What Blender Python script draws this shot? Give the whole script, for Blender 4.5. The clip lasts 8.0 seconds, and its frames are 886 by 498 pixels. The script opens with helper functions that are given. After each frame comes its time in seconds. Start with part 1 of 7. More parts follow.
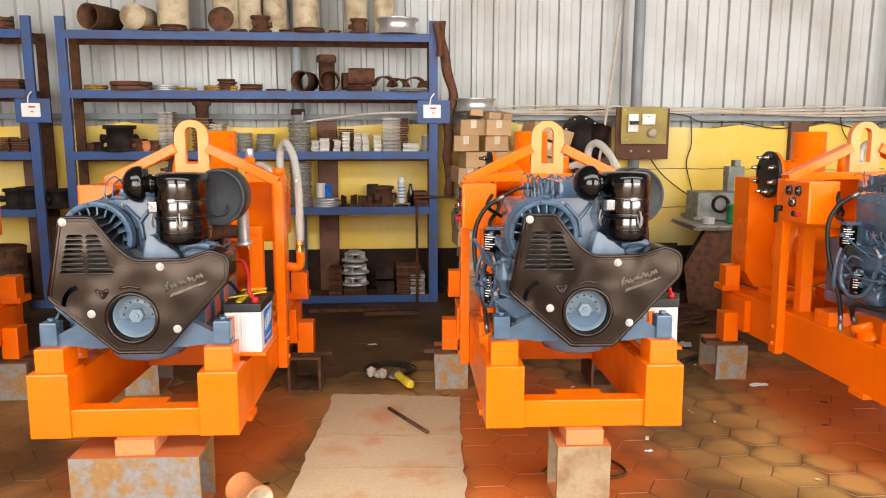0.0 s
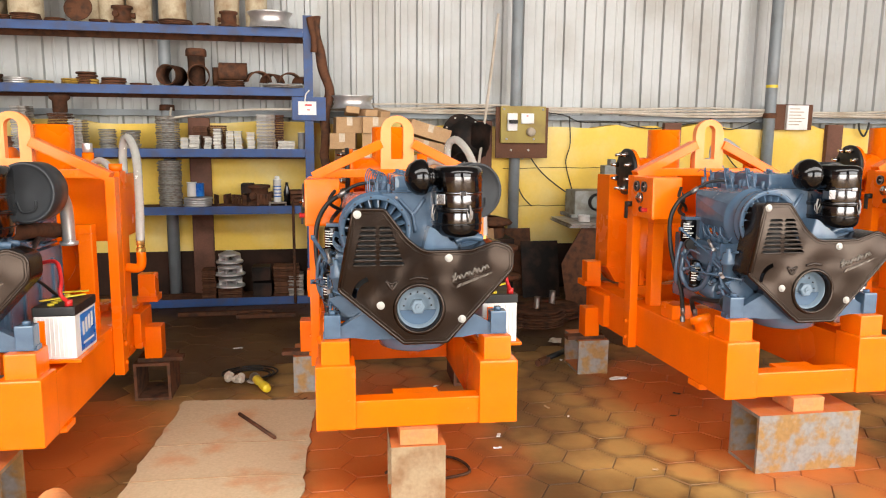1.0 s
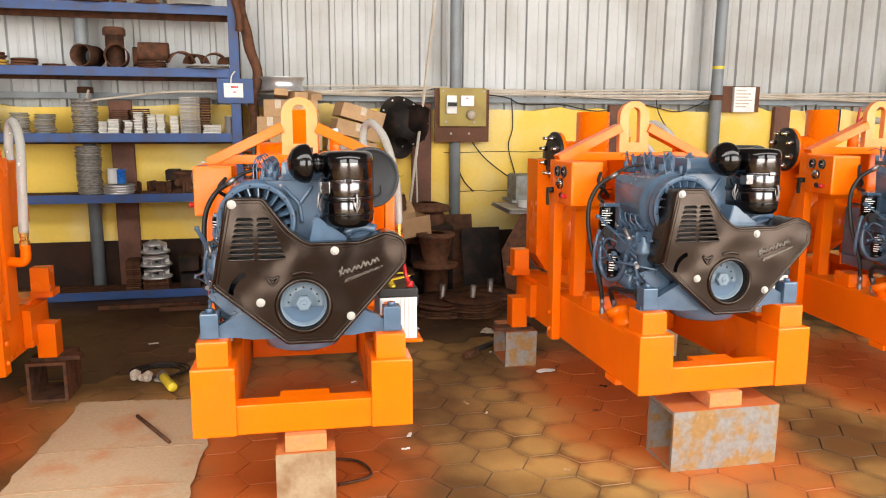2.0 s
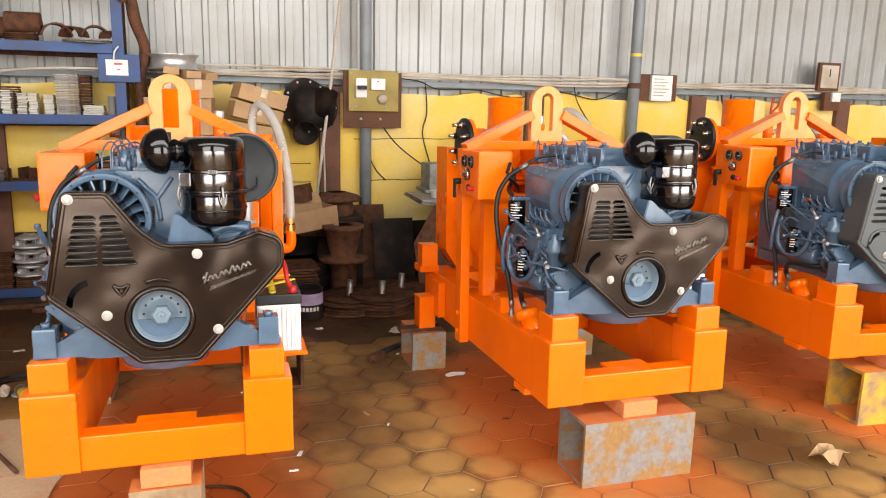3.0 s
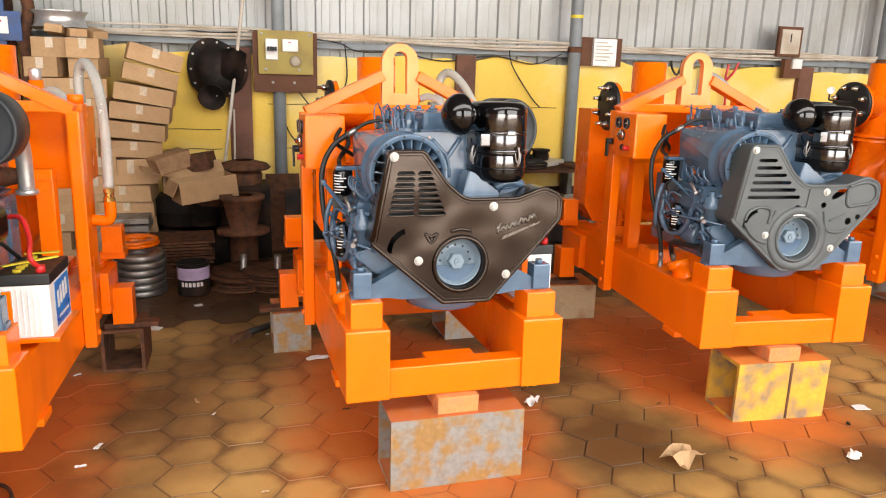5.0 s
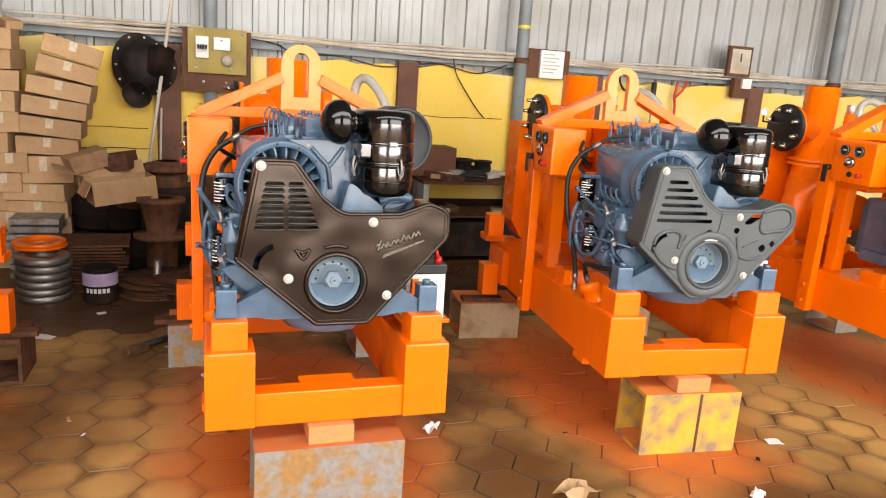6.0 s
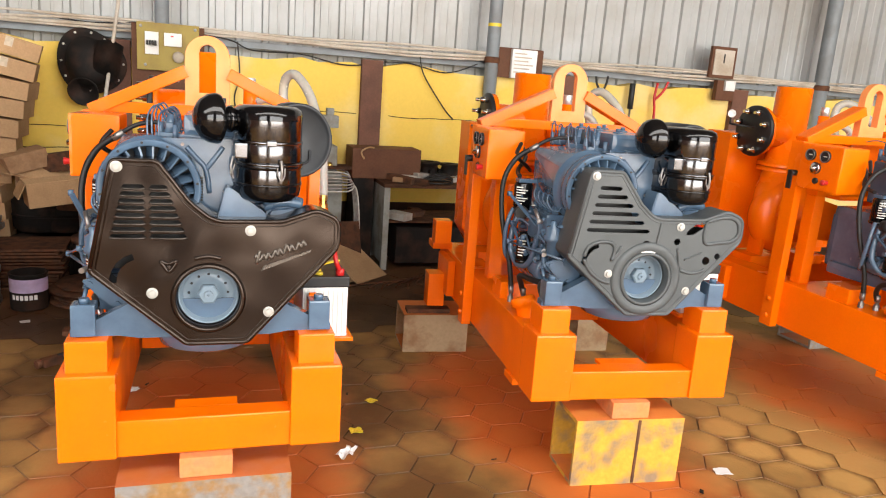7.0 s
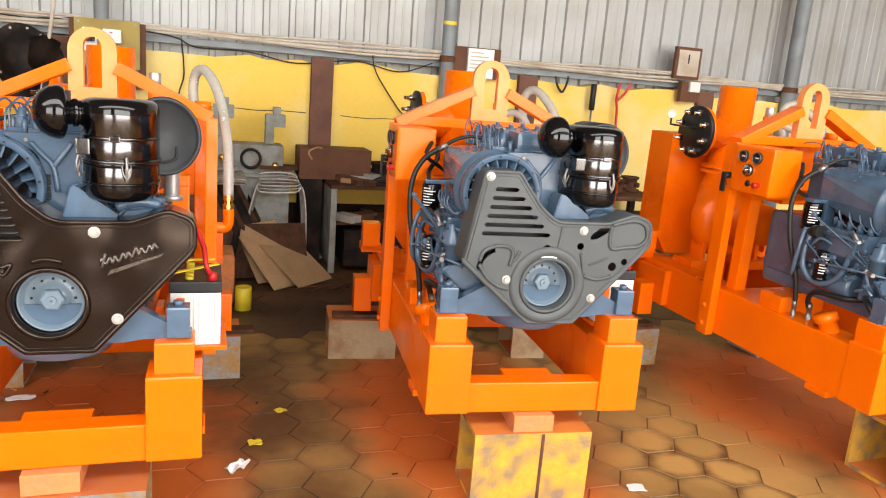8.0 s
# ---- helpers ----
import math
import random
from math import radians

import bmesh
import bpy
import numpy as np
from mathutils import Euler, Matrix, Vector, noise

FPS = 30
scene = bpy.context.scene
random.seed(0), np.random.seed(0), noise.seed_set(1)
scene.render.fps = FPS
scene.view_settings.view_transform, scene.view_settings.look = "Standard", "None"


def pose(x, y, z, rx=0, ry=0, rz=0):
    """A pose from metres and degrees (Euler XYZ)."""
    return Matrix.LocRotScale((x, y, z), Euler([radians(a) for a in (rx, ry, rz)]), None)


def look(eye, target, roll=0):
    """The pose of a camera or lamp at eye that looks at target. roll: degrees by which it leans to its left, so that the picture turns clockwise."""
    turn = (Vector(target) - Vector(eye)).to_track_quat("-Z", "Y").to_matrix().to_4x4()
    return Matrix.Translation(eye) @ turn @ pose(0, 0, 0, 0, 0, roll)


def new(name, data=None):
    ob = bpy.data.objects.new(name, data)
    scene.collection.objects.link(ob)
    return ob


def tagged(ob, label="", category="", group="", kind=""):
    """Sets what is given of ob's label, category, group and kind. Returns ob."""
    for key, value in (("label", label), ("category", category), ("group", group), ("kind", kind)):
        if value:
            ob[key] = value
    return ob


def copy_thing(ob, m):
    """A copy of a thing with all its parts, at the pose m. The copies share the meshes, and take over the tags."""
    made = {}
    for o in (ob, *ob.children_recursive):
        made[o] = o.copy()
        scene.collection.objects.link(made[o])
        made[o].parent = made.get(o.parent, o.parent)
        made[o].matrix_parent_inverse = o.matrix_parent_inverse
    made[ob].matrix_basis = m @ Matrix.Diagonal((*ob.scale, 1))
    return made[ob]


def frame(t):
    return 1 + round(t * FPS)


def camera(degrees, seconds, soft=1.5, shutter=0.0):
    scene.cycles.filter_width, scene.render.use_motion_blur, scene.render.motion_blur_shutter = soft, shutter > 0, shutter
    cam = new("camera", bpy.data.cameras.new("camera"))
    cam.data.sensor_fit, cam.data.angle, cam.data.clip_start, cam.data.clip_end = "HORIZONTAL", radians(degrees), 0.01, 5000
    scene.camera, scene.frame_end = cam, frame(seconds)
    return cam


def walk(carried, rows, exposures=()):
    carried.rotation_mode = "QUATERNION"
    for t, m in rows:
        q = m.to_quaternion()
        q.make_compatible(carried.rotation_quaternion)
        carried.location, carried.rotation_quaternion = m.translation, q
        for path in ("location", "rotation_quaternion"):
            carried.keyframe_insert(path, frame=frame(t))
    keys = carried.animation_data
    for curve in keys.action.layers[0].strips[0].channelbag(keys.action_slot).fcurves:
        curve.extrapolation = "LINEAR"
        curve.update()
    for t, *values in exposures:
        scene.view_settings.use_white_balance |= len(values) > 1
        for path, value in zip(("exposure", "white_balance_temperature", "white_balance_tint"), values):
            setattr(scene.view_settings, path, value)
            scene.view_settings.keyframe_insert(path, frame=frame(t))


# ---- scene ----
cam = camera(62.2, 8.0, soft=1.1)
PATH = [
    (0, (0.196, 0.246, 1.665), (0.354, 2.213, 1.338), 0.1),
    (0.5, (0.425, 0.239, 1.657), (0.703, 2.195, 1.343), 0.7),
    (1, (0.595, 0.279, 1.627), (0.965, 2.218, 1.307), 0.5),
    (2.3, (1.076, 0.519, 1.621), (1.561, 2.422, 1.244), 0.7),
    (2.5, (1.121, 0.598, 1.616), (1.677, 2.481, 1.233), 1.6),
    (3, (1.205, 0.735, 1.614), (1.831, 2.593, 1.218), 1.3),
    (3.5, (1.55, 0.777, 1.613), (2.005, 2.68, 1.195), 0.9),
    (4, (1.717, 0.907, 1.597), (2.303, 2.773, 1.178), 1.6),
    (4.5, (1.934, 0.852, 1.603), (2.489, 2.716, 1.138), 2.7),
    (5, (2.109, 0.806, 1.589), (2.699, 2.657, 1.113), 1.7),
    (5.2, (2.16, 0.866, 1.586), (2.829, 2.692, 1.121), 3.3),
    (6.3, (2.643, 0.912, 1.603), (3.302, 2.746, 1.154), 4.2),
    (6.5, (2.733, 0.986, 1.595), (3.454, 2.8, 1.158), 4.3),
    (7, (2.948, 1.027, 1.594), (3.587, 2.869, 1.147), 4.3),
    (7.5, (3.192, 0.949, 1.595), (3.72, 2.823, 1.14), 4.9),
    (8, (3.39, 1.041, 1.596), (4.03, 2.884, 1.156), 4.6),
]
walk(cam, [(t, look(eye, target, roll)) for t, eye, target, roll in PATH], [(0, 0.75), (8, 0.75)])
RAD = math.pi / 180

# ---- light ----
world = bpy.data.worlds.new("daylight")
scene.world = world
world.use_nodes = True
wn = world.node_tree.nodes
sky = wn.new("ShaderNodeTexSky")
sky.sky_type = "NISHITA"
sky.sun_disc = False
sky.sun_elevation, sky.sun_rotation = radians(55), radians(170)
wn["Background"].inputs["Strength"].default_value = 0.15
world.node_tree.links.new(sky.outputs[0], wn["Background"].inputs["Color"])

sun = new("sun", bpy.data.lights.new("sun", "SUN"))
sun.data.energy, sun.data.angle, sun.data.color = 4.5, radians(0.6), (1, 0.95, 0.88)
sun.matrix_world = look((1, -8, 11), (3, 0, 0))

door_light = new("open_front_daylight", bpy.data.lights.new("open_front_daylight", "AREA"))
door_light.data.shape, door_light.data.size, door_light.data.size_y = "RECTANGLE", 20, 4.2
door_light.data.energy, door_light.data.color = 1260, (1, 0.94, 0.87)
door_light.matrix_world = look((3.6, -4.6, 2.4), (3.6, 5, 2.1))
# added fill lamp under the closed roof, with no source of its own
roof_fill = new("added_roof_fill", bpy.data.lights.new("added_roof_fill", "AREA"))
roof_fill.data.shape, roof_fill.data.size, roof_fill.data.size_y = "RECTANGLE", 16, 2.6
roof_fill.data.energy, roof_fill.data.color = 560, (1, 0.97, 0.93)
roof_fill.matrix_world = look((3, 1.0, 4.6), (3, 2.4, 0))


# ---- materials ----
def material(name, colour, rough=0.5, metal=0.0, second=None, scale=6.0, amount=0.5, fine=60.0, bump=0.1, coat=0.0, spread=0.0, rough_var=0.15, patch=(0.45, 0.65), warp=0.0, speck=None):
    """Base colour broken by large stains of a second colour and by fine grain, with a light bump."""
    m = bpy.data.materials.new(name)
    m.use_nodes = True
    n, l = m.node_tree.nodes, m.node_tree.links
    b = n["Principled BSDF"]
    geo = n.new("ShaderNodeTexCoord")
    big, small = n.new("ShaderNodeTexNoise"), n.new("ShaderNodeTexNoise")
    big.inputs["Scale"].default_value, big.inputs["Detail"].default_value = scale, 6
    small.inputs["Scale"].default_value, small.inputs["Detail"].default_value = fine, 3
    for t in (big, small):
        l.new(geo.outputs["Object"], t.inputs["Vector"])
    ramp = n.new("ShaderNodeMapRange")
    ramp.inputs["From Min"].default_value, ramp.inputs["From Max"].default_value = patch
    ramp.inputs["To Max"].default_value = amount
    l.new(big.outputs["Fac"], ramp.inputs["Value"])
    mix = n.new("ShaderNodeMixRGB")
    mix.inputs[1].default_value = (*colour, 1)
    mix.inputs[2].default_value = (*(second or tuple(c * 0.6 for c in colour)), 1)
    l.new(ramp.outputs[0], mix.inputs[0])
    out = mix.outputs[0]
    grain = n.new("ShaderNodeMapRange")
    speck = (0.18 if rough > 0.52 else 0.05) if speck is None else speck
    grain.inputs["To Min"].default_value, grain.inputs["To Max"].default_value = 1 - speck, 1 + speck
    l.new(small.outputs["Fac"], grain.inputs["Value"])
    value = grain.outputs[0]
    if spread:
        info = n.new("ShaderNodeObjectInfo")
        each = n.new("ShaderNodeMapRange")
        each.inputs["To Min"].default_value, each.inputs["To Max"].default_value = 1 - spread, 1 + spread
        l.new(info.outputs["Random"], each.inputs["Value"])
        times = n.new("ShaderNodeMath")
        times.operation = "MULTIPLY"
        l.new(value, times.inputs[0]), l.new(each.outputs[0], times.inputs[1])
        value = times.outputs[0]
    hsv = n.new("ShaderNodeHueSaturation")
    l.new(out, hsv.inputs["Color"]), l.new(value, hsv.inputs["Value"])
    l.new(hsv.outputs[0], b.inputs["Base Color"])
    rv = n.new("ShaderNodeMapRange")
    rv.inputs["To Min"].default_value, rv.inputs["To Max"].default_value = max(0.03, rough - rough_var), min(1, rough + rough_var)
    l.new(big.outputs["Fac"], rv.inputs["Value"]), l.new(rv.outputs[0], b.inputs["Roughness"])
    b.inputs["Metallic"].default_value = metal
    b.inputs["Specular IOR Level"].default_value = 0.1 if rough > 0.52 else 0.45
    b.inputs["Coat Weight"].default_value = coat
    b.inputs["Coat Roughness"].default_value = 0.08
    if bump:
        bp = n.new("ShaderNodeBump")
        bp.inputs["Strength"].default_value, bp.inputs["Distance"].default_value = bump, 0.004
        l.new(small.outputs["Fac"], bp.inputs["Height"]), l.new(bp.outputs[0], b.inputs["Normal"])
        if warp:
            slow = n.new("ShaderNodeBump")
            slow.inputs["Strength"].default_value, slow.inputs["Distance"].default_value = 1.0, warp
            wave = n.new("ShaderNodeTexNoise")
            wave.inputs["Scale"].default_value, wave.inputs["Detail"].default_value = 4.0, 1
            l.new(geo.outputs["Object"], wave.inputs["Vector"]), l.new(wave.outputs["Fac"], slow.inputs["Height"])
            l.new(slow.outputs[0], bp.inputs["Normal"])
    return m


ORANGE = material("orange_paint", (0.88, 0.158, 0.001), 0.24, second=(0.84, 0.136, 0.001), scale=3, amount=0.6, fine=90, bump=0.04, coat=0.04, warp=0.018)
ORANGE.node_tree.nodes["Principled BSDF"].inputs["Specular IOR Level"].default_value = 0.28
GREY_PAINT = material("engine_grey_paint", (0.074, 0.124, 0.190), 0.22, second=(0.034, 0.060, 0.100), scale=9, fine=120, bump=0.05, coat=0.3, warp=0.006)
BLACK_COVER = material("black_cover_paint", (0.0065, 0.0040, 0.0032), 0.20, second=(0.010, 0.006, 0.004), scale=4, fine=200, bump=0.02, coat=0.10, warp=0.026, rough_var=0.05)
# brown tint puts the mirrored red ground's colour into the black paint
BLACK_COVER.node_tree.nodes["Principled BSDF"].inputs["Specular Tint"].default_value = (1.0, 0.80, 0.67, 1)
GREY_COVER = material("matte_grey_cover", (0.062, 0.070, 0.073), 0.47, scale=7, amount=0.3, fine=150, bump=0.06)
GLOSS_BLACK = material("gloss_black_enamel", (0.004, 0.004, 0.0045), 0.09, scale=5, bump=0.0, coat=0.15, rough_var=0.03)
CHROME = material("polished_steel", (0.62, 0.62, 0.62), 0.14, 1.0, second=(0.45, 0.45, 0.46), scale=8, fine=60, bump=0.02, rough_var=0.06)
STEEL = material("dull_steel", (0.32, 0.31, 0.30), 0.42, 0.9, second=(0.16, 0.10, 0.07), scale=14, bump=0.1)
PULLEY = material("pulley_grey_paint", (0.15, 0.205, 0.255), 0.35, second=(0.12, 0.16, 0.20), scale=12, fine=120, bump=0.05, coat=0.2)
ZINC = material("zinc_bolt", (0.42, 0.41, 0.38), 0.5, 0.3, scale=40, amount=0.3)
RUST = material("rusty_steel", (0.105, 0.047, 0.026), 0.8, 0.0, second=(0.05, 0.03, 0.022), scale=16, amount=0.9, bump=0.3, spread=0.3)
RUBBER = material("black_rubber", (0.009, 0.009, 0.0095), 0.5, scale=20, bump=0.08)
BLUE = material("blue_shelf_paint", (0.016, 0.060, 0.20), 0.5, second=(0.05, 0.05, 0.08), scale=8, amount=0.6, bump=0.12)
SHEET = material("galvanised_sheet", (0.415, 0.43, 0.43), 0.5, 0.15, second=(0.33, 0.32, 0.29), scale=1.6, amount=0.6, fine=25, bump=0.04)
YELLOW = material("yellow_wall_paint", (0.80, 0.55, 0.11), 0.8, second=(0.78, 0.62, 0.26), scale=1.8, amount=0.9, fine=40, bump=0.15, speck=0.06)
PILASTER = material("rust_brown_pilaster", (0.17, 0.085, 0.06), 0.85, second=(0.11, 0.06, 0.045), scale=5, amount=0.8, bump=0.2)
DARK_PAINT = material("dark_brown_dado", (0.028, 0.017, 0.013), 0.85, second=(0.06, 0.031, 0.021), scale=3, amount=0.7, bump=0.2)
WOOD = material("rough_wood", (0.33, 0.20, 0.11), 0.75, second=(0.2, 0.11, 0.06), scale=12, bump=0.25)
ROOF = material("roof_sheet", (0.16, 0.13, 0.11), 0.5, 0.2)

WHITE = material("white_plastic", (0.72, 0.72, 0.70), 0.4, second=(0.6, 0.58, 0.54), scale=9, amount=0.5, fine=150, bump=0.02)
RED = material("red_plastic", (0.55, 0.02, 0.02), 0.35, scale=9)
YELLOW_PLASTIC = material("yellow_plastic", (0.72, 0.55, 0.03), 0.4, scale=9)
BLUE_LABEL = material("blue_print", (0.02, 0.13, 0.5), 0.3, second=(0.03, 0.25, 0.65), scale=14, amount=0.7, bump=0)
BRASS = material("brass", (0.75, 0.50, 0.15), 0.3, 1.0, scale=30)
ALU = material("aluminium_paint", (0.62, 0.62, 0.62), 0.35, 0.7, scale=12)
DARK_GREY = material("dark_grey_heat_paint", (0.022, 0.025, 0.029), 0.45, scale=10, bump=0.08)
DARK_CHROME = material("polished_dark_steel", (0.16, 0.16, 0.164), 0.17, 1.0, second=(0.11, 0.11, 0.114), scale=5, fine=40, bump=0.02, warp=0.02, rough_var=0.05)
CLEAR = material("milky_hose", (0.70, 0.70, 0.66), 0.22, second=(0.58, 0.58, 0.53), scale=40, fine=250, bump=0.15)
CLEAR.node_tree.nodes["Principled BSDF"].inputs["Transmission Weight"].default_value = 0.55
BLOCK_RUST = material("scraped_rusty_steel", (0.27, 0.255, 0.235), 0.5, 0.25, second=(0.33, 0.18, 0.055), scale=13, amount=0.95, fine=45, bump=0.25, spread=0.12, patch=(0.44, 0.60), speck=0.3)
BLOCK_YELLOW = material("flaking_yellow_steel", (0.56, 0.32, 0.045), 0.55, second=(0.22, 0.16, 0.11), scale=11, amount=0.95, fine=45, bump=0.3, patch=(0.46, 0.66), speck=0.25)
BLOCK_TAN = material("tan_painted_steel", (0.34, 0.25, 0.15), 0.6, second=(0.22, 0.12, 0.06), scale=9, amount=0.8, bump=0.2)
PACKING = material("overspray_packing", (0.62, 0.23, 0.08), 0.7, second=(0.42, 0.2, 0.1), scale=14, amount=0.7, bump=0.2)
PALE_ORANGE = material("pale_orange_paint", (0.86, 0.30, 0.09), 0.5, second=(0.85, 0.22, 0.03), scale=6, amount=0.6, fine=90, bump=0.05)
EMBLEM = material("worn_emblem", (0.13, 0.115, 0.10), 0.3, 0.8, scale=40)
# lighter metal for louvre lips: wear plus the highlight painted along them
LIP = material("worn_highlit_edge", (0.055, 0.045, 0.038), 0.18, 0.6, scale=60, bump=0.02)
OCHRE = material("dull_yellow_paint", (0.34, 0.21, 0.035), 0.6, second=(0.14, 0.075, 0.03), scale=22, amount=0.9, bump=0.15, spread=0.2)
MAT_CARD = material("stained_cardboard", (0.53, 0.41, 0.26), 0.85, second=(0.52, 0.20, 0.07), scale=3.2, amount=0.8, fine=70, bump=0.15, patch=(0.52, 0.72))
EARTH = material("red_earth", (0.48, 0.24, 0.11), 0.9, second=(0.35, 0.17, 0.08), scale=0.4, fine=12, bump=0.3)
CARD = material("cardboard", (0.42, 0.27, 0.145), 0.85, second=(0.33, 0.205, 0.11), scale=7, amount=0.6, fine=90, bump=0.1, spread=0.14)
TAPE = material("packing_tape", (0.55, 0.45, 0.32), 0.3, scale=20)
CREAM = material("cream_pipe", (0.47, 0.40, 0.28), 0.6, second=(0.24, 0.15, 0.08), scale=9, amount=0.7, bump=0.1, spread=0.1)
PLATE = material("grey_cut_plate", (0.30, 0.29, 0.27), 0.55, 0.5, second=(0.18, 0.12, 0.08), scale=20, amount=0.7, bump=0.15, spread=0.25)
PALE_PLATE = material("bright_cut_plate", (0.50, 0.49, 0.45), 0.5, 0.3, second=(0.40, 0.33, 0.25), scale=25, amount=0.6, spread=0.2)
BLACK_PLATE = material("black_scale_steel", (0.014, 0.012, 0.011), 0.6, 0.0, second=(0.05, 0.028, 0.02), scale=6, amount=0.8, bump=0.1)
GREY_MACHINE = material("old_grey_machine_paint", (0.26, 0.27, 0.25), 0.6, second=(0.15, 0.12, 0.09), scale=8, amount=0.7, bump=0.12)
PIPE_GREY = material("grey_painted_pipe", (0.22, 0.25, 0.27), 0.5, second=(0.15, 0.15, 0.15), scale=5, amount=0.5)
OLIVE = material("olive_board", (0.30, 0.22, 0.03), 0.5, second=(0.2, 0.13, 0.03), scale=5, amount=0.7)
BROWN_BOARD = material("brown_board", (0.13, 0.06, 0.035), 0.6, second=(0.09, 0.045, 0.03), scale=6)
GREEN = material("green_can", (0.03, 0.25, 0.07), 0.4, scale=10)
LILAC = material("lilac_label", (0.45, 0.36, 0.55), 0.5, scale=12)
CABLE = material("pale_conduit", (0.52, 0.47, 0.40), 0.55, second=(0.35, 0.28, 0.2), scale=4, amount=0.7)



def overspray(m):
    """Orange paint dust that settled on upward faces."""
    n, l = m.node_tree.nodes, m.node_tree.links
    b = n["Principled BSDF"]
    geo, sep, rng_, mix = n.new("ShaderNodeNewGeometry"), n.new("ShaderNodeSeparateXYZ"), n.new("ShaderNodeMapRange"), n.new("ShaderNodeMixRGB")
    l.new(geo.outputs["Normal"], sep.inputs[0])
    rng_.inputs["From Min"].default_value, rng_.inputs["From Max"].default_value, rng_.inputs["To Max"].default_value = 0.4, 0.9, 0.85
    l.new(sep.outputs["Z"], rng_.inputs["Value"])
    source = b.inputs["Base Color"].links[0].from_socket
    mix.inputs[2].default_value = (0.60, 0.17, 0.04, 1)
    l.new(source, mix.inputs[1]), l.new(rng_.outputs[0], mix.inputs[0]), l.new(mix.outputs[0], b.inputs["Base Color"])


for m in (BLOCK_RUST, BLOCK_YELLOW, BLOCK_TAN):
    overspray(m)


# ---- mesh helpers ----
def box(bm, x0, x1, y0, y1, z0, z1, bevel=0.0, turn=None):
    vs = [bm.verts.new((x, y, z)) for z in (z0, z1) for y in (y0, y1) for x in (x0, x1)]
    fs = [bm.faces.new([vs[i] for i in q]) for q in ((0, 2, 3, 1), (4, 5, 7, 6), (0, 1, 5, 4), (2, 6, 7, 3), (0, 4, 6, 2), (1, 3, 7, 5))]
    if bevel:
        es = list({e for f in fs for e in f.edges})
        made = bmesh.ops.bevel(bm, geom=es, offset=bevel, segments=2, profile=0.7, affect="EDGES")
        vs = list({v for f in made["faces"] for v in f.verts} | {v for v in vs if v.is_valid})
    if turn is not None:
        bmesh.ops.transform(bm, matrix=turn, verts=vs)
    return bm


def lathe(bm, profile, m=None, seg=24, smooth=True):
    """Turns (radius, height) pairs round z, then moves the result by m."""
    m = m or Matrix()
    rings = []
    for r, z in profile:
        if r < 1e-5:
            rings.append([bm.verts.new(m @ Vector((0, 0, z)))])
        else:
            rings.append([bm.verts.new(m @ Vector((r * math.cos(2 * math.pi * i / seg), r * math.sin(2 * math.pi * i / seg), z))) for i in range(seg)])
    for a, b in zip(rings, rings[1:]):
        for i in range(seg):
            j = (i + 1) % seg
            q = [a[i % len(a)], a[j % len(a)], b[j % len(b)], b[i % len(b)]]
            q = list(dict.fromkeys(q))
            if len(q) > 2:
                f = bm.faces.new(q)
                f.smooth = smooth
    return bm


def aim(p, q):
    """The pose at p whose z points to q."""
    d = Vector(q) - Vector(p)
    return Matrix.Translation(p) @ d.to_track_quat("Z", "Y").to_matrix().to_4x4()


def rod(bm, p, q, r, r2=None, seg=16, edge=0.0):
    h = (Vector(q) - Vector(p)).length
    r2 = r if r2 is None else r2
    e = edge
    prof = [(0, 0), (r - e, 0), (r, e), (r2, h - e), (r2 - e, h), (0, h)] if e else [(0, 0), (r, 0), (r2, h), (0, h)]
    lathe(bm, prof, aim(p, q), seg)
    for f in bm.faces:
        if len(f.verts) == 3:
            f.smooth = False
    return bm


def pipe(bm, p, q, r, wall, seg=24):
    """An open tube with a wall."""
    h = (Vector(q) - Vector(p)).length
    return lathe(bm, [(r, 0), (r, h), (r - wall, h), (r - wall, 0), (r, 0)], aim(p, q), seg)


def spline(points, steps=6):
    pts = [Vector(p) for p in points]
    out = []
    for i in range(len(pts) - 1):
        a, b, c, d = pts[max(i - 1, 0)], pts[i], pts[i + 1], pts[min(i + 2, len(pts) - 1)]
        for k in range(steps):
            t = k / steps
            out.append(0.5 * ((2 * b) + (c - a) * t + (2 * a - 5 * b + 4 * c - d) * t * t + (3 * b - a - 3 * c + d) * t ** 3))
    out.append(pts[-1])
    return out


def hose(bm, points, r, seg=8, steps=6):
    path = spline(points, steps)
    rings, up = [], Vector((0.13, 0.31, 0.94))
    for i, p in enumerate(path):
        d = (path[min(i + 1, len(path) - 1)] - path[max(i - 1, 0)]).normalized()
        s = d.cross(up)
        s = s.normalized() if s.length > 1e-4 else d.orthogonal().normalized()
        u = s.cross(d)
        rings.append([bm.verts.new(p + r * (math.cos(2 * math.pi * k / seg) * s + math.sin(2 * math.pi * k / seg) * u)) for k in range(seg)])
    for a, b in zip(rings, rings[1:]):
        for k in range(seg):
            f = bm.faces.new([a[k], a[(k + 1) % seg], b[(k + 1) % seg], b[k]])
            f.smooth = True
    bm.faces.new(rings[0][::-1]), bm.faces.new(rings[-1])
    return bm


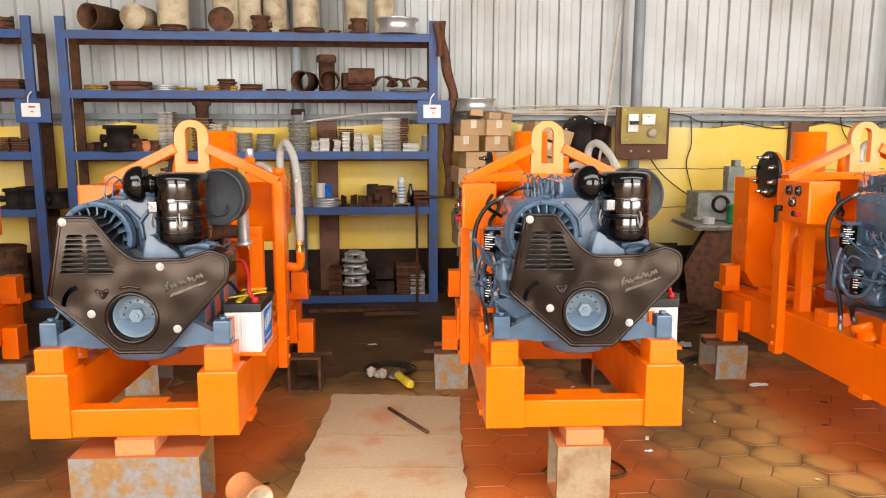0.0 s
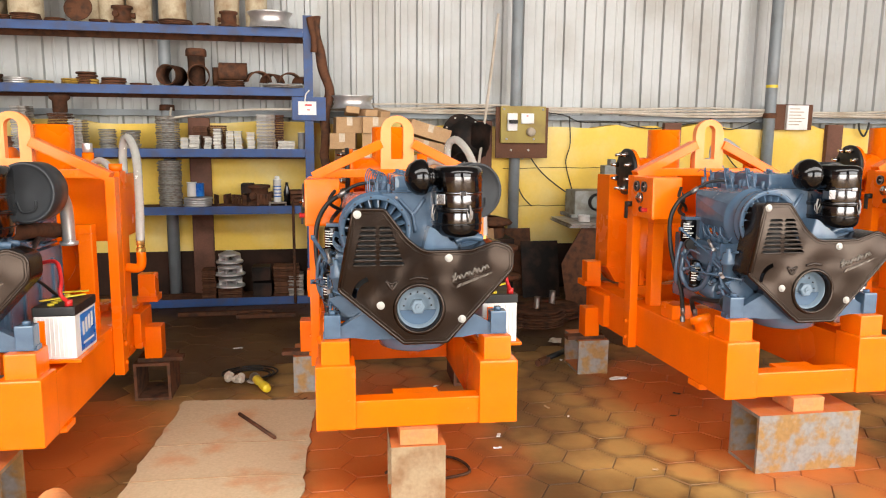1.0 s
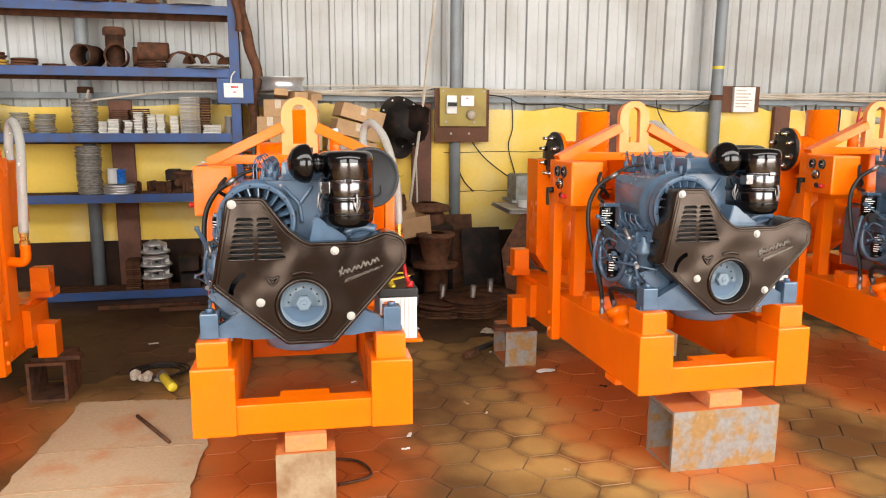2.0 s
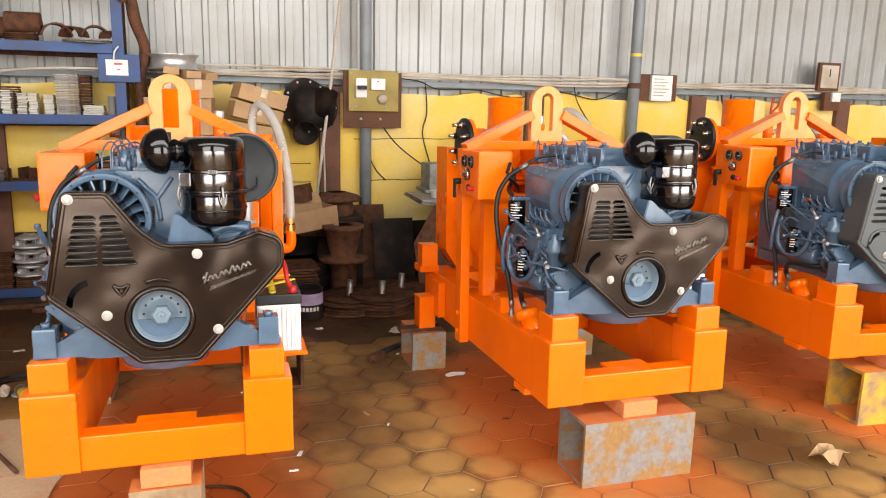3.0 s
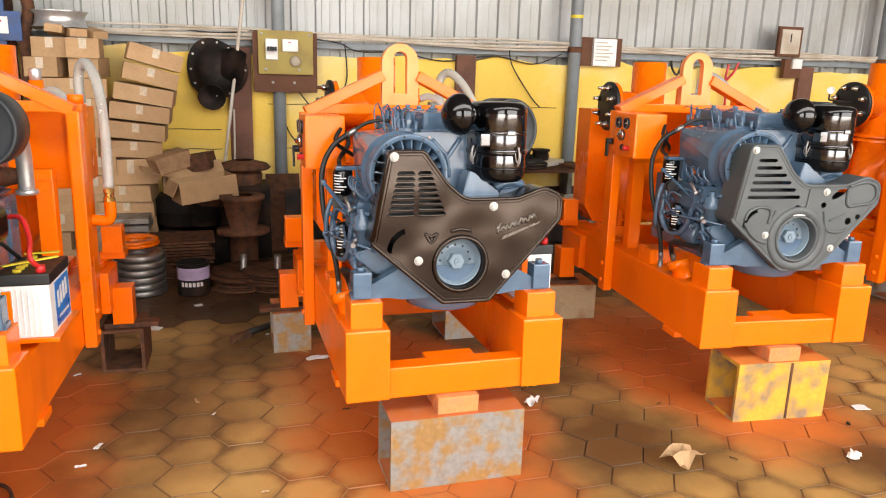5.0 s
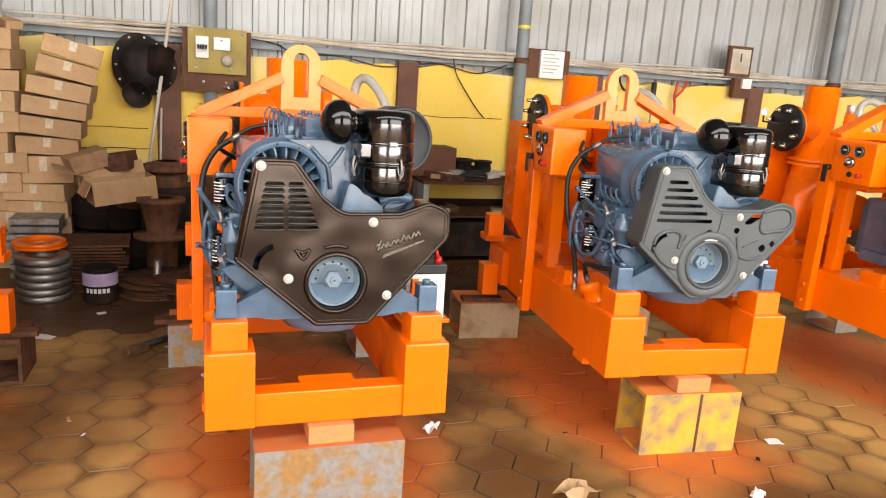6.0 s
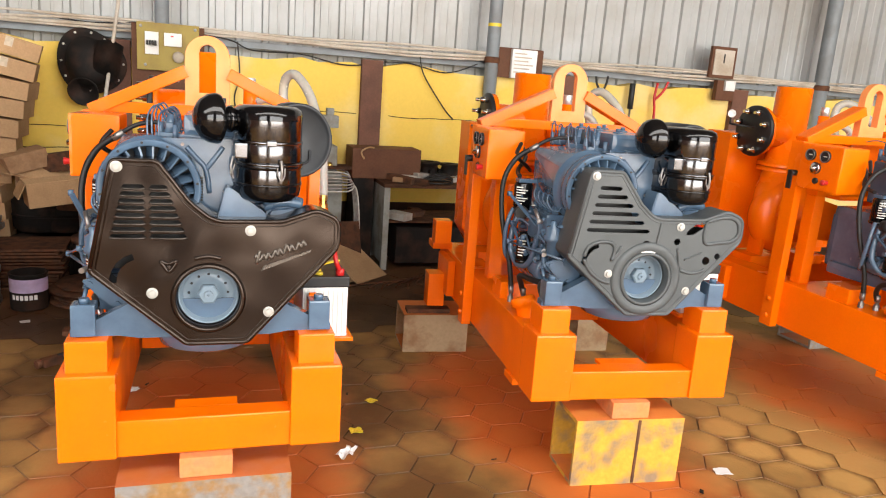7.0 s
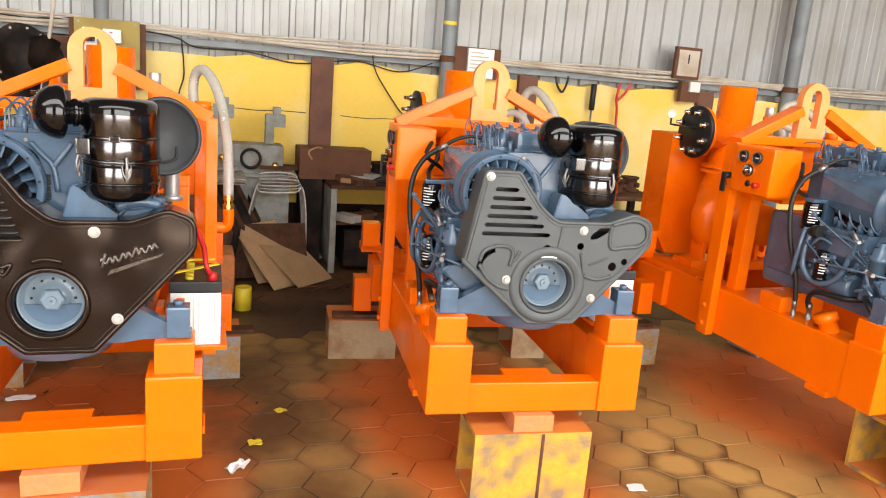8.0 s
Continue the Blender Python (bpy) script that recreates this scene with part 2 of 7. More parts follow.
def prism(bm, outline, y0, y1, holes=(), m=None, bevel=0.0):
    """An outline in x, z drawn from y0 to y1; holes are outlines of their own."""
    m = m or Matrix()
    edges = []
    loops = []
    for ring in (outline, *holes):
        vs = [bm.verts.new(m @ Vector((x, y0, z))) for x, z in ring]
        loops.append(vs)
        edges += [bm.edges.new((vs[i], vs[(i + 1) % len(vs)])) for i in range(len(vs))]
    if holes:
        made = bmesh.ops.triangle_fill(bm, edges=edges, use_beauty=True)
        faces = [f for f in made["geom"] if isinstance(f, bmesh.types.BMFace)]
    else:
        faces = [bm.faces.new(loops[0])]
    ext = bmesh.ops.extrude_face_region(bm, geom=faces)
    moved = [v for v in ext["geom"] if isinstance(v, bmesh.types.BMVert)]
    bmesh.ops.translate(bm, verts=moved, vec=m.to_3x3() @ Vector((0, y1 - y0, 0)))
    bmesh.ops.recalc_face_normals(bm, faces=bm.faces)
    return bm


def arc(cx, cz, r, a0, a1, n):
    return [(cx + r * math.cos(radians(a0 + (a1 - a0) * i / n)), cz + r * math.sin(radians(a0 + (a1 - a0) * i / n))) for i in range(n + 1)]


def mesh_of(name, bm, mat):
    bmesh.ops.recalc_face_normals(bm, faces=bm.faces)
    me = bpy.data.meshes.new(name)
    bm.to_mesh(me)
    bm.free()
    for m in mat if isinstance(mat, (list, tuple)) else [mat]:
        me.materials.append(m)
    return me


def part(name, bm, mat, parent=None, label=""):
    ob = new(name, mesh_of(name, bm, mat))
    ob.parent = parent
    return tagged(ob, label)


def thing(name, label, category, bm=None, mat=None, m=None, group="", kind=""):
    ob = new(name, mesh_of(name, bm, mat) if bm else None)
    if m is not None:
        ob.matrix_basis = m
    return tagged(ob, label, category, group, kind)


def B():
    return bmesh.new()


# ---- setting ----
def floor_material(name, base, second, blend, edge=False):
    """Brown pavers with dust, dark stains, and orange overspray round the places where the pump sets were painted."""
    m = material(name, base, 0.5, second=second, scale=0.95, amount=0.95, fine=55, bump=0.25, spread=0.10, rough_var=0.22, patch=(0.40, 0.62))
    n, l = m.node_tree.nodes, m.node_tree.links
    geo = n.new("ShaderNodeNewGeometry")
    for t in n:
        if t.bl_idname == "ShaderNodeTexNoise":
            l.new(geo.outputs["Position"], t.inputs["Vector"])
    last = None
    for x, y, r in SETS:
        d = n.new("ShaderNodeVectorMath")
        d.operation = "SUBTRACT"
        d.inputs[1].default_value = (x, y + 0.75, 0)
        l.new(geo.outputs["Position"], d.inputs[0])
        s = n.new("ShaderNodeVectorMath")
        s.operation = "MULTIPLY"
        s.inputs[1].default_value = (1.25, 0.62, 0)
        l.new(d.outputs[0], s.inputs[0])
        length = n.new("ShaderNodeVectorMath")
        length.operation = "LENGTH"
        l.new(s.outputs[0], length.inputs[0])
        if last is None:
            last = length.outputs["Value"]
        else:
            low = n.new("ShaderNodeMath")
            low.operation = "MINIMUM"
            l.new(last, low.inputs[0]), l.new(length.outputs["Value"], low.inputs[1])
            last = low.outputs[0]
    cloud = n.new("ShaderNodeTexNoise")
    cloud.inputs["Scale"].default_value, cloud.inputs["Detail"].default_value = 1.9, 9
    l.new(geo.outputs["Position"], cloud.inputs["Vector"])
    add = n.new("ShaderNodeMath")
    add.operation = "MULTIPLY_ADD"
    add.inputs[1].default_value, add.inputs[2].default_value = 0.9, -0.45
    l.new(cloud.outputs["Fac"], add.inputs[0])
    tot = n.new("ShaderNodeMath")
    l.new(last, tot.inputs[0]), l.new(add.outputs[0], tot.inputs[1])
    mask = n.new("ShaderNodeMapRange")
    mask.inputs["From Min"].default_value, mask.inputs["From Max"].default_value = 0.43, 0.90
    mask.inputs["To Min"].default_value, mask.inputs["To Max"].default_value = 0.88, 0.0
    mask.interpolation_type = "SMOOTHSTEP"
    l.new(tot.outputs[0], mask.inputs["Value"])
    b = n["Principled BSDF"]
    b.inputs["Specular IOR Level"].default_value = 0.24
    source = b.inputs["Base Color"].links[0].from_socket
    if edge:
        # soil trodden into the rim of each paver, in patches
        tc, ln, rim, spots, where, both, dirt = (n.new(k) for k in ("ShaderNodeTexCoord", "ShaderNodeVectorMath", "ShaderNodeMapRange", "ShaderNodeTexNoise", "ShaderNodeMapRange", "ShaderNodeMath", "ShaderNodeMixRGB"))
        ln.operation, both.operation = "LENGTH", "MULTIPLY"
        wob, wide = n.new("ShaderNodeTexNoise"), n.new("ShaderNodeMath")
        wob.inputs["Scale"].default_value, wob.inputs["Detail"].default_value = 9.0, 5
        wide.operation, wide.inputs[1].default_value = "MULTIPLY_ADD", 0.11
        l.new(geo.outputs["Position"], wob.inputs["Vector"]), l.new(wob.outputs["Fac"], wide.inputs[0])
        l.new(tc.outputs["Object"], ln.inputs[0]), l.new(ln.outputs["Value"], wide.inputs[2]), l.new(wide.outputs[0], rim.inputs["Value"])
        rim.interpolation_type = "SMOOTHSTEP"
        rim.inputs["From Min"].default_value, rim.inputs["From Max"].default_value = 0.120, 0.195
        spots.inputs["Scale"].default_value, spots.inputs["Detail"].default_value = 1.6, 7
        l.new(geo.outputs["Position"], spots.inputs["Vector"]), l.new(spots.outputs["Fac"], where.inputs["Value"])
        where.inputs["From Min"].default_value, where.inputs["From Max"].default_value = 0.36, 0.54
        l.new(rim.outputs[0], both.inputs[0]), l.new(where.outputs[0], both.inputs[1]), l.new(both.outputs[0], dirt.inputs[0])
        l.new(source, dirt.inputs[1])
        dirt.inputs[2].default_value = (0.125, 0.062, 0.022, 1)
        source = dirt.outputs[0]
    mix = n.new("ShaderNodeMixRGB")
    mix.inputs[2].default_value = (*blend, 1)
    l.new(source, mix.inputs[1]), l.new(mask.outputs[0], mix.inputs[0]), l.new(mix.outputs[0], b.inputs["Base Color"])
    return m


def place(x, y, rz, tilt=-1.8):
    """Where a pump set stands: the middle of its front edge, turned and leaning back a little."""
    return Matrix.Translation((x, y, 0.365)) @ pose(0, 0, 0, tilt, 0, rz) @ Matrix.Translation((0, 0, -0.365))


SETS = [(-2.65, 3.28, -1.5), (-0.865, 3.28, -1.5), (1.06, 3.24, -2.3), (2.98, 3.30, -1), (4.65, 3.435, -6.2), (6.526, 3.188, 1.2)]
TILTS = [-1.8, -1.8, -1.8, -1.8, -0.8, 0.7]
JOINT = floor_material("dusty_paver_edge", (0.24, 0.14, 0.062), (0.055, 0.027, 0.012), (0.42, 0.10, 0.024))
# dirt and shade are both put into the back pavers' colour
SHADED_DIRTY_PAVER = floor_material("shaded_dirty_pavers", (0.115, 0.058, 0.026), (0.036, 0.018, 0.009), (0.30, 0.068, 0.018))
PAVER = floor_material("dusty_pavers", (0.42, 0.245, 0.078), (0.096, 0.042, 0.013), (0.51, 0.112, 0.019), True)
PLAIN_PAVER = floor_material("dusty_pavers_far", (0.39, 0.215, 0.070), (0.088, 0.040, 0.013), (0.50, 0.110, 0.019))
DIRT = floor_material("joint_dirt", (0.17, 0.095, 0.042), (0.042, 0.022, 0.011), (0.36, 0.085, 0.021))

# floor bed; its pavers come last in the file
floor = thing("floor", "brown hexagonal pavers with orange overspray and dark stains", "floor", box(B(), -10, 16, -6, 9, -0.2, -0.0055), DIRT, kind="structure")

# low block wall with a dark dado and pilasters
wall = thing("wall_back", "yellow painted block wall with a dark brown dado", "wall", kind="structure")
bm = B()
top = [(-8, 1.66)]
x = -8.0
while x < 14:
    x += random.uniform(0.12, 0.4)
    top.append((min(x, 14), 1.665 + random.choice((0, 0, 0, 0.012, 0.03, 0.05)) + random.uniform(-0.008, 0.008)))
prism(bm, [(-8, 0.46)] + top + [(14, 0.46)], 7.56, 7.74)
part("upper_wall", bm, YELLOW, wall)
part("dado", box(B(), -8, 14, 7.548, 7.74, -0.02, 0.46), DARK_PAINT, wall, "dark brown painted dado")
for px in (-3.1, -0.35, 2.37, 4.42, 6.35, 8.35):
    part("pilaster", box(B(), px - 0.095, px + 0.095, 7.50, 7.56, 0, 1.72, 0.008), PILASTER, wall, "rust brown pilaster")
bm = B()
for z, x0, x1 in ((1.25, 2.6, 4.3), (0.86, 2.7, 3.3), (1.24, 4.6, 5.4), (1.02, 1.3, 2.2), (0.85, 1.5, 2.2)):
    hose(bm, [(x0 + (x1 - x0) * i / 8, 7.559, z + random.uniform(-0.006, 0.006)) for i in range(9)], 0.0035, 5, 2)
part("crack", bm, DARK_PAINT, wall)

# ribbed sheet
prof = []
x = 3.93 - 0.2195 * 54
while x < 14:
    prof += [(x, 0), (x + 0.010, -0.032), (x + 0.052, -0.032), (x + 0.064, 0), (x + 0.13, 0), (x + 0.135, -0.004), (x + 0.15, -0.004), (x + 0.155, 0)]
    x += 0.2195
bm = B()
for dy in (0, 0.012):
    low, high = [bm.verts.new((a, 7.775 + b + dy, 1.60)) for a, b in prof], [bm.verts.new((a, 7.775 + b + dy, 4.7)) for a, b in prof]
    for i in range(len(prof) - 1):
        bm.faces.new((low[i], low[i + 1], high[i + 1], high[i]))
thing("wall_sheet", "weathered grey ribbed steel sheet wall", "wall", bm, SHEET, kind="structure")
for nm, a in (("wall_left", (-8.1, -8, -4.9, 7.8)), ("wall_right", (14, 14.1, -4.9, 7.8))):
    thing(nm, "dull brown sheet side wall", "wall", box(B(), *a, -0.02, 4.7), PILASTER, kind="structure")
# unseen pier added in front of the lamp, to darken what the covers mirror
thing("wall_front", "unseen pier added to block part of the front light", "wall", box(B(), 0.1, 2.3, -4.5, -4.35, -0.02, 4.7), PILASTER, kind="structure")
thing("girt", "grey steel angle rail behind the conduits", "rail", box(B(), -7.9, 13.9, 7.60, 7.735, 1.735, 1.79, 0.004), PIPE_GREY, kind="structure")
thing("ceiling", "sheet steel roof", "ceiling", box(B(), -8, 14, -4.9, 7.8, 4.7, 4.75), ROOF, kind="structure")
thing("ground", "bare reddish earth outside the shed", "ground", box(B(), -80, 80, -120, -6, -0.3, -0.03), EARTH, kind="structure")

# ---- pump sets ----
def smooth_ring(pts, rounds=2, keep=0.22):
    for _ in range(rounds):
        out = []
        for i, p in enumerate(pts):
            q = pts[(i + 1) % len(pts)]
            out += [(p[0] + (q[0] - p[0]) * keep, p[1] + (q[1] - p[1]) * keep), (q[0] - (q[0] - p[0]) * keep, q[1] - (q[1] - p[1]) * keep)]
        pts = out
    return pts


def inset(pts, d):
    out, k = [], len(pts)
    for i in range(k):
        a, b, c = Vector(pts[i - 1]), Vector(pts[i]), Vector(pts[(i + 1) % k])
        t = (c - a).normalized()
        out.append((b.x - t.y * d, b.y + t.x * d))
    return out


def slot(x0, x1, z, h, lean=0.0):
    r = h / 2
    return [(x0 + r, z - r), (x1 - r, z - r), (x1, z), (x1 - r + lean, z + r), (x0 + r + lean, z + r), (x0, z)]


def fillet(corners, steps=5):
    """Rounds each corner (x, z, radius) of an outline."""
    out, k = [], len(corners)
    for i in range(k):
        p, r = Vector(corners[i][:2]), corners[i][2]
        a, b = (Vector(corners[i - 1][:2]) - p).normalized(), (Vector(corners[(i + 1) % k][:2]) - p).normalized()
        half = a.angle(b) / 2
        d = r / math.tan(half)
        c = p + (a + b).normalized() * (r / math.sin(half))
        s, e = p + a * d - c, p + b * d - c
        turn = s.angle_signed(e)
        for j in range(steps + 1):
            w = -turn * j / steps
            out.append((c.x + s.x * math.cos(w) - s.y * math.sin(w), c.y + s.x * math.sin(w) + s.y * math.cos(w)))
    return out


COVER = [(-0.336, 0.963, 0.022), (-0.062, 0.726, 0.03), (0.126, 0.726, 0.03), (0.412, 1.040, 0.055), (0.412, 1.135, 0.045), (0.335, 1.164, 0.05), (0.228, 1.126, 0.09), (0.022, 1.124, 0.09), (-0.046, 1.180, 0.16), (-0.138, 1.303, 0.03), (-0.270, 1.303, 0.022)]
HUB = (0.006, 0.878)


def dash(bm, pts, r):
    """A raised pressing that follows pts on the cover's face."""
    hose(bm, [(x, 0.0195, z) for x, z in pts], r, 8, 4)


def engine_cover(owner, grey=False):
    paint = GREY_COVER if grey else BLACK_COVER
    ring = fillet(COVER)
    if grey:
        holes = [slot(-0.232 - 0.0075 * i, -0.138 + 0.0275 * i, 1.236 - 0.033 * i, 0.016) for i in range(6)]
        holes += [arc(-0.008, 1.016, 0.019, 0, 330, 11), arc(0.125, 1.033, 0.014, 0, 330, 11), arc(0.264, 0.957, 0.017, 0, 330, 11), arc(0.312, 0.977, 0.013, 0, 330, 11)]
        holes.append([(0.166, 1.060), (0.192, 1.064), (0.232, 1.090), (0.240, 1.106), (0.226, 1.114), (0.196, 1.104), (0.170, 1.084), (0.160, 1.070)])
    else:
        holes = []
        for i in range(8):
            z = 1.224 - 0.0213 * i
            holes.append(slot(-0.238 - 0.005 * i, -0.176, z, 0.0118))
            holes.append(slot(-0.162, -0.112 + 0.0077 * i, z, 0.0118))
    holes.append(arc(HUB[0], HUB[1], 0.100, 0, 352, 44))
    a = [(-0.190 + 0.088 * math.cos(radians(t)), 0.935 + 0.088 * math.sin(radians(t))) for t in (105, 122, 140, 157, 172, 184)]
    b = [(-0.190 + 0.068 * math.cos(radians(t)), 0.935 + 0.068 * math.sin(radians(t))) for t in (184, 172, 157, 140, 122, 105)]
    holes.append(a + b)
    bm = B()
    prism(bm, ring, 0.02, 0.026, holes)
    plate = part("cover", bm, paint, owner, "matte grey pressed belt cover" if grey else "black pressed steel belt cover")
    bm = B()
    prism(bm, ring, 0.026, 0.16, [inset(ring, 0.006)])
    part("skirt", bm, paint, plate)
    bm = B()
    loop = [(x, 0.0245, z) for x, z in inset(ring, 0.004)]
    hose(bm, loop + loop[:1], 0.0075, 10, 1)
    part("rim_bead", bm, paint, plate)
    bm = B()
    loop = [(x, 0.0200, z) for x, z in inset(ring, 0.018)]
    hose(bm, loop + loop[:1], 0.0022, 6, 1)
    part("rim_step", bm, paint, plate)
    # black plate added so the openings look as dark as the shaded inside
    part("louvre_shade_plate", prism(B(), [(-0.30, 0.96), (-0.12, 0.96), (-0.06, 1.0), (0.10, 1.0), (0.20, 0.96), (0.33, 1.0), (0.33, 1.08), (0.05, 1.09), (-0.03, 1.09), (-0.12, 1.25), (-0.27, 1.25)], 0.09, 0.094), RUBBER, plate, "added black plate for the shade behind the louvres")
    back = Matrix.Translation((HUB[0], 0.02, HUB[1])) @ pose(0, 0, 0, 90)
    part("hub_collar", lathe(B(), [(0.096, -0.05), (0.096, 0.005), (0.101, 0.010), (0.108, 0.007), (0.113, 0), (0.105, -0.003)], back, 48), paint, plate)
    if not grey:
        for h in holes[:16]:
            bm = B()
            x0, x1, z = min(p[0] for p in h), max(p[0] for p in h), h[0][1]
            hose(bm, [(x0, 0.0205, z + 0.002), (x0 + 0.006, 0.015, z - 0.001), ((x0 + x1) / 2, 0.0125, z - 0.0015), (x1 - 0.006, 0.015, z - 0.001), (x1, 0.0205, z + 0.002)], 0.0036, 8, 3)
            part("louvre_lip", bm, LIP, plate)
        bm = B()
        dash(bm, [(-0.134, 0.998), (-0.110, 0.988), (-0.087, 0.998), (-0.109, 0.964), (-0.134, 0.998)], 0.0065)
        dash(bm, [(-0.110, 0.985), (-0.110, 0.972)], 0.008)
        part("embossed_mark", bm, paint, plate)
        bm = B()
        dash(bm, [(-0.036, 1.004), (0.004, 1.012), (0.044, 1.004)], 0.007)
        part("embossed_mark", bm, paint, plate)
        # raised flourish with a tapering bar under it
        bm = B()
        c, d = math.cos(radians(19.5)), math.sin(radians(19.5))
        wave = []
        for i in range(41):
            u = i / 40
            w = 0.0085 * math.sin(i * 1.35 + 0.9 * math.sin(i * 0.7)) + (0.006 if i < 4 or 22 < i < 26 else 0.0)
            along, lean = 0.166 * u + 0.3 * w, 0.010 + w
            wave.append((0.150 + along * c - lean * d, 0.990 + along * d + lean * c))
        dash(bm, wave, 0.0052)
        dash(bm, [(0.160, 1.030), (0.150, 0.988)], 0.0056)
        prism(bm, [(0.164, 0.965), (0.318, 1.026), (0.320, 1.033), (0.173, 0.981)], 0.0155, 0.0205)
        part("emblem", bm, EMBLEM, plate, "worn raised metal emblem")
    else:
        bm = B()
        lathe(bm, [(0.150, 0), (0.147, 0.006), (0.138, 0.009), (0.122, 0.009), (0.112, 0.004)], back, 48)
        dash(bm, [(-0.268, 0.965), (-0.252, 1.005), (-0.205, 1.025), (-0.160, 1.022), (-0.142, 1.0), (-0.150, 0.95)], 0.008)
        dash(bm, [(-0.268, 0.955), (-0.235, 0.905), (-0.19, 0.872), (-0.15, 0.86)], 0.008)
        dash(bm, [(-0.150, 0.955), (-0.125, 0.985), (-0.115, 1.01)], 0.006)
        dash(bm, [(0.245, 1.118), (0.240, 1.06), (0.255, 1.028), (0.31, 1.035), (0.36, 1.04), (0.392, 1.07), (0.385, 1.115), (0.35, 1.137), (0.30, 1.135), (0.245, 1.118)], 0.008)
        dash(bm, [(0.150, 0.918), (0.200, 0.905), (0.250, 0.915), (0.262, 0.925)], 0.007)
        dash(bm, [(0.150, 0.918), (0.135, 0.985), (0.128, 1.005)], 0.006)
        dash(bm, [(0.165, 0.960), (0.225, 0.985), (0.240, 0.992)], 0.004)
        dash(bm, [(0.045, 1.110), (0.040, 1.06), (0.030, 1.0)], 0.005)
        part("pressing", bm, paint, plate)
        part("white_mark", hose(B(), [(-0.030, 0.0185, 0.988), (0.0, 0.0180, 0.991), (0.032, 0.0185, 0.987)], 0.005, 6, 4), WHITE, plate, "dab of white paint")
    for x, z in ((0.131, 1.094), (-0.158, 0.897), (0.190, 0.83), (-0.252, 1.281)):
        bm = B()
        lathe(bm, [(0.017, 0), (0.017, 0.003), (0.011, 0.004), (0.011, 0.009), (0.009, 0.011), (0, 0.011)], Matrix.Translation((x, 0.02, z)) @ pose(0, 0, 0, 90), 16, False)
        part("bolt", bm, ZINC, plate, "zinc bolt and washer")


def tube_frame(bm, p, q, w, h):
    """A square bar from p to q, w wide across and h deep."""
    p, q = Vector(p), Vector(q)
    m = aim(p, q)
    box(bm, -w / 2, w / 2, -h / 2, h / 2, 0, (q - p).length, 0.004, m)


def pump_set_body():
    e = thing("pump_set", "orange framed diesel pump set with grey engine on steel blocks", "pump set", group="row of pump sets")
    # base frame
    for s in (-1, 1):
        bm = B()
        a, b = sorted((s * 0.43, s * 0.27))
        box(bm, a + (0.006 if s > 0 else 0), b - (0.006 if s < 0 else 0), 0.02, 1.86, 0.372, 0.622, 0.006)
        beam = part("side_beam", bm, ORANGE, e)
        bm = B()
        box(bm, a - 0.004, b + 0.004, 0.0, 0.17, 0.366, 0.645, 0.008)
        part("end_box", bm, ORANGE, beam)
        bm = B()
        box(bm, a + 0.02, b - 0.02, 0.03, 0.17, 0.64, 0.745, 0.006)
        part("engine_pad", bm, ORANGE, beam)
        bm = B()
        box(bm, a + 0.02, b - 0.02, 0.60, 0.74, 0.62, 0.70, 0.006)
        part("rear_pad", bm, ORANGE, beam)
        bm = B()
        box(bm, a - 0.012, b + 0.012, 0.22, 0.34, 0.345, 0.374, 0.004)
        part("foot_plate", bm, ORANGE, beam)
        # upright with its foot on the outer face of the beam
        a, b = sorted((s * 0.432, s * 0.482))
        bm = B()
        box(bm, a, b, 1.0, 1.085, 0.36, 1.405, 0.006)
        up = part("upright", bm, ORANGE, e)
        for z in (0.42, 0.52):
            bm = B()
            x = s * 0.482
            lathe(bm, [(0.014, 0), (0.014, 0.008), (0.01, 0.012), (0, 0.012)], aim((x, 1.04, z), (x + s, 1.04, z)), 6)
            part("bolt", bm, ORANGE, up)
        bm = B()
        box(bm, *sorted((s * 0.30, s * 0.37)), 0.96, 1.03, 0.622, 1.12, 0.006)
        part("inner_post", bm, ORANGE, e)
        # sloping bar of the lifting frame
        bm = B()
        tube_frame(bm, (s * 0.455, 1.043, 1.405), (s * 0.085, 1.043, 1.585), 0.085, 0.05)
        part("sloping_bar", bm, ORANGE, e)
        # outrigger at the rear with its leg
        bm = B()
        box(bm, *sorted((s * 0.432, s * 0.475)), 1.42, 1.70, 0.39, 0.60, 0.006)
        box(bm, *sorted((s * 0.465, s * 0.565)), 1.51, 1.63, 0.305, 0.50, 0.006)
        part("outrigger_leg", bm, ORANGE, e)
        bm = B()
        box(bm, *sorted((s * 0.40, s * 0.52)), 1.66, 1.80, 0.62, 0.66, 0.004)
        box(bm, *sorted((s * 0.42, s * 0.52)), 1.62, 1.72, 0.66, 0.80, 0.006)
        part("rear_bracket", bm, ORANGE, e)
    for y0, y1, z0, z1 in ((0.012, 0.10, 0.366, 0.487), (0.95, 1.07, 0.40, 0.60), (1.76, 1.86, 0.372, 0.60)):
        bm = B()
        box(bm, -0.268, 0.268, y0, y1, z0, z1, 0.006)
        part("cross_beam", bm, ORANGE, e)
    bm = B()
    prism(bm, [(-0.10, 0.472), (0.10, 0.472), (0.10, 0.486), (-0.10, 0.486)], 0.10, 0.165)
    part("pull_plate", bm, ORANGE, e)
    bm = B()
    box(bm, -0.432, 0.432, 1.012, 1.072, 1.40, 1.445, 0.004)
    part("top_bar", bm, ORANGE, e)
    bm = B()
    box(bm, -0.37, 0.37, 0.955, 1.035, 1.12, 1.165, 0.004)
    part("inner_top_bar", bm, ORANGE, e)
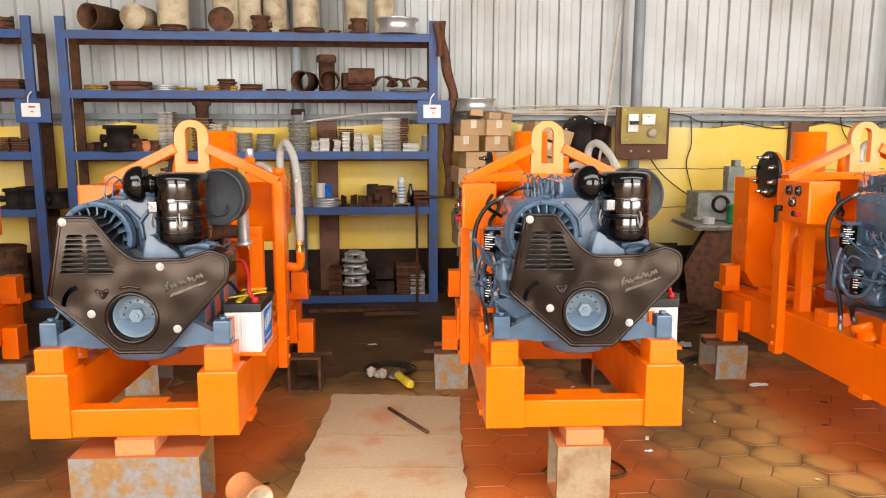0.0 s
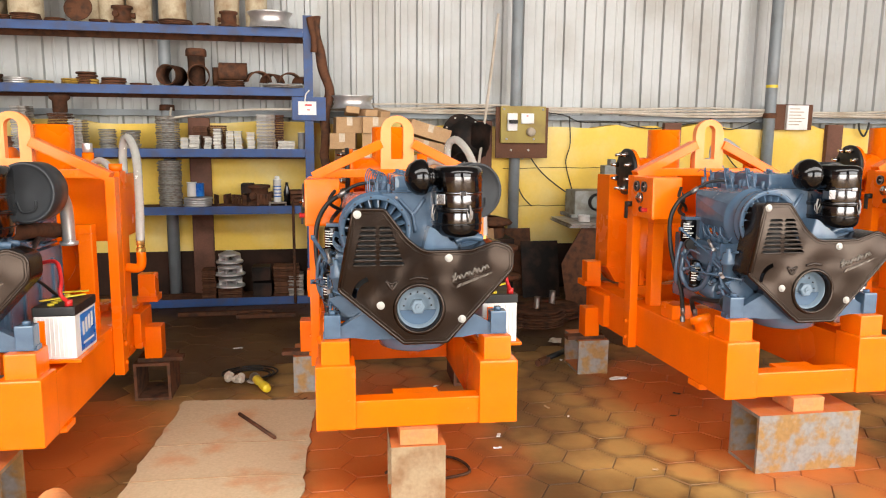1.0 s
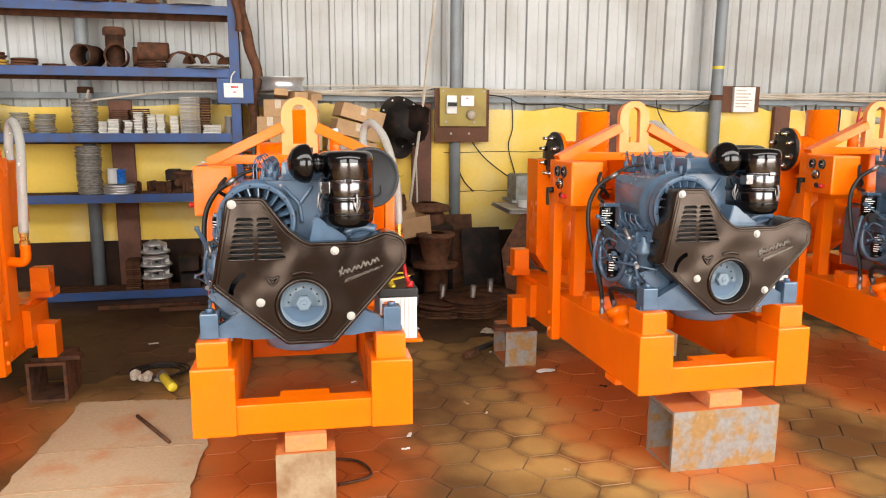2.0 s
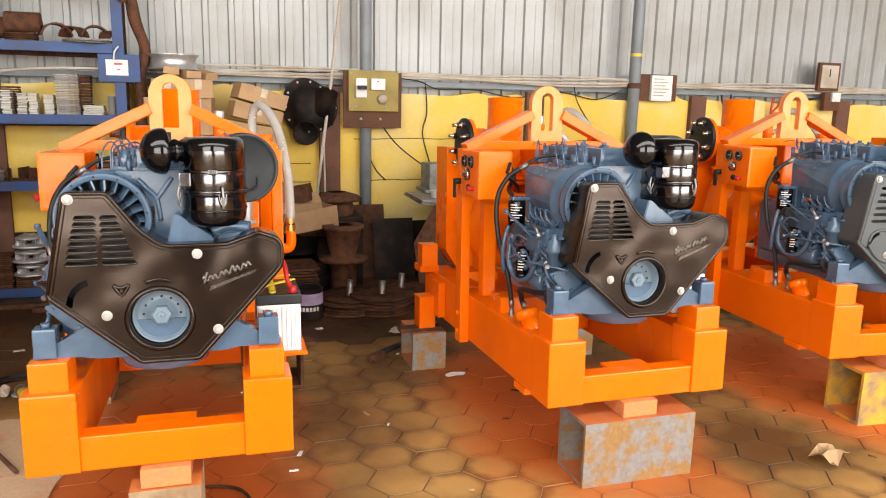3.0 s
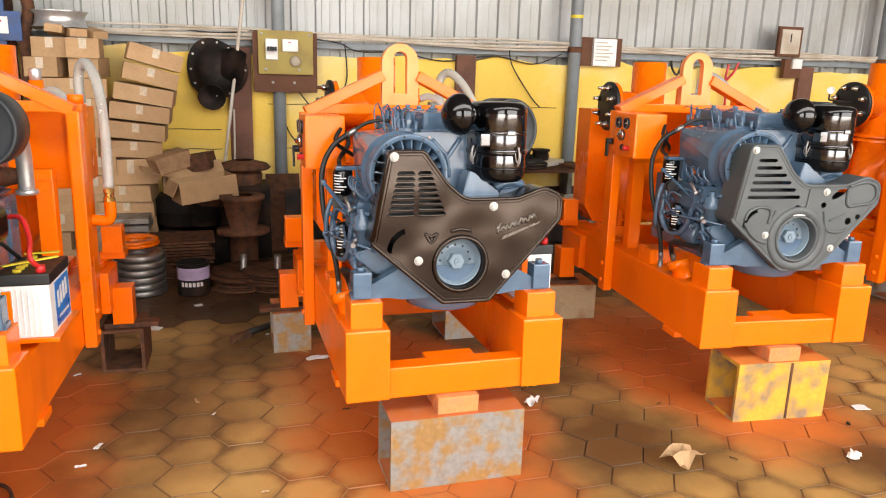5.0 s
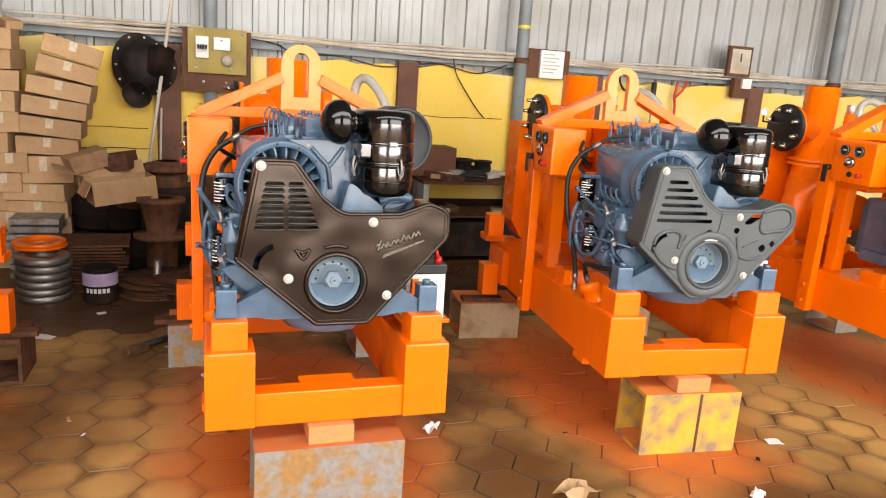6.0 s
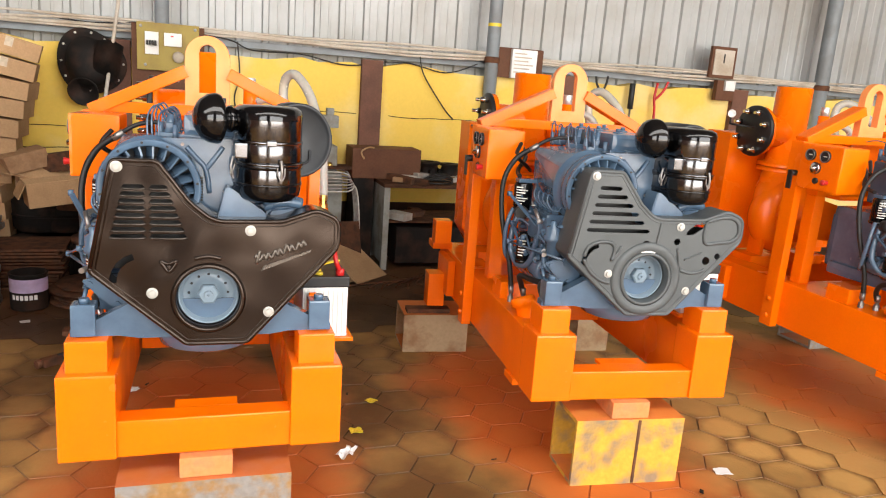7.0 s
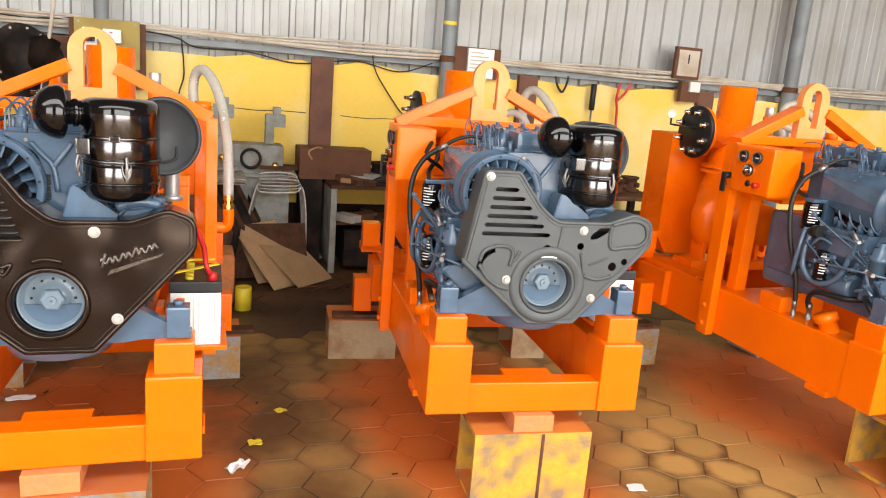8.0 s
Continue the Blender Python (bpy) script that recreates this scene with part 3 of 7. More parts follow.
    out = [(0.09, 1.43)] + arc(0, 1.645, 0.09, 0, 180, 14) + [(-0.09, 1.43)]
    hole = [(0.034, 1.50)] + arc(0, 1.665, 0.034, 0, 180, 8) + [(-0.034, 1.50)]
    bm = B()
    prism(bm, out, 1.02, 1.062, [hole])
    part("lifting_eye", bm, PALE_ORANGE, e, "pale orange lifting eye plate")
    # fuel filler and hose stubs on the beam
    bm = B()
    lathe(bm, [(0.042, -0.02), (0.042, 0.035), (0.055, 0.04), (0.055, 0.065), (0.05, 0.075), (0, 0.078)], Matrix.Translation((-0.365, 0.34, 0.63)) @ pose(0, 0, 0, -18, -16), 20)
    part("filler_cap", bm, ORANGE, e)
    for x, y in ((-0.33, 0.50), (-0.375, 0.55)):
        bm = B()
        lathe(bm, [(0.014, 0), (0.014, 0.03), (0.009, 0.032), (0.009, 0.06), (0, 0.06)], Matrix.Translation((x, y, 0.62)), 8)
        part("hose_stub", bm, STEEL, e)
    # control box
    bm = B()
    box(bm, -0.492, -0.315, 0.73, 1.0, 1.165, 1.40, 0.012)
    cb = part("control_box", bm, ORANGE, e)
    for y, z, r in ((0.83, 1.345, 0.03), (0.925, 1.345, 0.03), (0.88, 1.28, 0.03), (0.87, 1.215, 0.016)):
        bm = B()
        lathe(bm, [(r, -0.004), (r, 0.008), (r - 0.005, 0.012), (r - 0.007, 0.006), (0, 0.006)], aim((-0.492, y, z), (-1.5, y, z)), 20)
        g = part("gauge", bm, RUBBER, cb, "round black dial gauge")
    bm = B()
    lathe(bm, [(0.024, 0.006), (0.030, 0.008), (0.031, 0.014), (0.024, 0.018), (0.012, 0.018), (0.010, 0.030), (0, 0.031)], aim((-0.492, 0.88, 1.28), (-1.5, 0.88, 1.28)), 20)
    part("starter_switch", bm, CHROME, cb, "bright metal starter switch")
    for y in (0.83, 0.925):
        bm = B()
        lathe(bm, [(0.028, 0.011), (0.031, 0.013), (0.028, 0.015), (0.025, 0.012)], aim((-0.492, y, 1.345), (-1.5, y, 1.345)), 20)
        part("bezel", bm, STEEL, cb)
    for y, z in ((0.83, 1.3455), (0.925, 1.3455)):
        part("dial_mark", box(B(), -0.4995, -0.4985, y - 0.012, y + 0.012, z - 0.003, z + 0.003), WHITE, cb)
    bm = B()
    lathe(bm, [(0.012, 0), (0.012, 0.02), (0.014, 0.022), (0.014, 0.03), (0, 0.03)], aim((-0.492, 0.80, 1.215), (-1.5, 0.80, 1.215)), 12)
    part("red_button", bm, RED, cb, "red push button")
    bm = B()
    rod(bm, (-0.48, 1.02, 1.235), (-0.515, 1.02, 1.235), 0.016, seg=12)
    box(bm, -0.522, -0.512, 1.005, 1.035, 1.15, 1.25, 0.003)
    part("key_switch", bm, RUBBER, cb)
    # engine
    bm = B()
    box(bm, -0.25, 0.24, 0.20, 0.93, 0.76, 1.08, 0.03)
    box(bm, -0.16, 0.16, 0.93, 1.02, 0.72, 1.02, 0.03)
    for i in range(4):
        box(bm, -0.235, 0.25, 0.22 + 0.18 * i, 0.245 + 0.18 * i, 0.77, 1.03, 0.004)
    block = part("crankcase", bm, GREY_PAINT, e)
    fan_at = Matrix.Translation((-0.170, 0.13, 1.203)) @ pose(0, 0, 0, 90)
    bm = B()
    lathe(bm, [(0.150, 0.0), (0.154, -0.003), (0.154, -0.012), (0.146, -0.018), (0.146, -0.050), (0.150, -0.056), (0.150, -0.064), (0.146, -0.070), (0.148, -0.125), (0.158, -0.130), (0.158, -0.146)], fan_at, 48)
    lathe(bm, [(0.150, 0.0), (0.136, 0.0), (0.132, -0.004), (0.130, -0.110)], fan_at, 48)
    fan = part("fan_housing", bm, GREY_PAINT, e)
    # black disc: the shade between the blades is put into its colour
    bm = B()
    lathe(bm, [(0.131, -0.105), (0, -0.105)], fan_at, 40)
    part("fan_shade_disc", bm, RUBBER, fan)
    blade = B()
    box(blade, -0.003, 0.003, -0.028, 0.022, 0.070, 0.131, 0, pose(0, 0, 0, 0, 0, 24))
    blade = mesh_of("fan_blade", blade, GREY_PAINT)
    for i in range(20):
        o = new("fan_blade", blade)
        o.parent = fan
        o.matrix_basis = Matrix.Translation((-0.170, 0.165, 1.203)) @ Matrix.Rotation(2 * math.pi * i / 20, 4, "Y")
    for i in range(12):
        a = radians(30 * i + 8)
        bm = B()
        c = (-0.170 + 0.143 * math.cos(a), 0.131, 1.203 + 0.143 * math.sin(a))
        rod(bm, c, (c[0], 0.126, c[2]), 0.0045, seg=6)
        part("rim_bolt", bm, RUBBER, fan)
    bm = B()
    rod(bm, (-0.170, 0.135, 1.203), (-0.170, 0.22, 1.203), 0.070, edge=0.012, seg=24)
    part("fan_hub", bm, DARK_GREY, fan)
    bm = B()
    box(bm, -0.275, -0.235, 0.115, 0.135, 1.262, 1.30, 0.005)
    rod(bm, (-0.262, 0.118, 1.283), (-0.262, 0.106, 1.283), 0.012, seg=6)
    part("cover_lug", bm, GREY_PAINT, fan)
    # sheet cowl that leads the air to the cylinders
    bm = B()
    front = [(-0.290, 1.085), (-0.323, 1.20), (-0.300, 1.290), (-0.245, 1.342), (-0.160, 1.358), (0.0, 1.352), (0.02, 1.07)]
    rear = [(-0.262, 1.165), (-0.298, 1.185), (-0.305, 1.315), (-0.288, 1.340), (-0.17, 1.350), (-0.05, 1.350), (-0.03, 1.12)]
    fv, rv = [bm.verts.new((x, 0.262, z)) for x, z in smooth_ring(front, 1, 0.10)], [bm.verts.new((x, 0.60, z)) for x, z in smooth_ring(rear, 1, 0.10)]
    for i in range(len(fv)):
        f = bm.faces.new((fv[i], fv[(i + 1) % len(fv)], rv[(i + 1) % len(rv)], rv[i]))
    bm.faces.new(fv), bm.faces.new(rv)
    part("cowl", bm, GREY_PAINT, e, "slate grey painted sheet cowl")
    bm = B()
    prism(bm, [(-0.04, 1.06), (0.20, 1.07), (0.22, 1.24), (0.15, 1.345), (0.10, 1.362), (-0.14, 1.356), (-0.05, 1.30), (-0.02, 1.22)], 0.205, 0.30)
    box(bm, 0.03, 0.22, 0.30, 0.94, 1.10, 1.355, 0.02)
    box(bm, -0.05, 0.03, 0.60, 0.92, 1.10, 1.33, 0.015)
    bmesh.ops.bevel(bm, geom=[ed for ed in bm.edges if ed.calc_length() > 0.05 and abs(ed.verts[0].co.y - 0.205) < 1e-4 and abs(ed.verts[1].co.y - 0.205) < 1e-4], offset=0.006, segments=2, affect="EDGES")
    part("end_cowl", bm, GREY_PAINT, e)
    bm = B()
    hose(bm, [(-0.062, 0.204, 1.332), (-0.03, 0.199, 1.296), (-0.003, 0.198, 1.262), (0.008, 0.200, 1.185)], 0.0085, 8, 4)
    hose(bm, [(0.050, 0.204, 1.336), (0.024, 0.199, 1.298), (-0.003, 0.198, 1.262)], 0.0085, 8, 4)
    part("pressed_rib", bm, GREY_PAINT, e)
    bm = B()
    for k in range(9):
        box(bm, -0.042, -0.012, 0.192, 0.205, 1.160 + 0.009 * k, 1.165 + 0.009 * k)
    part("side_louvres", bm, RUBBER, e)
    bm = B()
    rod(bm, (-0.075, 0.206, 1.34), (-0.075, 0.198, 1.34), 0.006, seg=6)
    rod(bm, (0.085, 0.206, 1.345), (0.085, 0.198, 1.345), 0.006, seg=6)
    rod(bm, (0.055, 0.206, 1.19), (0.055, 0.198, 1.19), 0.006, seg=6)
    part("cowl_screw", bm, STEEL, e)
    # bent bracket that carries the air filter
    bm = B()
    prism(bm, [(0.030, 1.108), (0.190, 1.112), (0.180, 1.138), (0.075, 1.215), (0.058, 1.218)], 0.10, 0.20)
    bmesh.ops.bevel(bm, geom=bm.edges[:], offset=0.004, segments=2, affect="EDGES")
    part("filter_bracket", bm, GREY_PAINT, e)
    bm = B()
    prism(bm, [(0.16, 1.10), (0.315, 1.112), (0.33, 1.135), (0.27, 1.158), (0.20, 1.15)], 0.14, 0.34)
    bmesh.ops.bevel(bm, geom=bm.edges[:], offset=0.012, segments=3, affect="EDGES")
    hose(bm, [(0.18, 0.15, 1.15), (0.24, 0.145, 1.168), (0.30, 0.16, 1.158)], 0.016, 10, 5)
    hose(bm, [(0.16, 0.20, 1.16), (0.22, 0.19, 1.178), (0.31, 0.22, 1.16)], 0.013, 10, 5)
    part("belt_tensioner", bm, GREY_PAINT, e)
    for i in range(3):
        y = 0.29 + 0.205 * i
        bm = B()
        box(bm, -0.085, 0.16, y, y + 0.165, 1.345, 1.366, 0.004)
        box(bm, -0.075, 0.15, y + 0.008, y + 0.157, 1.362, 1.432, 0.020)
        head = part("rocker_cover", bm, GREY_PAINT, e)
        for x in (-0.02, 0.10):
            bm = B()
            rod(bm, (x, y + 0.08, 1.43), (x, y + 0.08, 1.438), 0.022, seg=16)
            rod(bm, (x, y + 0.08, 1.438), (x, y + 0.08, 1.452), 0.011, seg=6)
            part("rocker_nut", bm, GREY_PAINT, head)
        for k in range(2):
            bm = B()
            x = -0.150 + 0.035 * k
            hose(bm, [(x - 0.035, y + 0.00, 1.345), (x - 0.036, y + 0.03, 1.42), (x - 0.012, y + 0.07, 1.455 - 0.012 * k), (x + 0.010, y + 0.10, 1.42), (x + 0.014, y + 0.10, 1.385)], 0.0034, 6, 6)
            part("fuel_line", bm, GREY_PAINT, head)
        bm = B()
        rod(bm, (-0.125, y + 0.07, 1.34), (-0.115, y + 0.07, 1.428), 0.017, 0.012, 12)
        lathe(bm, [(0, 0), (0.019, 0), (0.019, 0.014), (0.012, 0.018), (0, 0.018)], Matrix.Translation((-0.120, y + 0.07, 1.385)), 6, False)
        box(bm, -0.165, -0.085, y + 0.045, y + 0.095, 1.345, 1.368, 0.005)
        rod(bm, (-0.150, y + 0.11, 1.34), (-0.150, y + 0.11, 1.40), 0.010, 0.010, 8)
        rod(bm, (-0.100, y + 0.02, 1.34), (-0.100, y + 0.02, 1.395), 0.009, 0.009, 8)
        part("injector", bm, GREY_PAINT, head)
        bm = B()
        hose(bm, [(-0.118, y + 0.07, 1.425), (-0.14, y + 0.15, 1.44), (-0.118, y + 0.235, 1.425)], 0.0028, 6, 5)
        part("leak_line", bm, GREY_PAINT, head)
        # finned cylinder on the far side
        for k in range(7):
            bm = B()
            box(bm, 0.02, 0.235, y, y + 0.17, 1.09 + 0.036 * k, 1.10 + 0.036 * k, 0.002)
            part("cooling_fin", bm, GREY_PAINT, block)
    bm = B()
    hose(bm, [(0.20, 0.30, 1.18), (0.24, 0.55, 1.18), (0.25, 0.85, 1.15)], 0.035, 12)
    part("exhaust_manifold", bm, RUST, e)
    # pump side: fuel pump, filters, pipes, linkage
    bm = B()
    box(bm, -0.345, -0.235, 0.26, 0.50, 1.00, 1.085, 0.014)
    box(bm, -0.335, -0.225, 0.24, 0.52, 0.93, 1.01, 0.016)
    box(bm, -0.365, -0.33, 0.30, 0.44, 0.965, 1.045, 0.010)
    for k in range(4):
        rod(bm, (-0.30, 0.29 + 0.055 * k, 1.08), (-0.30, 0.29 + 0.055 * k, 1.118), 0.016, 0.012, 10)
        lathe(bm, [(0, 0), (0.015, 0), (0.015, 0.012), (0, 0.012)], Matrix.Translation((-0.30, 0.29 + 0.055 * k, 1.104)), 6, False)
    for y, z in ((0.28, 1.06), (0.47, 1.06), (0.28, 0.95), (0.47, 0.95)):
        rod(bm, (-0.34, y, z), (-0.358, y, z), 0.010, seg=6)
    fp = part("fuel_pump", bm, GREY_PAINT, e)
    for k in range(4):
        y = 0.29 + 0.055 * k
        part("injection_pipe", hose(B(), [(-0.30, y, 1.115), (-0.318, y - 0.006, 1.150), (-0.345, y - 0.02, 1.165), (-0.350, y - 0.04, 1.13), (-0.315, y - 0.05, 1.10), (-0.28, y - 0.03, 1.13), (-0.26, y, 1.18)], 0.0042, 6, 6), GREY_PAINT, fp)
    for x, y, z, r, h in ((-0.352, 0.575, 1.065, 0.042, 0.115), (-0.372, 0.445, 0.850, 0.031, 0.125)):
        bm = B()
        lathe(bm, [(0, 0), (r - 0.006, 0), (r, 0.008), (r, h - 0.012), (r - 0.004, h), (0, h + 0.001)], Matrix.Translation((x, y, z)), 22)
        lathe(bm, [(r * 0.9, -0.016), (r * 1.05, -0.012), (r * 1.05, -0.002), (r * 0.9, 0.002)], Matrix.Translation((x, y, z)), 22)
        fl = part("fuel_filter", bm, GLOSS_BLACK, e, "black spin-on filter with a white label")
        bm = B()
        for i in range(7):
            a0, a1 = radians(205), radians(205 + 45 + 16 * (i % 3))
            rr, zz = r + 0.0007, z + h * (0.16 + 0.105 * i)
            v = []
            for j in range(7):
                a = a0 + (a1 - a0) * j / 6
                v.append((bm.verts.new((x + rr * math.cos(a), y + rr * math.sin(a), zz)), bm.verts.new((x + rr * math.cos(a), y + rr * math.sin(a), zz + h * 0.045))))
            for (p, q), (u, w) in zip(v, v[1:]):
                bm.faces.new((p, u, w, q))
        tagged(part("label_bars", bm, WHITE, fl), "small white printed bars", kind="stuff")
    bm = B()
    box(bm, -0.385, -0.29, 0.545, 0.605, 1.178, 1.196, 0.005)
    rod(bm, (-0.352, 0.575, 1.170), (-0.352, 0.575, 1.182), 0.036, seg=18)
    box(bm, -0.30, -0.24, 0.55, 0.60, 1.00, 1.198, 0.006)
    part("filter_head", bm, GREY_PAINT, e)
    rng = random.Random(4)
    hoses = [
        ([(-0.385, 0.53, 1.03), (-0.402, 0.53, 0.96), (-0.404, 0.52, 0.88), (-0.390, 0.47, 0.828), (-0.372, 0.40, 0.832), (-0.362, 0.345, 0.89), (-0.356, 0.325, 0.97), (-0.345, 0.32, 1.02)], 0.0135),
        ([(-0.40, 0.55, 1.06), (-0.425, 0.54, 1.00), (-0.428, 0.55, 0.90), (-0.40, 0.58, 0.83), (-0.33, 0.64, 0.80)], 0.010),
        ([(-0.35, 0.30, 1.04), (-0.375, 0.34, 1.06), (-0.38, 0.42, 1.055), (-0.36, 0.50, 1.06)], 0.007),
        ([(-0.33, 0.24, 0.97), (-0.36, 0.22, 0.93), (-0.355, 0.20, 0.88), (-0.32, 0.20, 0.85)], 0.008),
        ([(-0.36, 0.42, 1.01), (-0.395, 0.46, 1.03), (-0.40, 0.50, 0.99), (-0.37, 0.55, 0.96)], 0.006),
        ([(-0.345, 0.28, 0.94), (-0.375, 0.33, 0.92), (-0.375, 0.42, 0.965), (-0.36, 0.52, 0.95)], 0.005),
    ]
    for h, r in hoses:
        part("grey_hose", hose(B(), h, r, 10, 8), GREY_PAINT, e)
    # lever, long link and short arms of the governor
    for p, q, w in (((-0.448, 0.475, 1.138), (-0.345, 0.30, 1.005), 0.020), ((-0.345, 0.30, 1.005), (-0.335, 0.22, 0.955), 0.016), ((-0.452, 0.42, 0.935), (-0.41, 0.36, 0.965), 0.014), ((-0.41, 0.52, 1.0), (-0.40, 0.42, 0.93), 0.014)):
        bm = B()
        tube_frame(bm, p, q, w, 0.006)
        for c in (p, q):
            rod(bm, (c[0] - 0.008, c[1], c[2]), (c[0] + 0.010, c[1], c[2]), 0.011, seg=10)
        part("control_lever", bm, GREY_PAINT, fp)
    bm = B()
    rod(bm, (-0.452, 0.42, 0.935), (-0.315, 0.105, 0.928), 0.005, seg=8)
    rod(bm, (-0.315, 0.105, 0.928), (-0.312, 0.098, 0.928), 0.010, seg=8)
    part("link_rod", bm, GREY_PAINT, fp)
    bm = B()
    rod(bm, (-0.385, 0.47, 1.055), (-0.375, 0.52, 1.05), 0.030, seg=16)
    part("rubber_bulb", bm, RUBBER, fp)
    for i in range(46):
        p = Vector((rng.uniform(-0.372, -0.29), rng.uniform(0.18, 0.60), rng.uniform(0.83, 1.09)))
        q = p + Vector((rng.uniform(-0.03, 0.01), rng.uniform(-0.06, 0.06), rng.uniform(-0.035, 0.05)))
        bm = B()
        r = rng.uniform(0.004, 0.010)
        rod(bm, p, q, r, seg=8)
        lathe(bm, [(0, -0.006), (r * 1.7, -0.006), (r * 1.7, 0.007), (0, 0.009)], aim(p, q), 6, False)
        part("fitting", bm, GREY_PAINT if i % 7 else STEEL, fp)
    # vertical lift pump and the cast web below it
    bm = B()
    lathe(bm, [(0, 0), (0.030, 0), (0.036, 0.008), (0.036, 0.07), (0.042, 0.074), (0.042, 0.088), (0.034, 0.094), (0.028, 0.125), (0.012, 0.13), (0.012, 0.15), (0, 0.15)], Matrix.Translation((-0.318, 0.205, 0.925)) @ pose(0, 0, 0, 8, -10), 20)
    part("lift_pump", bm, GREY_PAINT, e)
    bm = B()
    prism(bm, [(-0.375, 0.905), (-0.30, 0.925), (-0.22, 0.93), (-0.22, 0.82), (-0.26, 0.80), (-0.31, 0.835)], 0.150, 0.172)
    prism(bm, [(-0.335, 0.80), (-0.25, 0.78), (-0.22, 1.09), (-0.27, 1.09), (-0.315, 1.00)], 0.20, 0.26)
    bmesh.ops.bevel(bm, geom=bm.edges[:], offset=0.004, segments=2, affect="EDGES")
    for x, z in ((-0.35, 0.897), (-0.29, 0.905), (-0.27, 0.83)):
        rod(bm, (x, 0.150, z), (x, 0.140, z), 0.009, seg=6)
    part("timing_case", bm, GREY_PAINT, e)
    bm = B()
    rod(bm, (-0.30, 0.30, 0.835), (-0.30, 0.52, 0.835), 0.060, seg=22, edge=0.014)
    rod(bm, (-0.30, 0.52, 0.835), (-0.30, 0.64, 0.835), 0.046, seg=18, edge=0.01)
    rod(bm, (-0.345, 0.34, 0.90), (-0.345, 0.46, 0.90), 0.024, seg=14, edge=0.006)
    part("starter_motor", bm, GREY_PAINT, e)
    for j, (pts, r) in enumerate((([(-0.375, 0.55, 0.67), (-0.392, 0.555, 0.80), (-0.432, 0.60, 1.00), (-0.432, 0.63, 1.17), (-0.385, 0.63, 1.275), (-0.315, 0.61, 1.33)], 0.0115),
                                  ([(-0.315, 0.61, 1.33), (-0.25, 0.60, 1.372), (-0.19, 0.58, 1.388), (-0.15, 0.56, 1.385)], 0.008),
                                  ([(-0.33, 0.50, 0.67), (-0.345, 0.505, 0.72), (-0.375, 0.44, 0.775), (-0.34, 0.30, 0.785), (-0.27, 0.24, 0.80)], 0.0125),
                                  ([(-0.32, 0.78, 1.34), (-0.30, 0.74, 1.28), (-0.345, 0.70, 1.22), (-0.36, 0.62, 1.20)], 0.010),
                                  ([(-0.34, 0.70, 1.345), (-0.37, 0.66, 1.29), (-0.30, 0.72, 1.24), (-0.25, 0.80, 1.21)], 0.009),
                                  ([(-0.36, 0.10, 0.72), (-0.385, 0.15, 0.80), (-0.33, 0.22, 0.815), (-0.25, 0.30, 0.82)], 0.013),
                                  ([(0.12, 0.95, 1.16), (0.20, 0.80, 1.12), (0.26, 0.55, 1.14), (0.30, 0.35, 1.10)], 0.013))):
        part("black_hose", hose(B(), pts, r, 10), RUBBER, e, "black rubber hose")
    for p, q in (((-0.325, 0.613, 1.322), (-0.290, 0.606, 1.347)), ((-0.375, 0.55, 0.665), (-0.378, 0.551, 0.70)), ((-0.33, 0.50, 0.665), (-0.333, 0.501, 0.70))):
        bm = B()
        rod(bm, p, q, 0.0135, seg=6)
        part("hose_ferrule", bm, STEEL, e)
    bm = B()
    box(bm, -0.27, 0.27, 0.18, 0.90, 0.71, 0.78, 0.03)
    lathe(bm, [(0, 0), (0.12, 0.0), (0.15, 0.012), (0.165, 0.05), (0.165, 0.1)], Matrix.Translation((0.0, 0.235, 0.668)), 28)
    rod(bm, (0.02, 0.12, 0.70), (0.02, 0.16, 0.70), 0.018, seg=6)
    rod(bm, (0.02, 0.17, 0.655), (0.02, 0.17, 0.70), 0.016, seg=6)
    part("sump", bm, GREY_PAINT, e)
    bm = B()
    prism(bm, [(-0.40, 0.745), (-0.26, 0.745), (-0.20, 0.735), (0.20, 0.735), (0.26, 0.745), (0.40, 0.745), (0.40, 0.765), (0.345, 0.775), (0.335, 0.792), (0.21, 0.86), (-0.21, 0.86), (-0.335, 0.792), (-0.345, 0.775), (-0.40, 0.765)], 0.08, 0.13)
    part("front_mount", bm, GREY_PAINT, e)
    for s in (-1, 1):
        bm = B()
        box(bm, s * 0.36 - 0.035, s * 0.36 + 0.035, 0.06, 0.13, 0.75, 0.85, 0.006)
        rod(bm, (s * 0.36, 0.095, 0.85), (s * 0.36, 0.095, 0.865), 0.016, seg=6)
        part("mount_foot", bm, GREY_PAINT, e)
    # crank pulley in the cover's round opening
    back = Matrix.Translation((HUB[0], 0.066, HUB[1])) @ pose(0, 0, 0, 90)
    bm = B()
    lathe(bm, [(0.092, -0.09), (0.093, 0.012), (0.090, 0.016), (0.086, 0.012), (0.080, -0.022), (0.076, -0.026), (0.045, -0.027), (0.042, -0.020), (0.0, -0.020)], back, 48)
    pulley = part("crank_pulley", bm, PULLEY, e, "light grey painted crank pulley")
    bm = B()
    lathe(bm, [(0.034, -0.020), (0.034, 0.002), (0.028, 0.006), (0.013, 0.006)], back, 6, False)
    lathe(bm, [(0.014, 0.006), (0.013, 0.012), (0.004, 0.012), (0.003, 0.006), (0, 0.006)], back, 14, False)
    part("hub_nut", bm, PULLEY, pulley)
    for i in range(12):
        a = 2 * math.pi * i / 12
        bm = B()
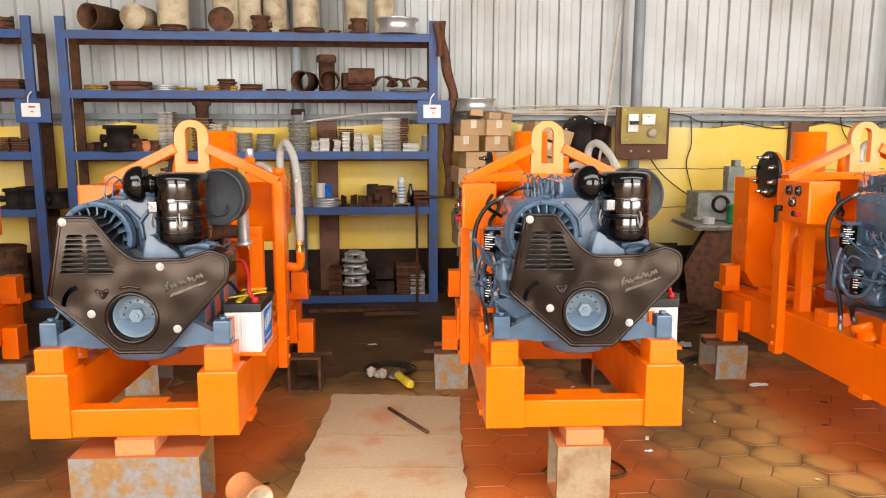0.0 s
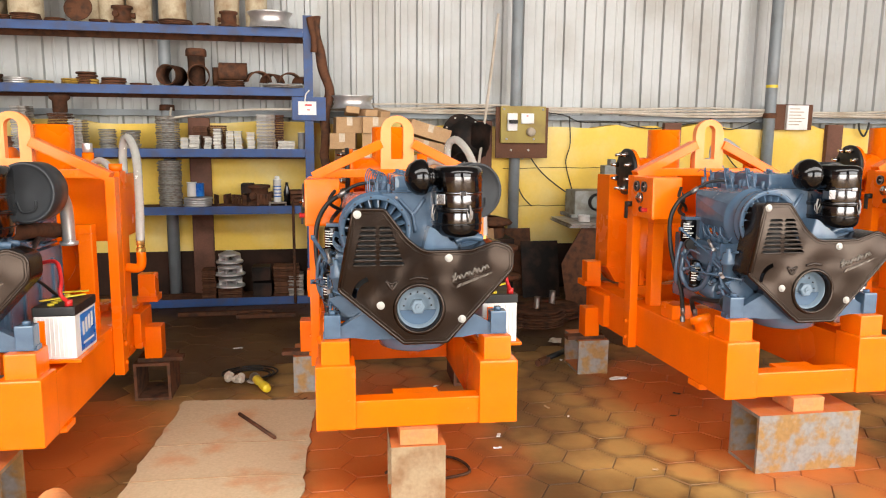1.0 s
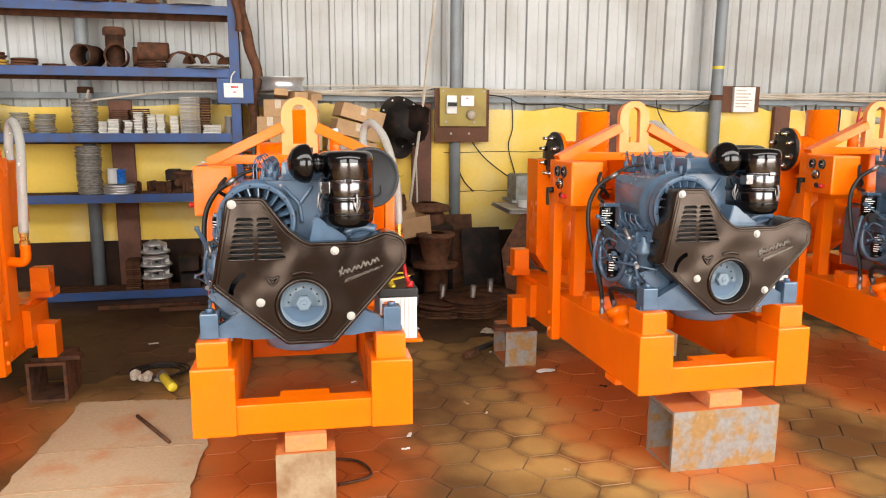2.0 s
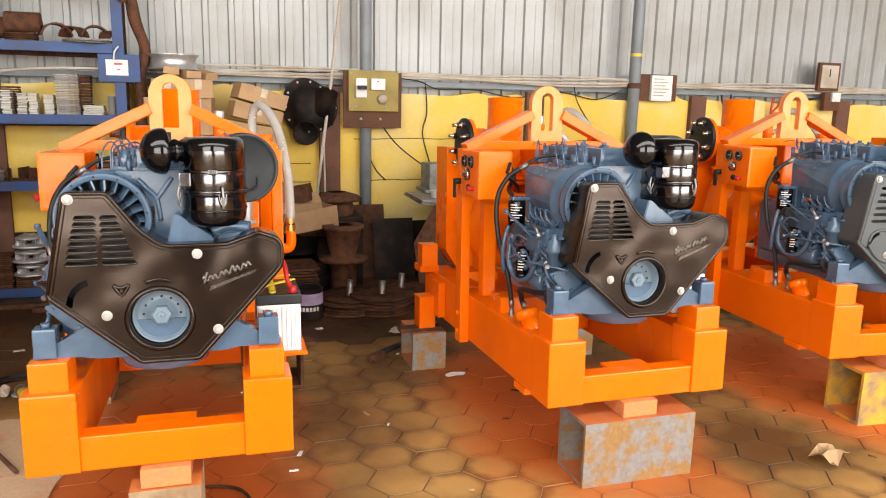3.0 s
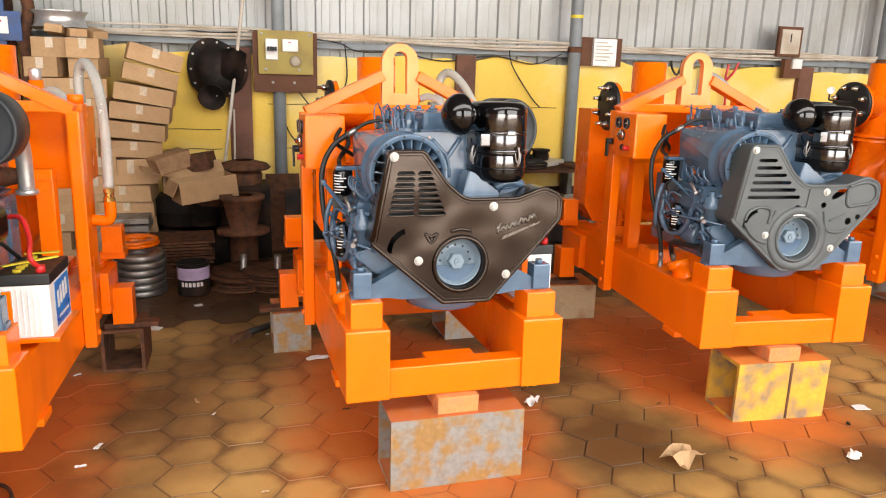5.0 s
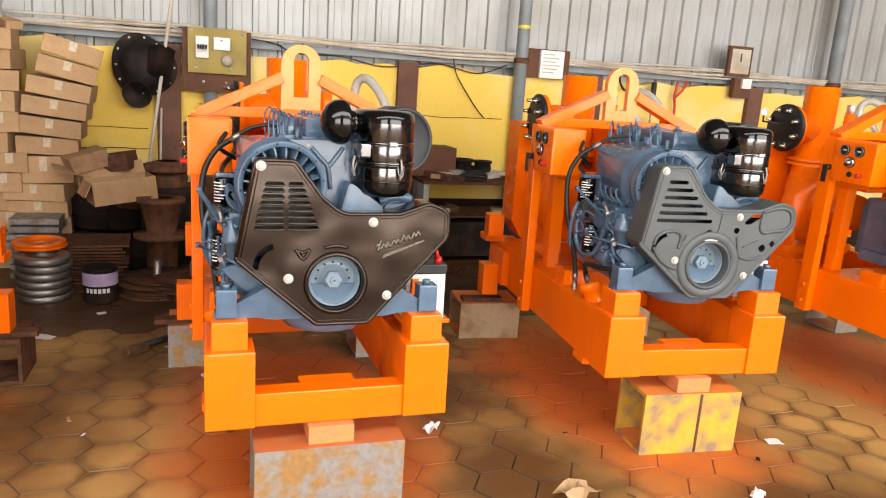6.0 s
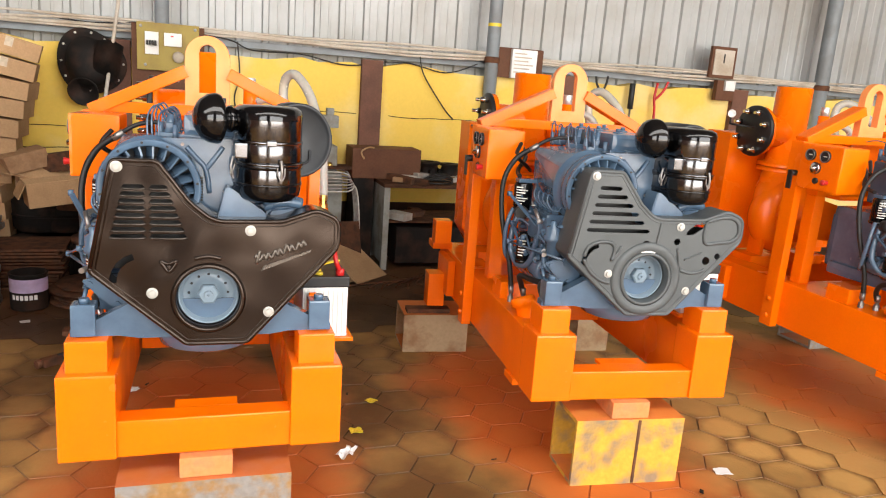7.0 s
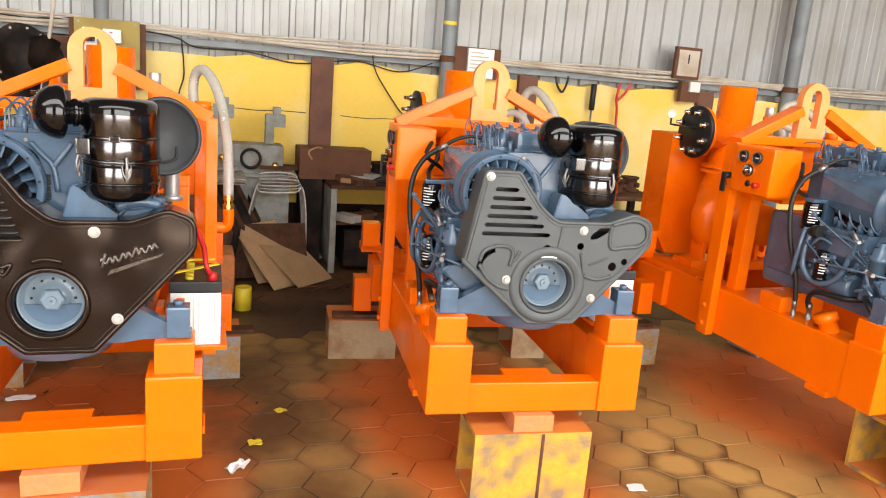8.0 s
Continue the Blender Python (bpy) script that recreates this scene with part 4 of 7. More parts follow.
        lathe(bm, [(0.0042, 0), (0.0042, 0.003), (0, 0.003)], back @ Matrix.Translation((0.060 * math.cos(a), 0.060 * math.sin(a), -0.0275)), 8)
        part("hub_bolt", bm, RUBBER, pulley)
    # air filter with its mushroom intake
    fx, fy = 0.190, 0.185
    oval = Matrix.Translation((fx, fy, -0.006)) @ Matrix.Diagonal((0.905, 1.34, 1, 1))
    bm = B()
    lathe(bm, [(0, 1.180), (0.080, 1.180), (0.106, 1.187), (0.118, 1.202), (0.121, 1.222), (0.121, 1.238)], oval, 48)
    af = part("air_filter", bm, GLOSS_BLACK, e, "gloss black and polished steel air filter")
    bm = B()
    lathe(bm, [(0.1235, 1.440), (0.1235, 1.458), (0.118, 1.474), (0.10, 1.484), (0, 1.487)], oval, 48)
    part("filter_lid", bm, GLOSS_BLACK, af)
    bm = B()
    lathe(bm, [(0.1205, 1.236), (0.1215, 1.240), (0.1215, 1.284), (0.1205, 1.288), (0.1205, 1.304), (0.1222, 1.308), (0.1222, 1.366), (0.1205, 1.370), (0.1222, 1.374), (0.1222, 1.442)], oval, 48)
    part("filter_body", bm, DARK_CHROME, af, "polished dark steel body")
    for z, h, r, mt in ((1.238, 0.005, 0.1245, GLOSS_BLACK), (1.296, 0.009, 0.1275, GLOSS_BLACK), (1.304, 0.005, 0.1285, DARK_CHROME), (1.371, 0.006, 0.1250, DARK_CHROME)):
        bm = B()
        lathe(bm, [(r - 0.006, z - h), (r, z - h * 0.6), (r, z + h * 0.6), (r - 0.006, z + h)], oval, 48)
        part("band", bm, mt, af)
    for a in (-75, 200, 80):
        bm = B()
        c, s = math.cos(radians(a)), math.sin(radians(a))
        at = oval @ Vector((0.129 * c, 0.129 * s, 0))
        bx, by = at.x, at.y
        hose(bm, [(bx, by, 1.315), (bx + 0.008 * c, by + 0.008 * s, 1.285), (bx + 0.004 * c, by + 0.004 * s, 1.262), (bx, by, 1.244)], 0.0042, 8, 4)
        hose(bm, [(bx - 0.012 * s, by + 0.012 * c, 1.292), (bx - 0.010 * s + 0.006 * c, by + 0.010 * c, 1.268), (bx + 0.006 * c, by + 0.006 * s, 1.252), (bx + 0.010 * s + 0.006 * c, by - 0.010 * c, 1.268), (bx + 0.012 * s, by - 0.012 * c, 1.292)], 0.0022, 6, 3)
        part("clip", bm, STEEL, af)
    bm = B()
    box(bm, 0.175, 0.205, fy - 0.171, fy - 0.160, 1.357, 1.373, 0.003)
    part("band_buckle", bm, DARK_CHROME, af)
    bm = B()
    box(bm, 0.082, 0.120, fy - 0.135, fy - 0.085, 1.315, 1.362, 0.005)
    rod(bm, (0.092, fy - 0.138, 1.338), (0.092, fy - 0.10, 1.338), 0.009, seg=8)
    part("clamp_block", bm, DARK_CHROME, af)
    bm = B()
    rod(bm, (0.12, 0.165, 1.43), (0.04, 0.14, 1.43), 0.036, seg=20)
    lathe(bm, [(0.04, 0), (0.042, 0.004), (0.042, 0.012), (0.036, 0.016)], aim((0.075, 0.151, 1.43), (0.04, 0.14, 1.43)), 20)
    cap_m = aim((0.05, 0.142, 1.43), (-0.5, 0.0, 1.43)) @ Matrix.Scale(0.9, 4)
    lathe(bm, [(0.036, 0), (0.07, 0.006), (0.086, 0.016), (0.088, 0.03), (0.082, 0.056), (0.064, 0.082), (0.034, 0.100), (0, 0.106)], cap_m, 32)
    part("intake_cap", bm, GLOSS_BLACK, af, "gloss black mushroom intake cap")
    bm = B()
    box(bm, 0.045, 0.058, 0.130, 0.155, 1.462, 1.494, 0.002)
    part("cap_clip", bm, RUBBER, af)
    # exhaust silencer and tail pipe
    sm = aim((0.305, 0.31, 1.362), (0.27, 1.0, 1.36)) @ Matrix.Diagonal((0.96, 1.04, 1, 1))
    bm = B()
    lathe(bm, [(0, 0.012), (0.10, 0.012), (0.112, 0.004), (0.118, 0.0), (0.124, 0.004), (0.124, 0.20), (0.118, 0.206), (0.11, 0.2), (0, 0.195)], sm, 36)
    sil = part("silencer", bm, DARK_GREY, e, "dark grey drum silencer")
    bm = B()
    hose(bm, [(p[0], p[1], p[2]) for p in [(0.27, 0.319, 1.325), (0.29, 0.319, 1.28), (0.34, 0.319, 1.29), (0.345, 0.319, 1.33)]], 0.005, 6, 5)
    part("pressed_dent", bm, DARK_GREY, sil)
    bm = B()
    hose(bm, [(0.325, 0.46, 1.36), (0.32, 0.66, 1.345), (0.312, 0.78, 1.27), (0.308, 0.81, 1.10)], 0.03, 14)
    lathe(bm, [(0.03, 0), (0.042, 0.004), (0.042, 0.02), (0.03, 0.024)], Matrix.Translation((0.308, 0.81, 1.08)), 16)
    part("tail_pipe", bm, ALU, e, "aluminium painted exhaust pipe")
    # pump: volute, riser, side branch with blank flange
    bm = B()
    lathe(bm, [(0, -0.11), (0.12, -0.11), (0.19, -0.09), (0.225, -0.04), (0.235, 0.0), (0.225, 0.04), (0.18, 0.085), (0.12, 0.10), (0, 0.10)], Matrix.Translation((-0.04, 1.50, 0.90)) @ pose(0, 0, 0, 90), 44)
    hose(bm, [(-0.15, 1.50, 0.93), (-0.13, 1.53, 1.02), (-0.06, 1.58, 1.11), (-0.01, 1.615, 1.19)], 0.098, 28, 8)
    lathe(bm, [(0.17, 0), (0.17, 0.03), (0.13, 0.05), (0.11, 0.24), (0, 0.24)], Matrix.Translation((-0.02, 1.40, 0.93)) @ pose(0, 0, 0, 90), 32)
    pump = part("pump_casing", bm, ORANGE, e)
    for s in (-1, 1):
        bm = B()
        box(bm, s * 0.2 - 0.1, s * 0.2 + 0.1, 1.42, 1.60, 0.60, 0.66, 0.006)
        box(bm, s * 0.2 - 0.015, s * 0.2 + 0.015, 1.45, 1.56, 0.63, 0.80, 0.004)
        part("pump_foot", bm, ORANGE, pump)
    bm = B()
    lathe(bm, [(0.148, 1.20), (0.148, 1.222), (0.108, 1.224), (0.106, 1.69), (0.098, 1.69), (0.098, 1.2)], Matrix.Translation((0, 1.62, 0)), 36)
    lathe(bm, [(0.148, 1.170), (0.148, 1.192), (0.1, 1.194)], Matrix.Translation((0, 1.62, 0)), 36)
    part("riser_pipe", bm, ORANGE, e)
    bm = B()
    lathe(bm, [(0.095, 0), (0.095, 0.20), (0.15, 0.205), (0.15, 0.228), (0.0, 0.228)], aim((-0.02, 1.62, 1.41), (-0.5, 1.62, 1.41)), 36)
    br = part("side_branch", bm, ORANGE, e)
    bm = B()
    lathe(bm, [(0, 0), (0.152, 0), (0.155, 0.004), (0.155, 0.02), (0.15, 0.024), (0, 0.024)], aim((-0.25, 1.62, 1.41), (-0.5, 1.62, 1.41)), 36)
    part("blank_flange", bm, RUBBER, br, "black blanking plate")
    for i in range(8):
        a = 2 * math.pi * (i + 0.5) / 8
        y, z = 1.62 + 0.122 * math.cos(a), 1.41 + 0.122 * math.sin(a)
        bm = B()
        rod(bm, (-0.23, y, z), (-0.325, y, z), 0.010, seg=8)
        lathe(bm, [(0, 0), (0.019, 0), (0.019, 0.02), (0.015, 0.022), (0, 0.022)], aim((-0.274, y, z), (-1, y, z)), 6, False)
        part("stud", bm, CHROME, br, "bright zinc stud and nut")
    # priming tank behind and fuel tank on the other side
    bm = B()
    prism(bm, [(-0.33, 0.74), (-0.26, 0.63), (0.06, 0.63), (0.06, 1.385), (-0.33, 1.385)], 1.74, 1.96)
    part("priming_tank", bm, ORANGE, e)
    bm = B()
    box(bm, 0.10, 0.415, 1.22, 1.72, 1.05, 1.41, 0.012)
    part("side_tank", bm, ORANGE, e)
    bm = B()
    box(bm, 0.385, 0.455, 1.20, 1.34, 0.60, 1.43, 0.006)
    rod(bm, (0.42, 1.27, 1.43), (0.42, 1.27, 1.47), 0.035, seg=16)
    sp = part("standpipe", bm, ORANGE, e)
    bm = B()
    rod(bm, (0.20, 1.55, 1.40), (0.20, 1.55, 1.53), 0.032, seg=16)
    rod(bm, (0.20, 1.55, 1.47), (0.235, 1.53, 1.47), 0.020, seg=12)
    filler = part("filler_pipe", bm, ORANGE, e)
    part("filler_end", rod(B(), (0.20, 1.55, 1.53), (0.20, 1.55, 1.585), 0.027, seg=16, edge=0.003), ALU, filler, "bare metal pipe end")
    part("short_hose", hose(B(), [(0.235, 1.53, 1.47), (0.275, 1.51, 1.485), (0.325, 1.47, 1.46), (0.355, 1.45, 1.405)], 0.020, 12, 6), CLEAR, filler, "short grey hose")
    bm = B()
    hose(bm, [(0.455, 1.25, 0.90), (0.515, 1.25, 0.895), (0.535, 1.25, 0.92), (0.535, 1.25, 0.985)], 0.026, 12)
    part("elbow", bm, ORANGE, e)
    bm = B()
    lathe(bm, [(0.026, 0), (0.026, 0.02), (0.02, 0.022), (0.02, 0.04), (0.024, 0.042), (0.024, 0.065), (0, 0.065)], Matrix.Translation((0.535, 1.25, 0.985)), 10, False)
    part("brass_fitting", bm, BRASS, e, "brass hose fitting")
    bm = B()
    hose(bm, [(0.38, 1.60, 1.40), (0.37, 1.63, 1.52), (0.385, 1.62, 1.60), (0.43, 1.56, 1.61), (0.49, 1.44, 1.50), (0.528, 1.30, 1.28), (0.535, 1.25, 1.04)], 0.024, 12, 8)
    part("clear_hose", bm, CLEAR, e, "milky clear braided hose")
    return e


def battery(m):
    e = thing("battery", "white battery with black lid and blue side label", "battery", m=m, group="pump set batteries")
    bm = B()
    box(bm, 0.315, 0.478, 0.335, 0.62, 0.66, 0.845, 0.006)
    case = part("case", bm, WHITE, e)
    for i in range(9):
        part("case_rib", box(B(), 0.322 + 0.017 * i, 0.327 + 0.017 * i, 0.332, 0.336, 0.67, 0.835, 0.001), WHITE, case)
    bm = B()
    box(bm, 0.311, 0.482, 0.331, 0.624, 0.845, 0.885, 0.006)
    lid = part("lid", bm, RUBBER, e)
    for i in range(6):
        bm = B()
        rod(bm, (0.375, 0.37 + 0.042 * i, 0.885), (0.375, 0.37 + 0.042 * i, 0.895), 0.014, seg=12)
        part("vent_cap", bm, YELLOW_PLASTIC, lid, "yellow vent cap")
    bm = B()
    rod(bm, (0.45, 0.36, 0.885), (0.45, 0.36, 0.91), 0.016, seg=12)
    part("positive_terminal", bm, RED, lid, "red terminal cap")
    bm = B()
    tube_frame(bm, (0.32, 0.40, 0.90), (0.47, 0.52, 0.905), 0.02, 0.006)
    tube_frame(bm, (0.34, 0.60, 0.90), (0.46, 0.60, 0.905), 0.02, 0.006)
    part("carry_strap", bm, YELLOW_PLASTIC, lid, "yellow carrying strap")
    bm = B()
    box(bm, 0.4785, 0.4800, 0.40, 0.60, 0.675, 0.835)
    lab = part("label", bm, BLUE_LABEL, e, "blue printed label")
    bm = B()
    for y0, z0, z1 in ((0.42, 0.74, 0.80), (0.46, 0.745, 0.81), (0.50, 0.75, 0.815), (0.54, 0.755, 0.82)):
        box(bm, 0.4803, 0.4812, y0, y0 + 0.025, z0, z1)
    box(bm, 0.4803, 0.4812, 0.43, 0.57, 0.70, 0.71)
    part("label_shapes", bm, WHITE, lab)
    bm = B()
    box(bm, 0.30, 0.50, 0.32, 0.66, 0.645, 0.66, 0.003)
    box(bm, 0.335, 0.362, 0.318, 0.329, 0.645, 0.83, 0.002)
    part("tray", bm, ORANGE, e, "orange battery tray and strap")
    bm = B()
    hose(bm, [(0.45, 0.36, 0.90), (0.43, 0.33, 0.94), (0.42, 0.38, 1.0), (0.38, 0.45, 1.06), (0.30, 0.50, 1.05)], 0.009, 8)
    part("red_cable", bm, RED, e, "red battery cable")
    bm = B()
    hose(bm, [(0.33, 0.58, 0.89), (0.30, 0.50, 0.96), (0.27, 0.44, 1.0), (0.24, 0.40, 1.02)], 0.008, 8)
    part("black_cable", bm, RUBBER, e)
    return e


body = pump_set_body()
STANDS = [place(*s, t) for s, t in zip(SETS, TILTS)]
body.matrix_basis = STANDS[0]
bodies = [body] + [copy_thing(body, m) for m in STANDS[1:]]
for i, b in enumerate(bodies):
    engine_cover(b, grey=i >= 4)
    if i >= 4:
        tagged(b, "orange framed diesel pump set with matte grey belt cover")
gauge = B()
lathe(gauge, [(0, 0), (0.022, 0), (0.024, 0.004), (0.024, 0.016), (0.021, 0.019), (0.020, 0.014), (0, 0.014)], aim((-0.42, 1.66, 1.505), (-1.1, 0.7, 1.505)), 20)
stem = B()
rod(stem, (-0.415, 1.667, 1.49), (-0.415, 1.667, 1.44), 0.006, seg=8)
rod(stem, (-0.415, 1.667, 1.443), (-0.28, 1.60, 1.43), 0.006, seg=8)
part("gauge_pipe", stem, RUBBER, bodies[5])
part("pressure_gauge", gauge, WHITE, bodies[5], "small white faced pressure gauge")
BATTERY_SHIFT = Matrix.Translation((0.012, -0.08, 0))
first = battery(STANDS[1] @ BATTERY_SHIFT)
for m in STANDS[2:5]:
    copy_thing(first, m @ BATTERY_SHIFT)


# ---- support blocks ----
def tube_block(x0, x1, y0, y1, z1, axis, mat, label, m, wall=0.017):
    bm = B()
    if axis == "x":
        prism(bm, [(y0, 0), (y1, 0), (y1, z1), (y0, z1)], x0, x1, [[(y0 + wall, wall), (y1 - wall, wall), (y1 - wall, z1 - wall), (y0 + wall, z1 - wall)]])
        bmesh.ops.transform(bm, matrix=Matrix(((0, 1, 0, 0), (1, 0, 0, 0), (0, 0, 1, 0), (0, 0, 0, 1))), verts=bm.verts)
    else:
        prism(bm, [(x0, 0), (x1, 0), (x1, z1), (x0, z1)], y0, y1, [[(x0 + wall, wall), (x1 - wall, wall), (x1 - wall, z1 - wall), (x0 + wall, z1 - wall)]])
    return thing("support_block", label, "support block", bm, mat, m, group="steel support blocks")


def flat(x, y, rz):
    return Matrix.Translation((x, y, 0)) @ pose(0, 0, 0, 0, 0, rz)


for i, s in enumerate(SETS):
    m = flat(*s)
    if i == 2:
        tube_block(-0.12, 0.115, -0.03, 0.20, 0.29, "x", BLOCK_TAN, "narrow rusty steel block with yellow paint remains", m)
    elif i == 3 or i == 1:
        tube_block(-0.27, 0.27, -0.04, 0.20, 0.292, "x", BLOCK_RUST, "rusty steel box section block under a pump set", m)
    elif i:
        block = tube_block(-0.235, 0.245, -0.03, 0.22, 0.292, "x", BLOCK_YELLOW, "steel box section block with flaking yellow paint", m)
    if i in (4, 5):
        seam = B()
        box(seam, 0.035, 0.047, -0.034, -0.0295, 0.004, 0.288, 0.0015)
        part("weld_seam", seam, RUST, block, "rusty upright weld seam")
    if i:
        thing("packing_piece", "orange splashed packing piece under the frame", "packing", box(B(), -0.082, 0.082, -0.02, 0.15, 0.293, 0.362, 0.004), PACKING, m, group="packing pieces")
    for sd in (-1, 1):
        wide = 0.09 if (i, sd) == (4, -1) else 0
        a, b = sorted((sd * (0.40 - wide), sd * (0.61 + wide)))
        tube_block(a, b, 1.49, 1.78, 0.232, "y" if sd == 1 and i in (1, 2) else "x", (RUST if sd == 1 and i in (1, 2) else BLOCK_RUST) if i != 4 else BLOCK_TAN, "rusty steel box section block under an outrigger", m)
        bar = B()
        box(bar, *sorted((sd * 0.42, sd * 0.68)), 1.52, 1.60, 0.233, 0.258, 0.003)
        thing("packing_bar", "rusty flat bar on a support block", "packing", bar, RUST, m, group="packing bars")


# ---- wall services ----
def wall_pipe(x, r, label):
    bm = B()
    rod(bm, (x, 7.5, 0), (x, 7.5, 4.68), r, seg=16)
    t = thing("steel_post", label, "post", bm, PIPE_GREY)
    bm = B()
    lathe(bm, [(r + 0.012, 0), (r + 0.012, 0.05), (r, 0.055)], Matrix.Translation((x, 7.5, 1.78)), 16)
    part("clamp", bm, RUST, t)
    return t


wall_pipe(2.70, 0.055, "grey painted steel pipe post against the wall")
wall_pipe(5.53, 0.06, "grey painted steel pipe post against the wall")
wall_pipe(9.38, 0.075, "grey painted steel pipe post against the wall")
wall_pipe(-0.62, 0.055, "grey painted steel pipe post behind the shelves")
bm = B()
lathe(bm, [(0.062, 0), (0.062, 0.03)], Matrix.Translation((5.53, 7.5, 2.10)), 16)
thing("yellow_tape_band", "yellow tape wrapped round a post", "tape", bm, YELLOW_PLASTIC)
for k in range(4):
    pts, x = [], 0.7
    rng = random.Random(k + 20)
    while x < 13.5:
        sag = 0.012 * math.sin(x * 2.3 + k) + rng.uniform(-0.006, 0.006)
        pts.append((x, 7.53 - 0.006 * k, 1.80 + 0.022 * k + sag))
        x += 0.45
    thing("conduit", "pale dusty electrical conduit along the wall", "conduit", hose(B(), pts, 0.011 if k != 1 else 0.015, 8, 3), CABLE, group="wall conduits")
cables = [
    [(1.9, 7.52, 1.85), (2.2, 7.52, 1.83), (2.55, 7.51, 1.86), (2.75, 7.51, 1.83), (3.2, 7.52, 1.79), (3.4, 7.52, 1.72), (3.8, 7.52, 1.72), (4.2, 7.52, 1.66), (4.7, 7.52, 1.72), (5.1, 7.52, 1.66), (5.4, 7.52, 1.76)],
    [(2.70, 7.46, 1.58), (2.80, 7.48, 1.45), (3.0, 7.5, 1.20), (3.3, 7.5, 0.98), (3.55, 7.48, 0.86)],
    [(2.66, 7.46, 1.55), (2.68, 7.51, 1.3), (2.78, 7.52, 1.0), (2.90, 7.52, 0.86)],
    [(3.28, 7.53, 1.78), (3.30, 7.53, 1.5), (3.26, 7.53, 1.3), (3.34, 7.53, 1.0), (3.3, 7.53, 0.88)],
    [(4.85, 7.52, 1.78), (4.9, 7.52, 1.62), (5.1, 7.52, 1.35), (5.2, 7.52, 1.25)],
    [(2.95, 7.51, 1.88), (2.93, 7.51, 1.66), (2.86, 7.5, 1.42), (2.78, 7.5, 1.34)],
]
for c in cables:
    thing("cable", "thin dark cable hanging on the wall", "cable", hose(B(), c, 0.006, 6, 6), RUBBER if c is not cables[-1] else CABLE, group="wall cables")


def bars(bm, x0, x1, y, z0, z1, rows):
    h = (z1 - z0) / rows
    for i in range(rows):
        box(bm, x0, x0 + (x1 - x0) * (0.6 + 0.4 * ((i * 7) % 5) / 5), y - 0.0012, y, z0 + h * i + h * 0.3, z0 + h * i + h * 0.65)


e = thing("switch_board", "olive switch board with breakers on a brown backing", "switch board", m=Matrix.Translation((0.08, -0.015, -0.035)))
part("backing", box(B(), 2.40, 2.94, 7.436, 7.456, 1.39, 1.89, 0.003), BROWN_BOARD, e)
part("board", box(B(), 2.44, 2.90, 7.395, 7.434, 1.54, 1.90, 0.004), OLIVE, e)
bk = part("breaker_box", box(B(), 2.50, 2.60, 7.36, 7.396, 1.66, 1.83, 0.006), WHITE, e, "white breaker box")
for i in range(4):
    part("breaker", box(B(), 2.512 + 0.02 * i, 2.526 + 0.02 * i, 7.294, 7.361, 1.73, 1.765, 0.001), RUBBER, bk)
so = part("socket", box(B(), 2.64, 2.77, 7.365, 7.396, 1.73, 1.83, 0.006), WHITE, e, "white socket plate")
part("red_mark", box(B(), 2.69, 2.71, 7.362, 7.366, 1.80, 1.81), RED, so)
bm = B()
lathe(bm, [(0.045, 0), (0.045, 0.03), (0.035, 0.05), (0, 0.052)], aim((2.745, 7.396, 1.65), (2.745, 6, 1.65)), 16)
part("plug", bm, CABLE, e, "round pale plug")
for x, z in ((2.47, 1.87), (2.87, 1.87), (2.5, 1.58), (2.78, 1.58), (2.56, 1.47), (2.74, 1.47)):
    bm = B()
    lathe(bm, [(0.012, 0), (0.012, 0.004), (0, 0.006)], aim((x, 7.395 if z > 1.54 else 7.435, z), (x, 6, z)), 10)
    part("screw", bm, ZINC, e)

e = thing("meter_board", "white meter on a brown wooden board", "meter", m=Matrix.Translation((-0.01, 0.03, 0)))
part("board", box(B(), 5.58, 6.05, 7.46, 7.5, 1.66, 1.93, 0.004), BROWN_BOARD, e)
mt = part("meter", box(B(), 5.72, 5.97, 7.42, 7.462, 1.66, 1.92, 0.006), WHITE, e)
bm = B()
bars(bm, 5.74, 5.95, 7.42, 1.70, 1.90, 6)
part("writing_bars", bm, CABLE, mt)
e = thing("wall_clock_box", "small framed instrument box with a switch below", "instrument", m=Matrix.Translation((0.09, 0, 0)))
part("frame", box(B(), 7.80, 8.10, 7.46, 7.5, 1.82, 2.13, 0.006), BROWN_BOARD, e)
part("face", box(B(), 7.83, 8.07, 7.452, 7.461, 1.85, 2.10, 0.003), CABLE, e)
part("hand_mark", box(B(), 7.94, 7.955, 7.449, 7.453, 1.97, 2.06), RUBBER, e)
e = thing("switch_box", "white switch on a brown wooden block", "switch", m=Matrix.Translation((0.09, 0, 0)))
part("block", box(B(), 7.90, 8.12, 7.44, 7.5, 1.60, 1.80, 0.006), BROWN_BOARD, e)
part("switch", box(B(), 7.98, 8.10, 7.41, 7.442, 1.70, 1.80, 0.006), WHITE, e)
# tools on the wall
bm = B()
rod(bm, (7.03, 7.48, 1.45), (7.03, 7.48, 1.70), 0.028, seg=10, edge=0.006)
t = thing("screwdriver", "black handled screwdriver hung on the wall", "tool", bm, RUBBER)
bm = B()
rod(bm, (7.03, 7.48, 1.20), (7.03, 7.48, 1.45), 0.01, seg=8)
part("shaft", bm, STEEL, t)
bm = B()
hose(bm, [(7.33, 7.49, 1.20), (7.32, 7.49, 1.45), (7.3, 7.49, 1.58), (7.32, 7.49, 1.72)], 0.013, 8)
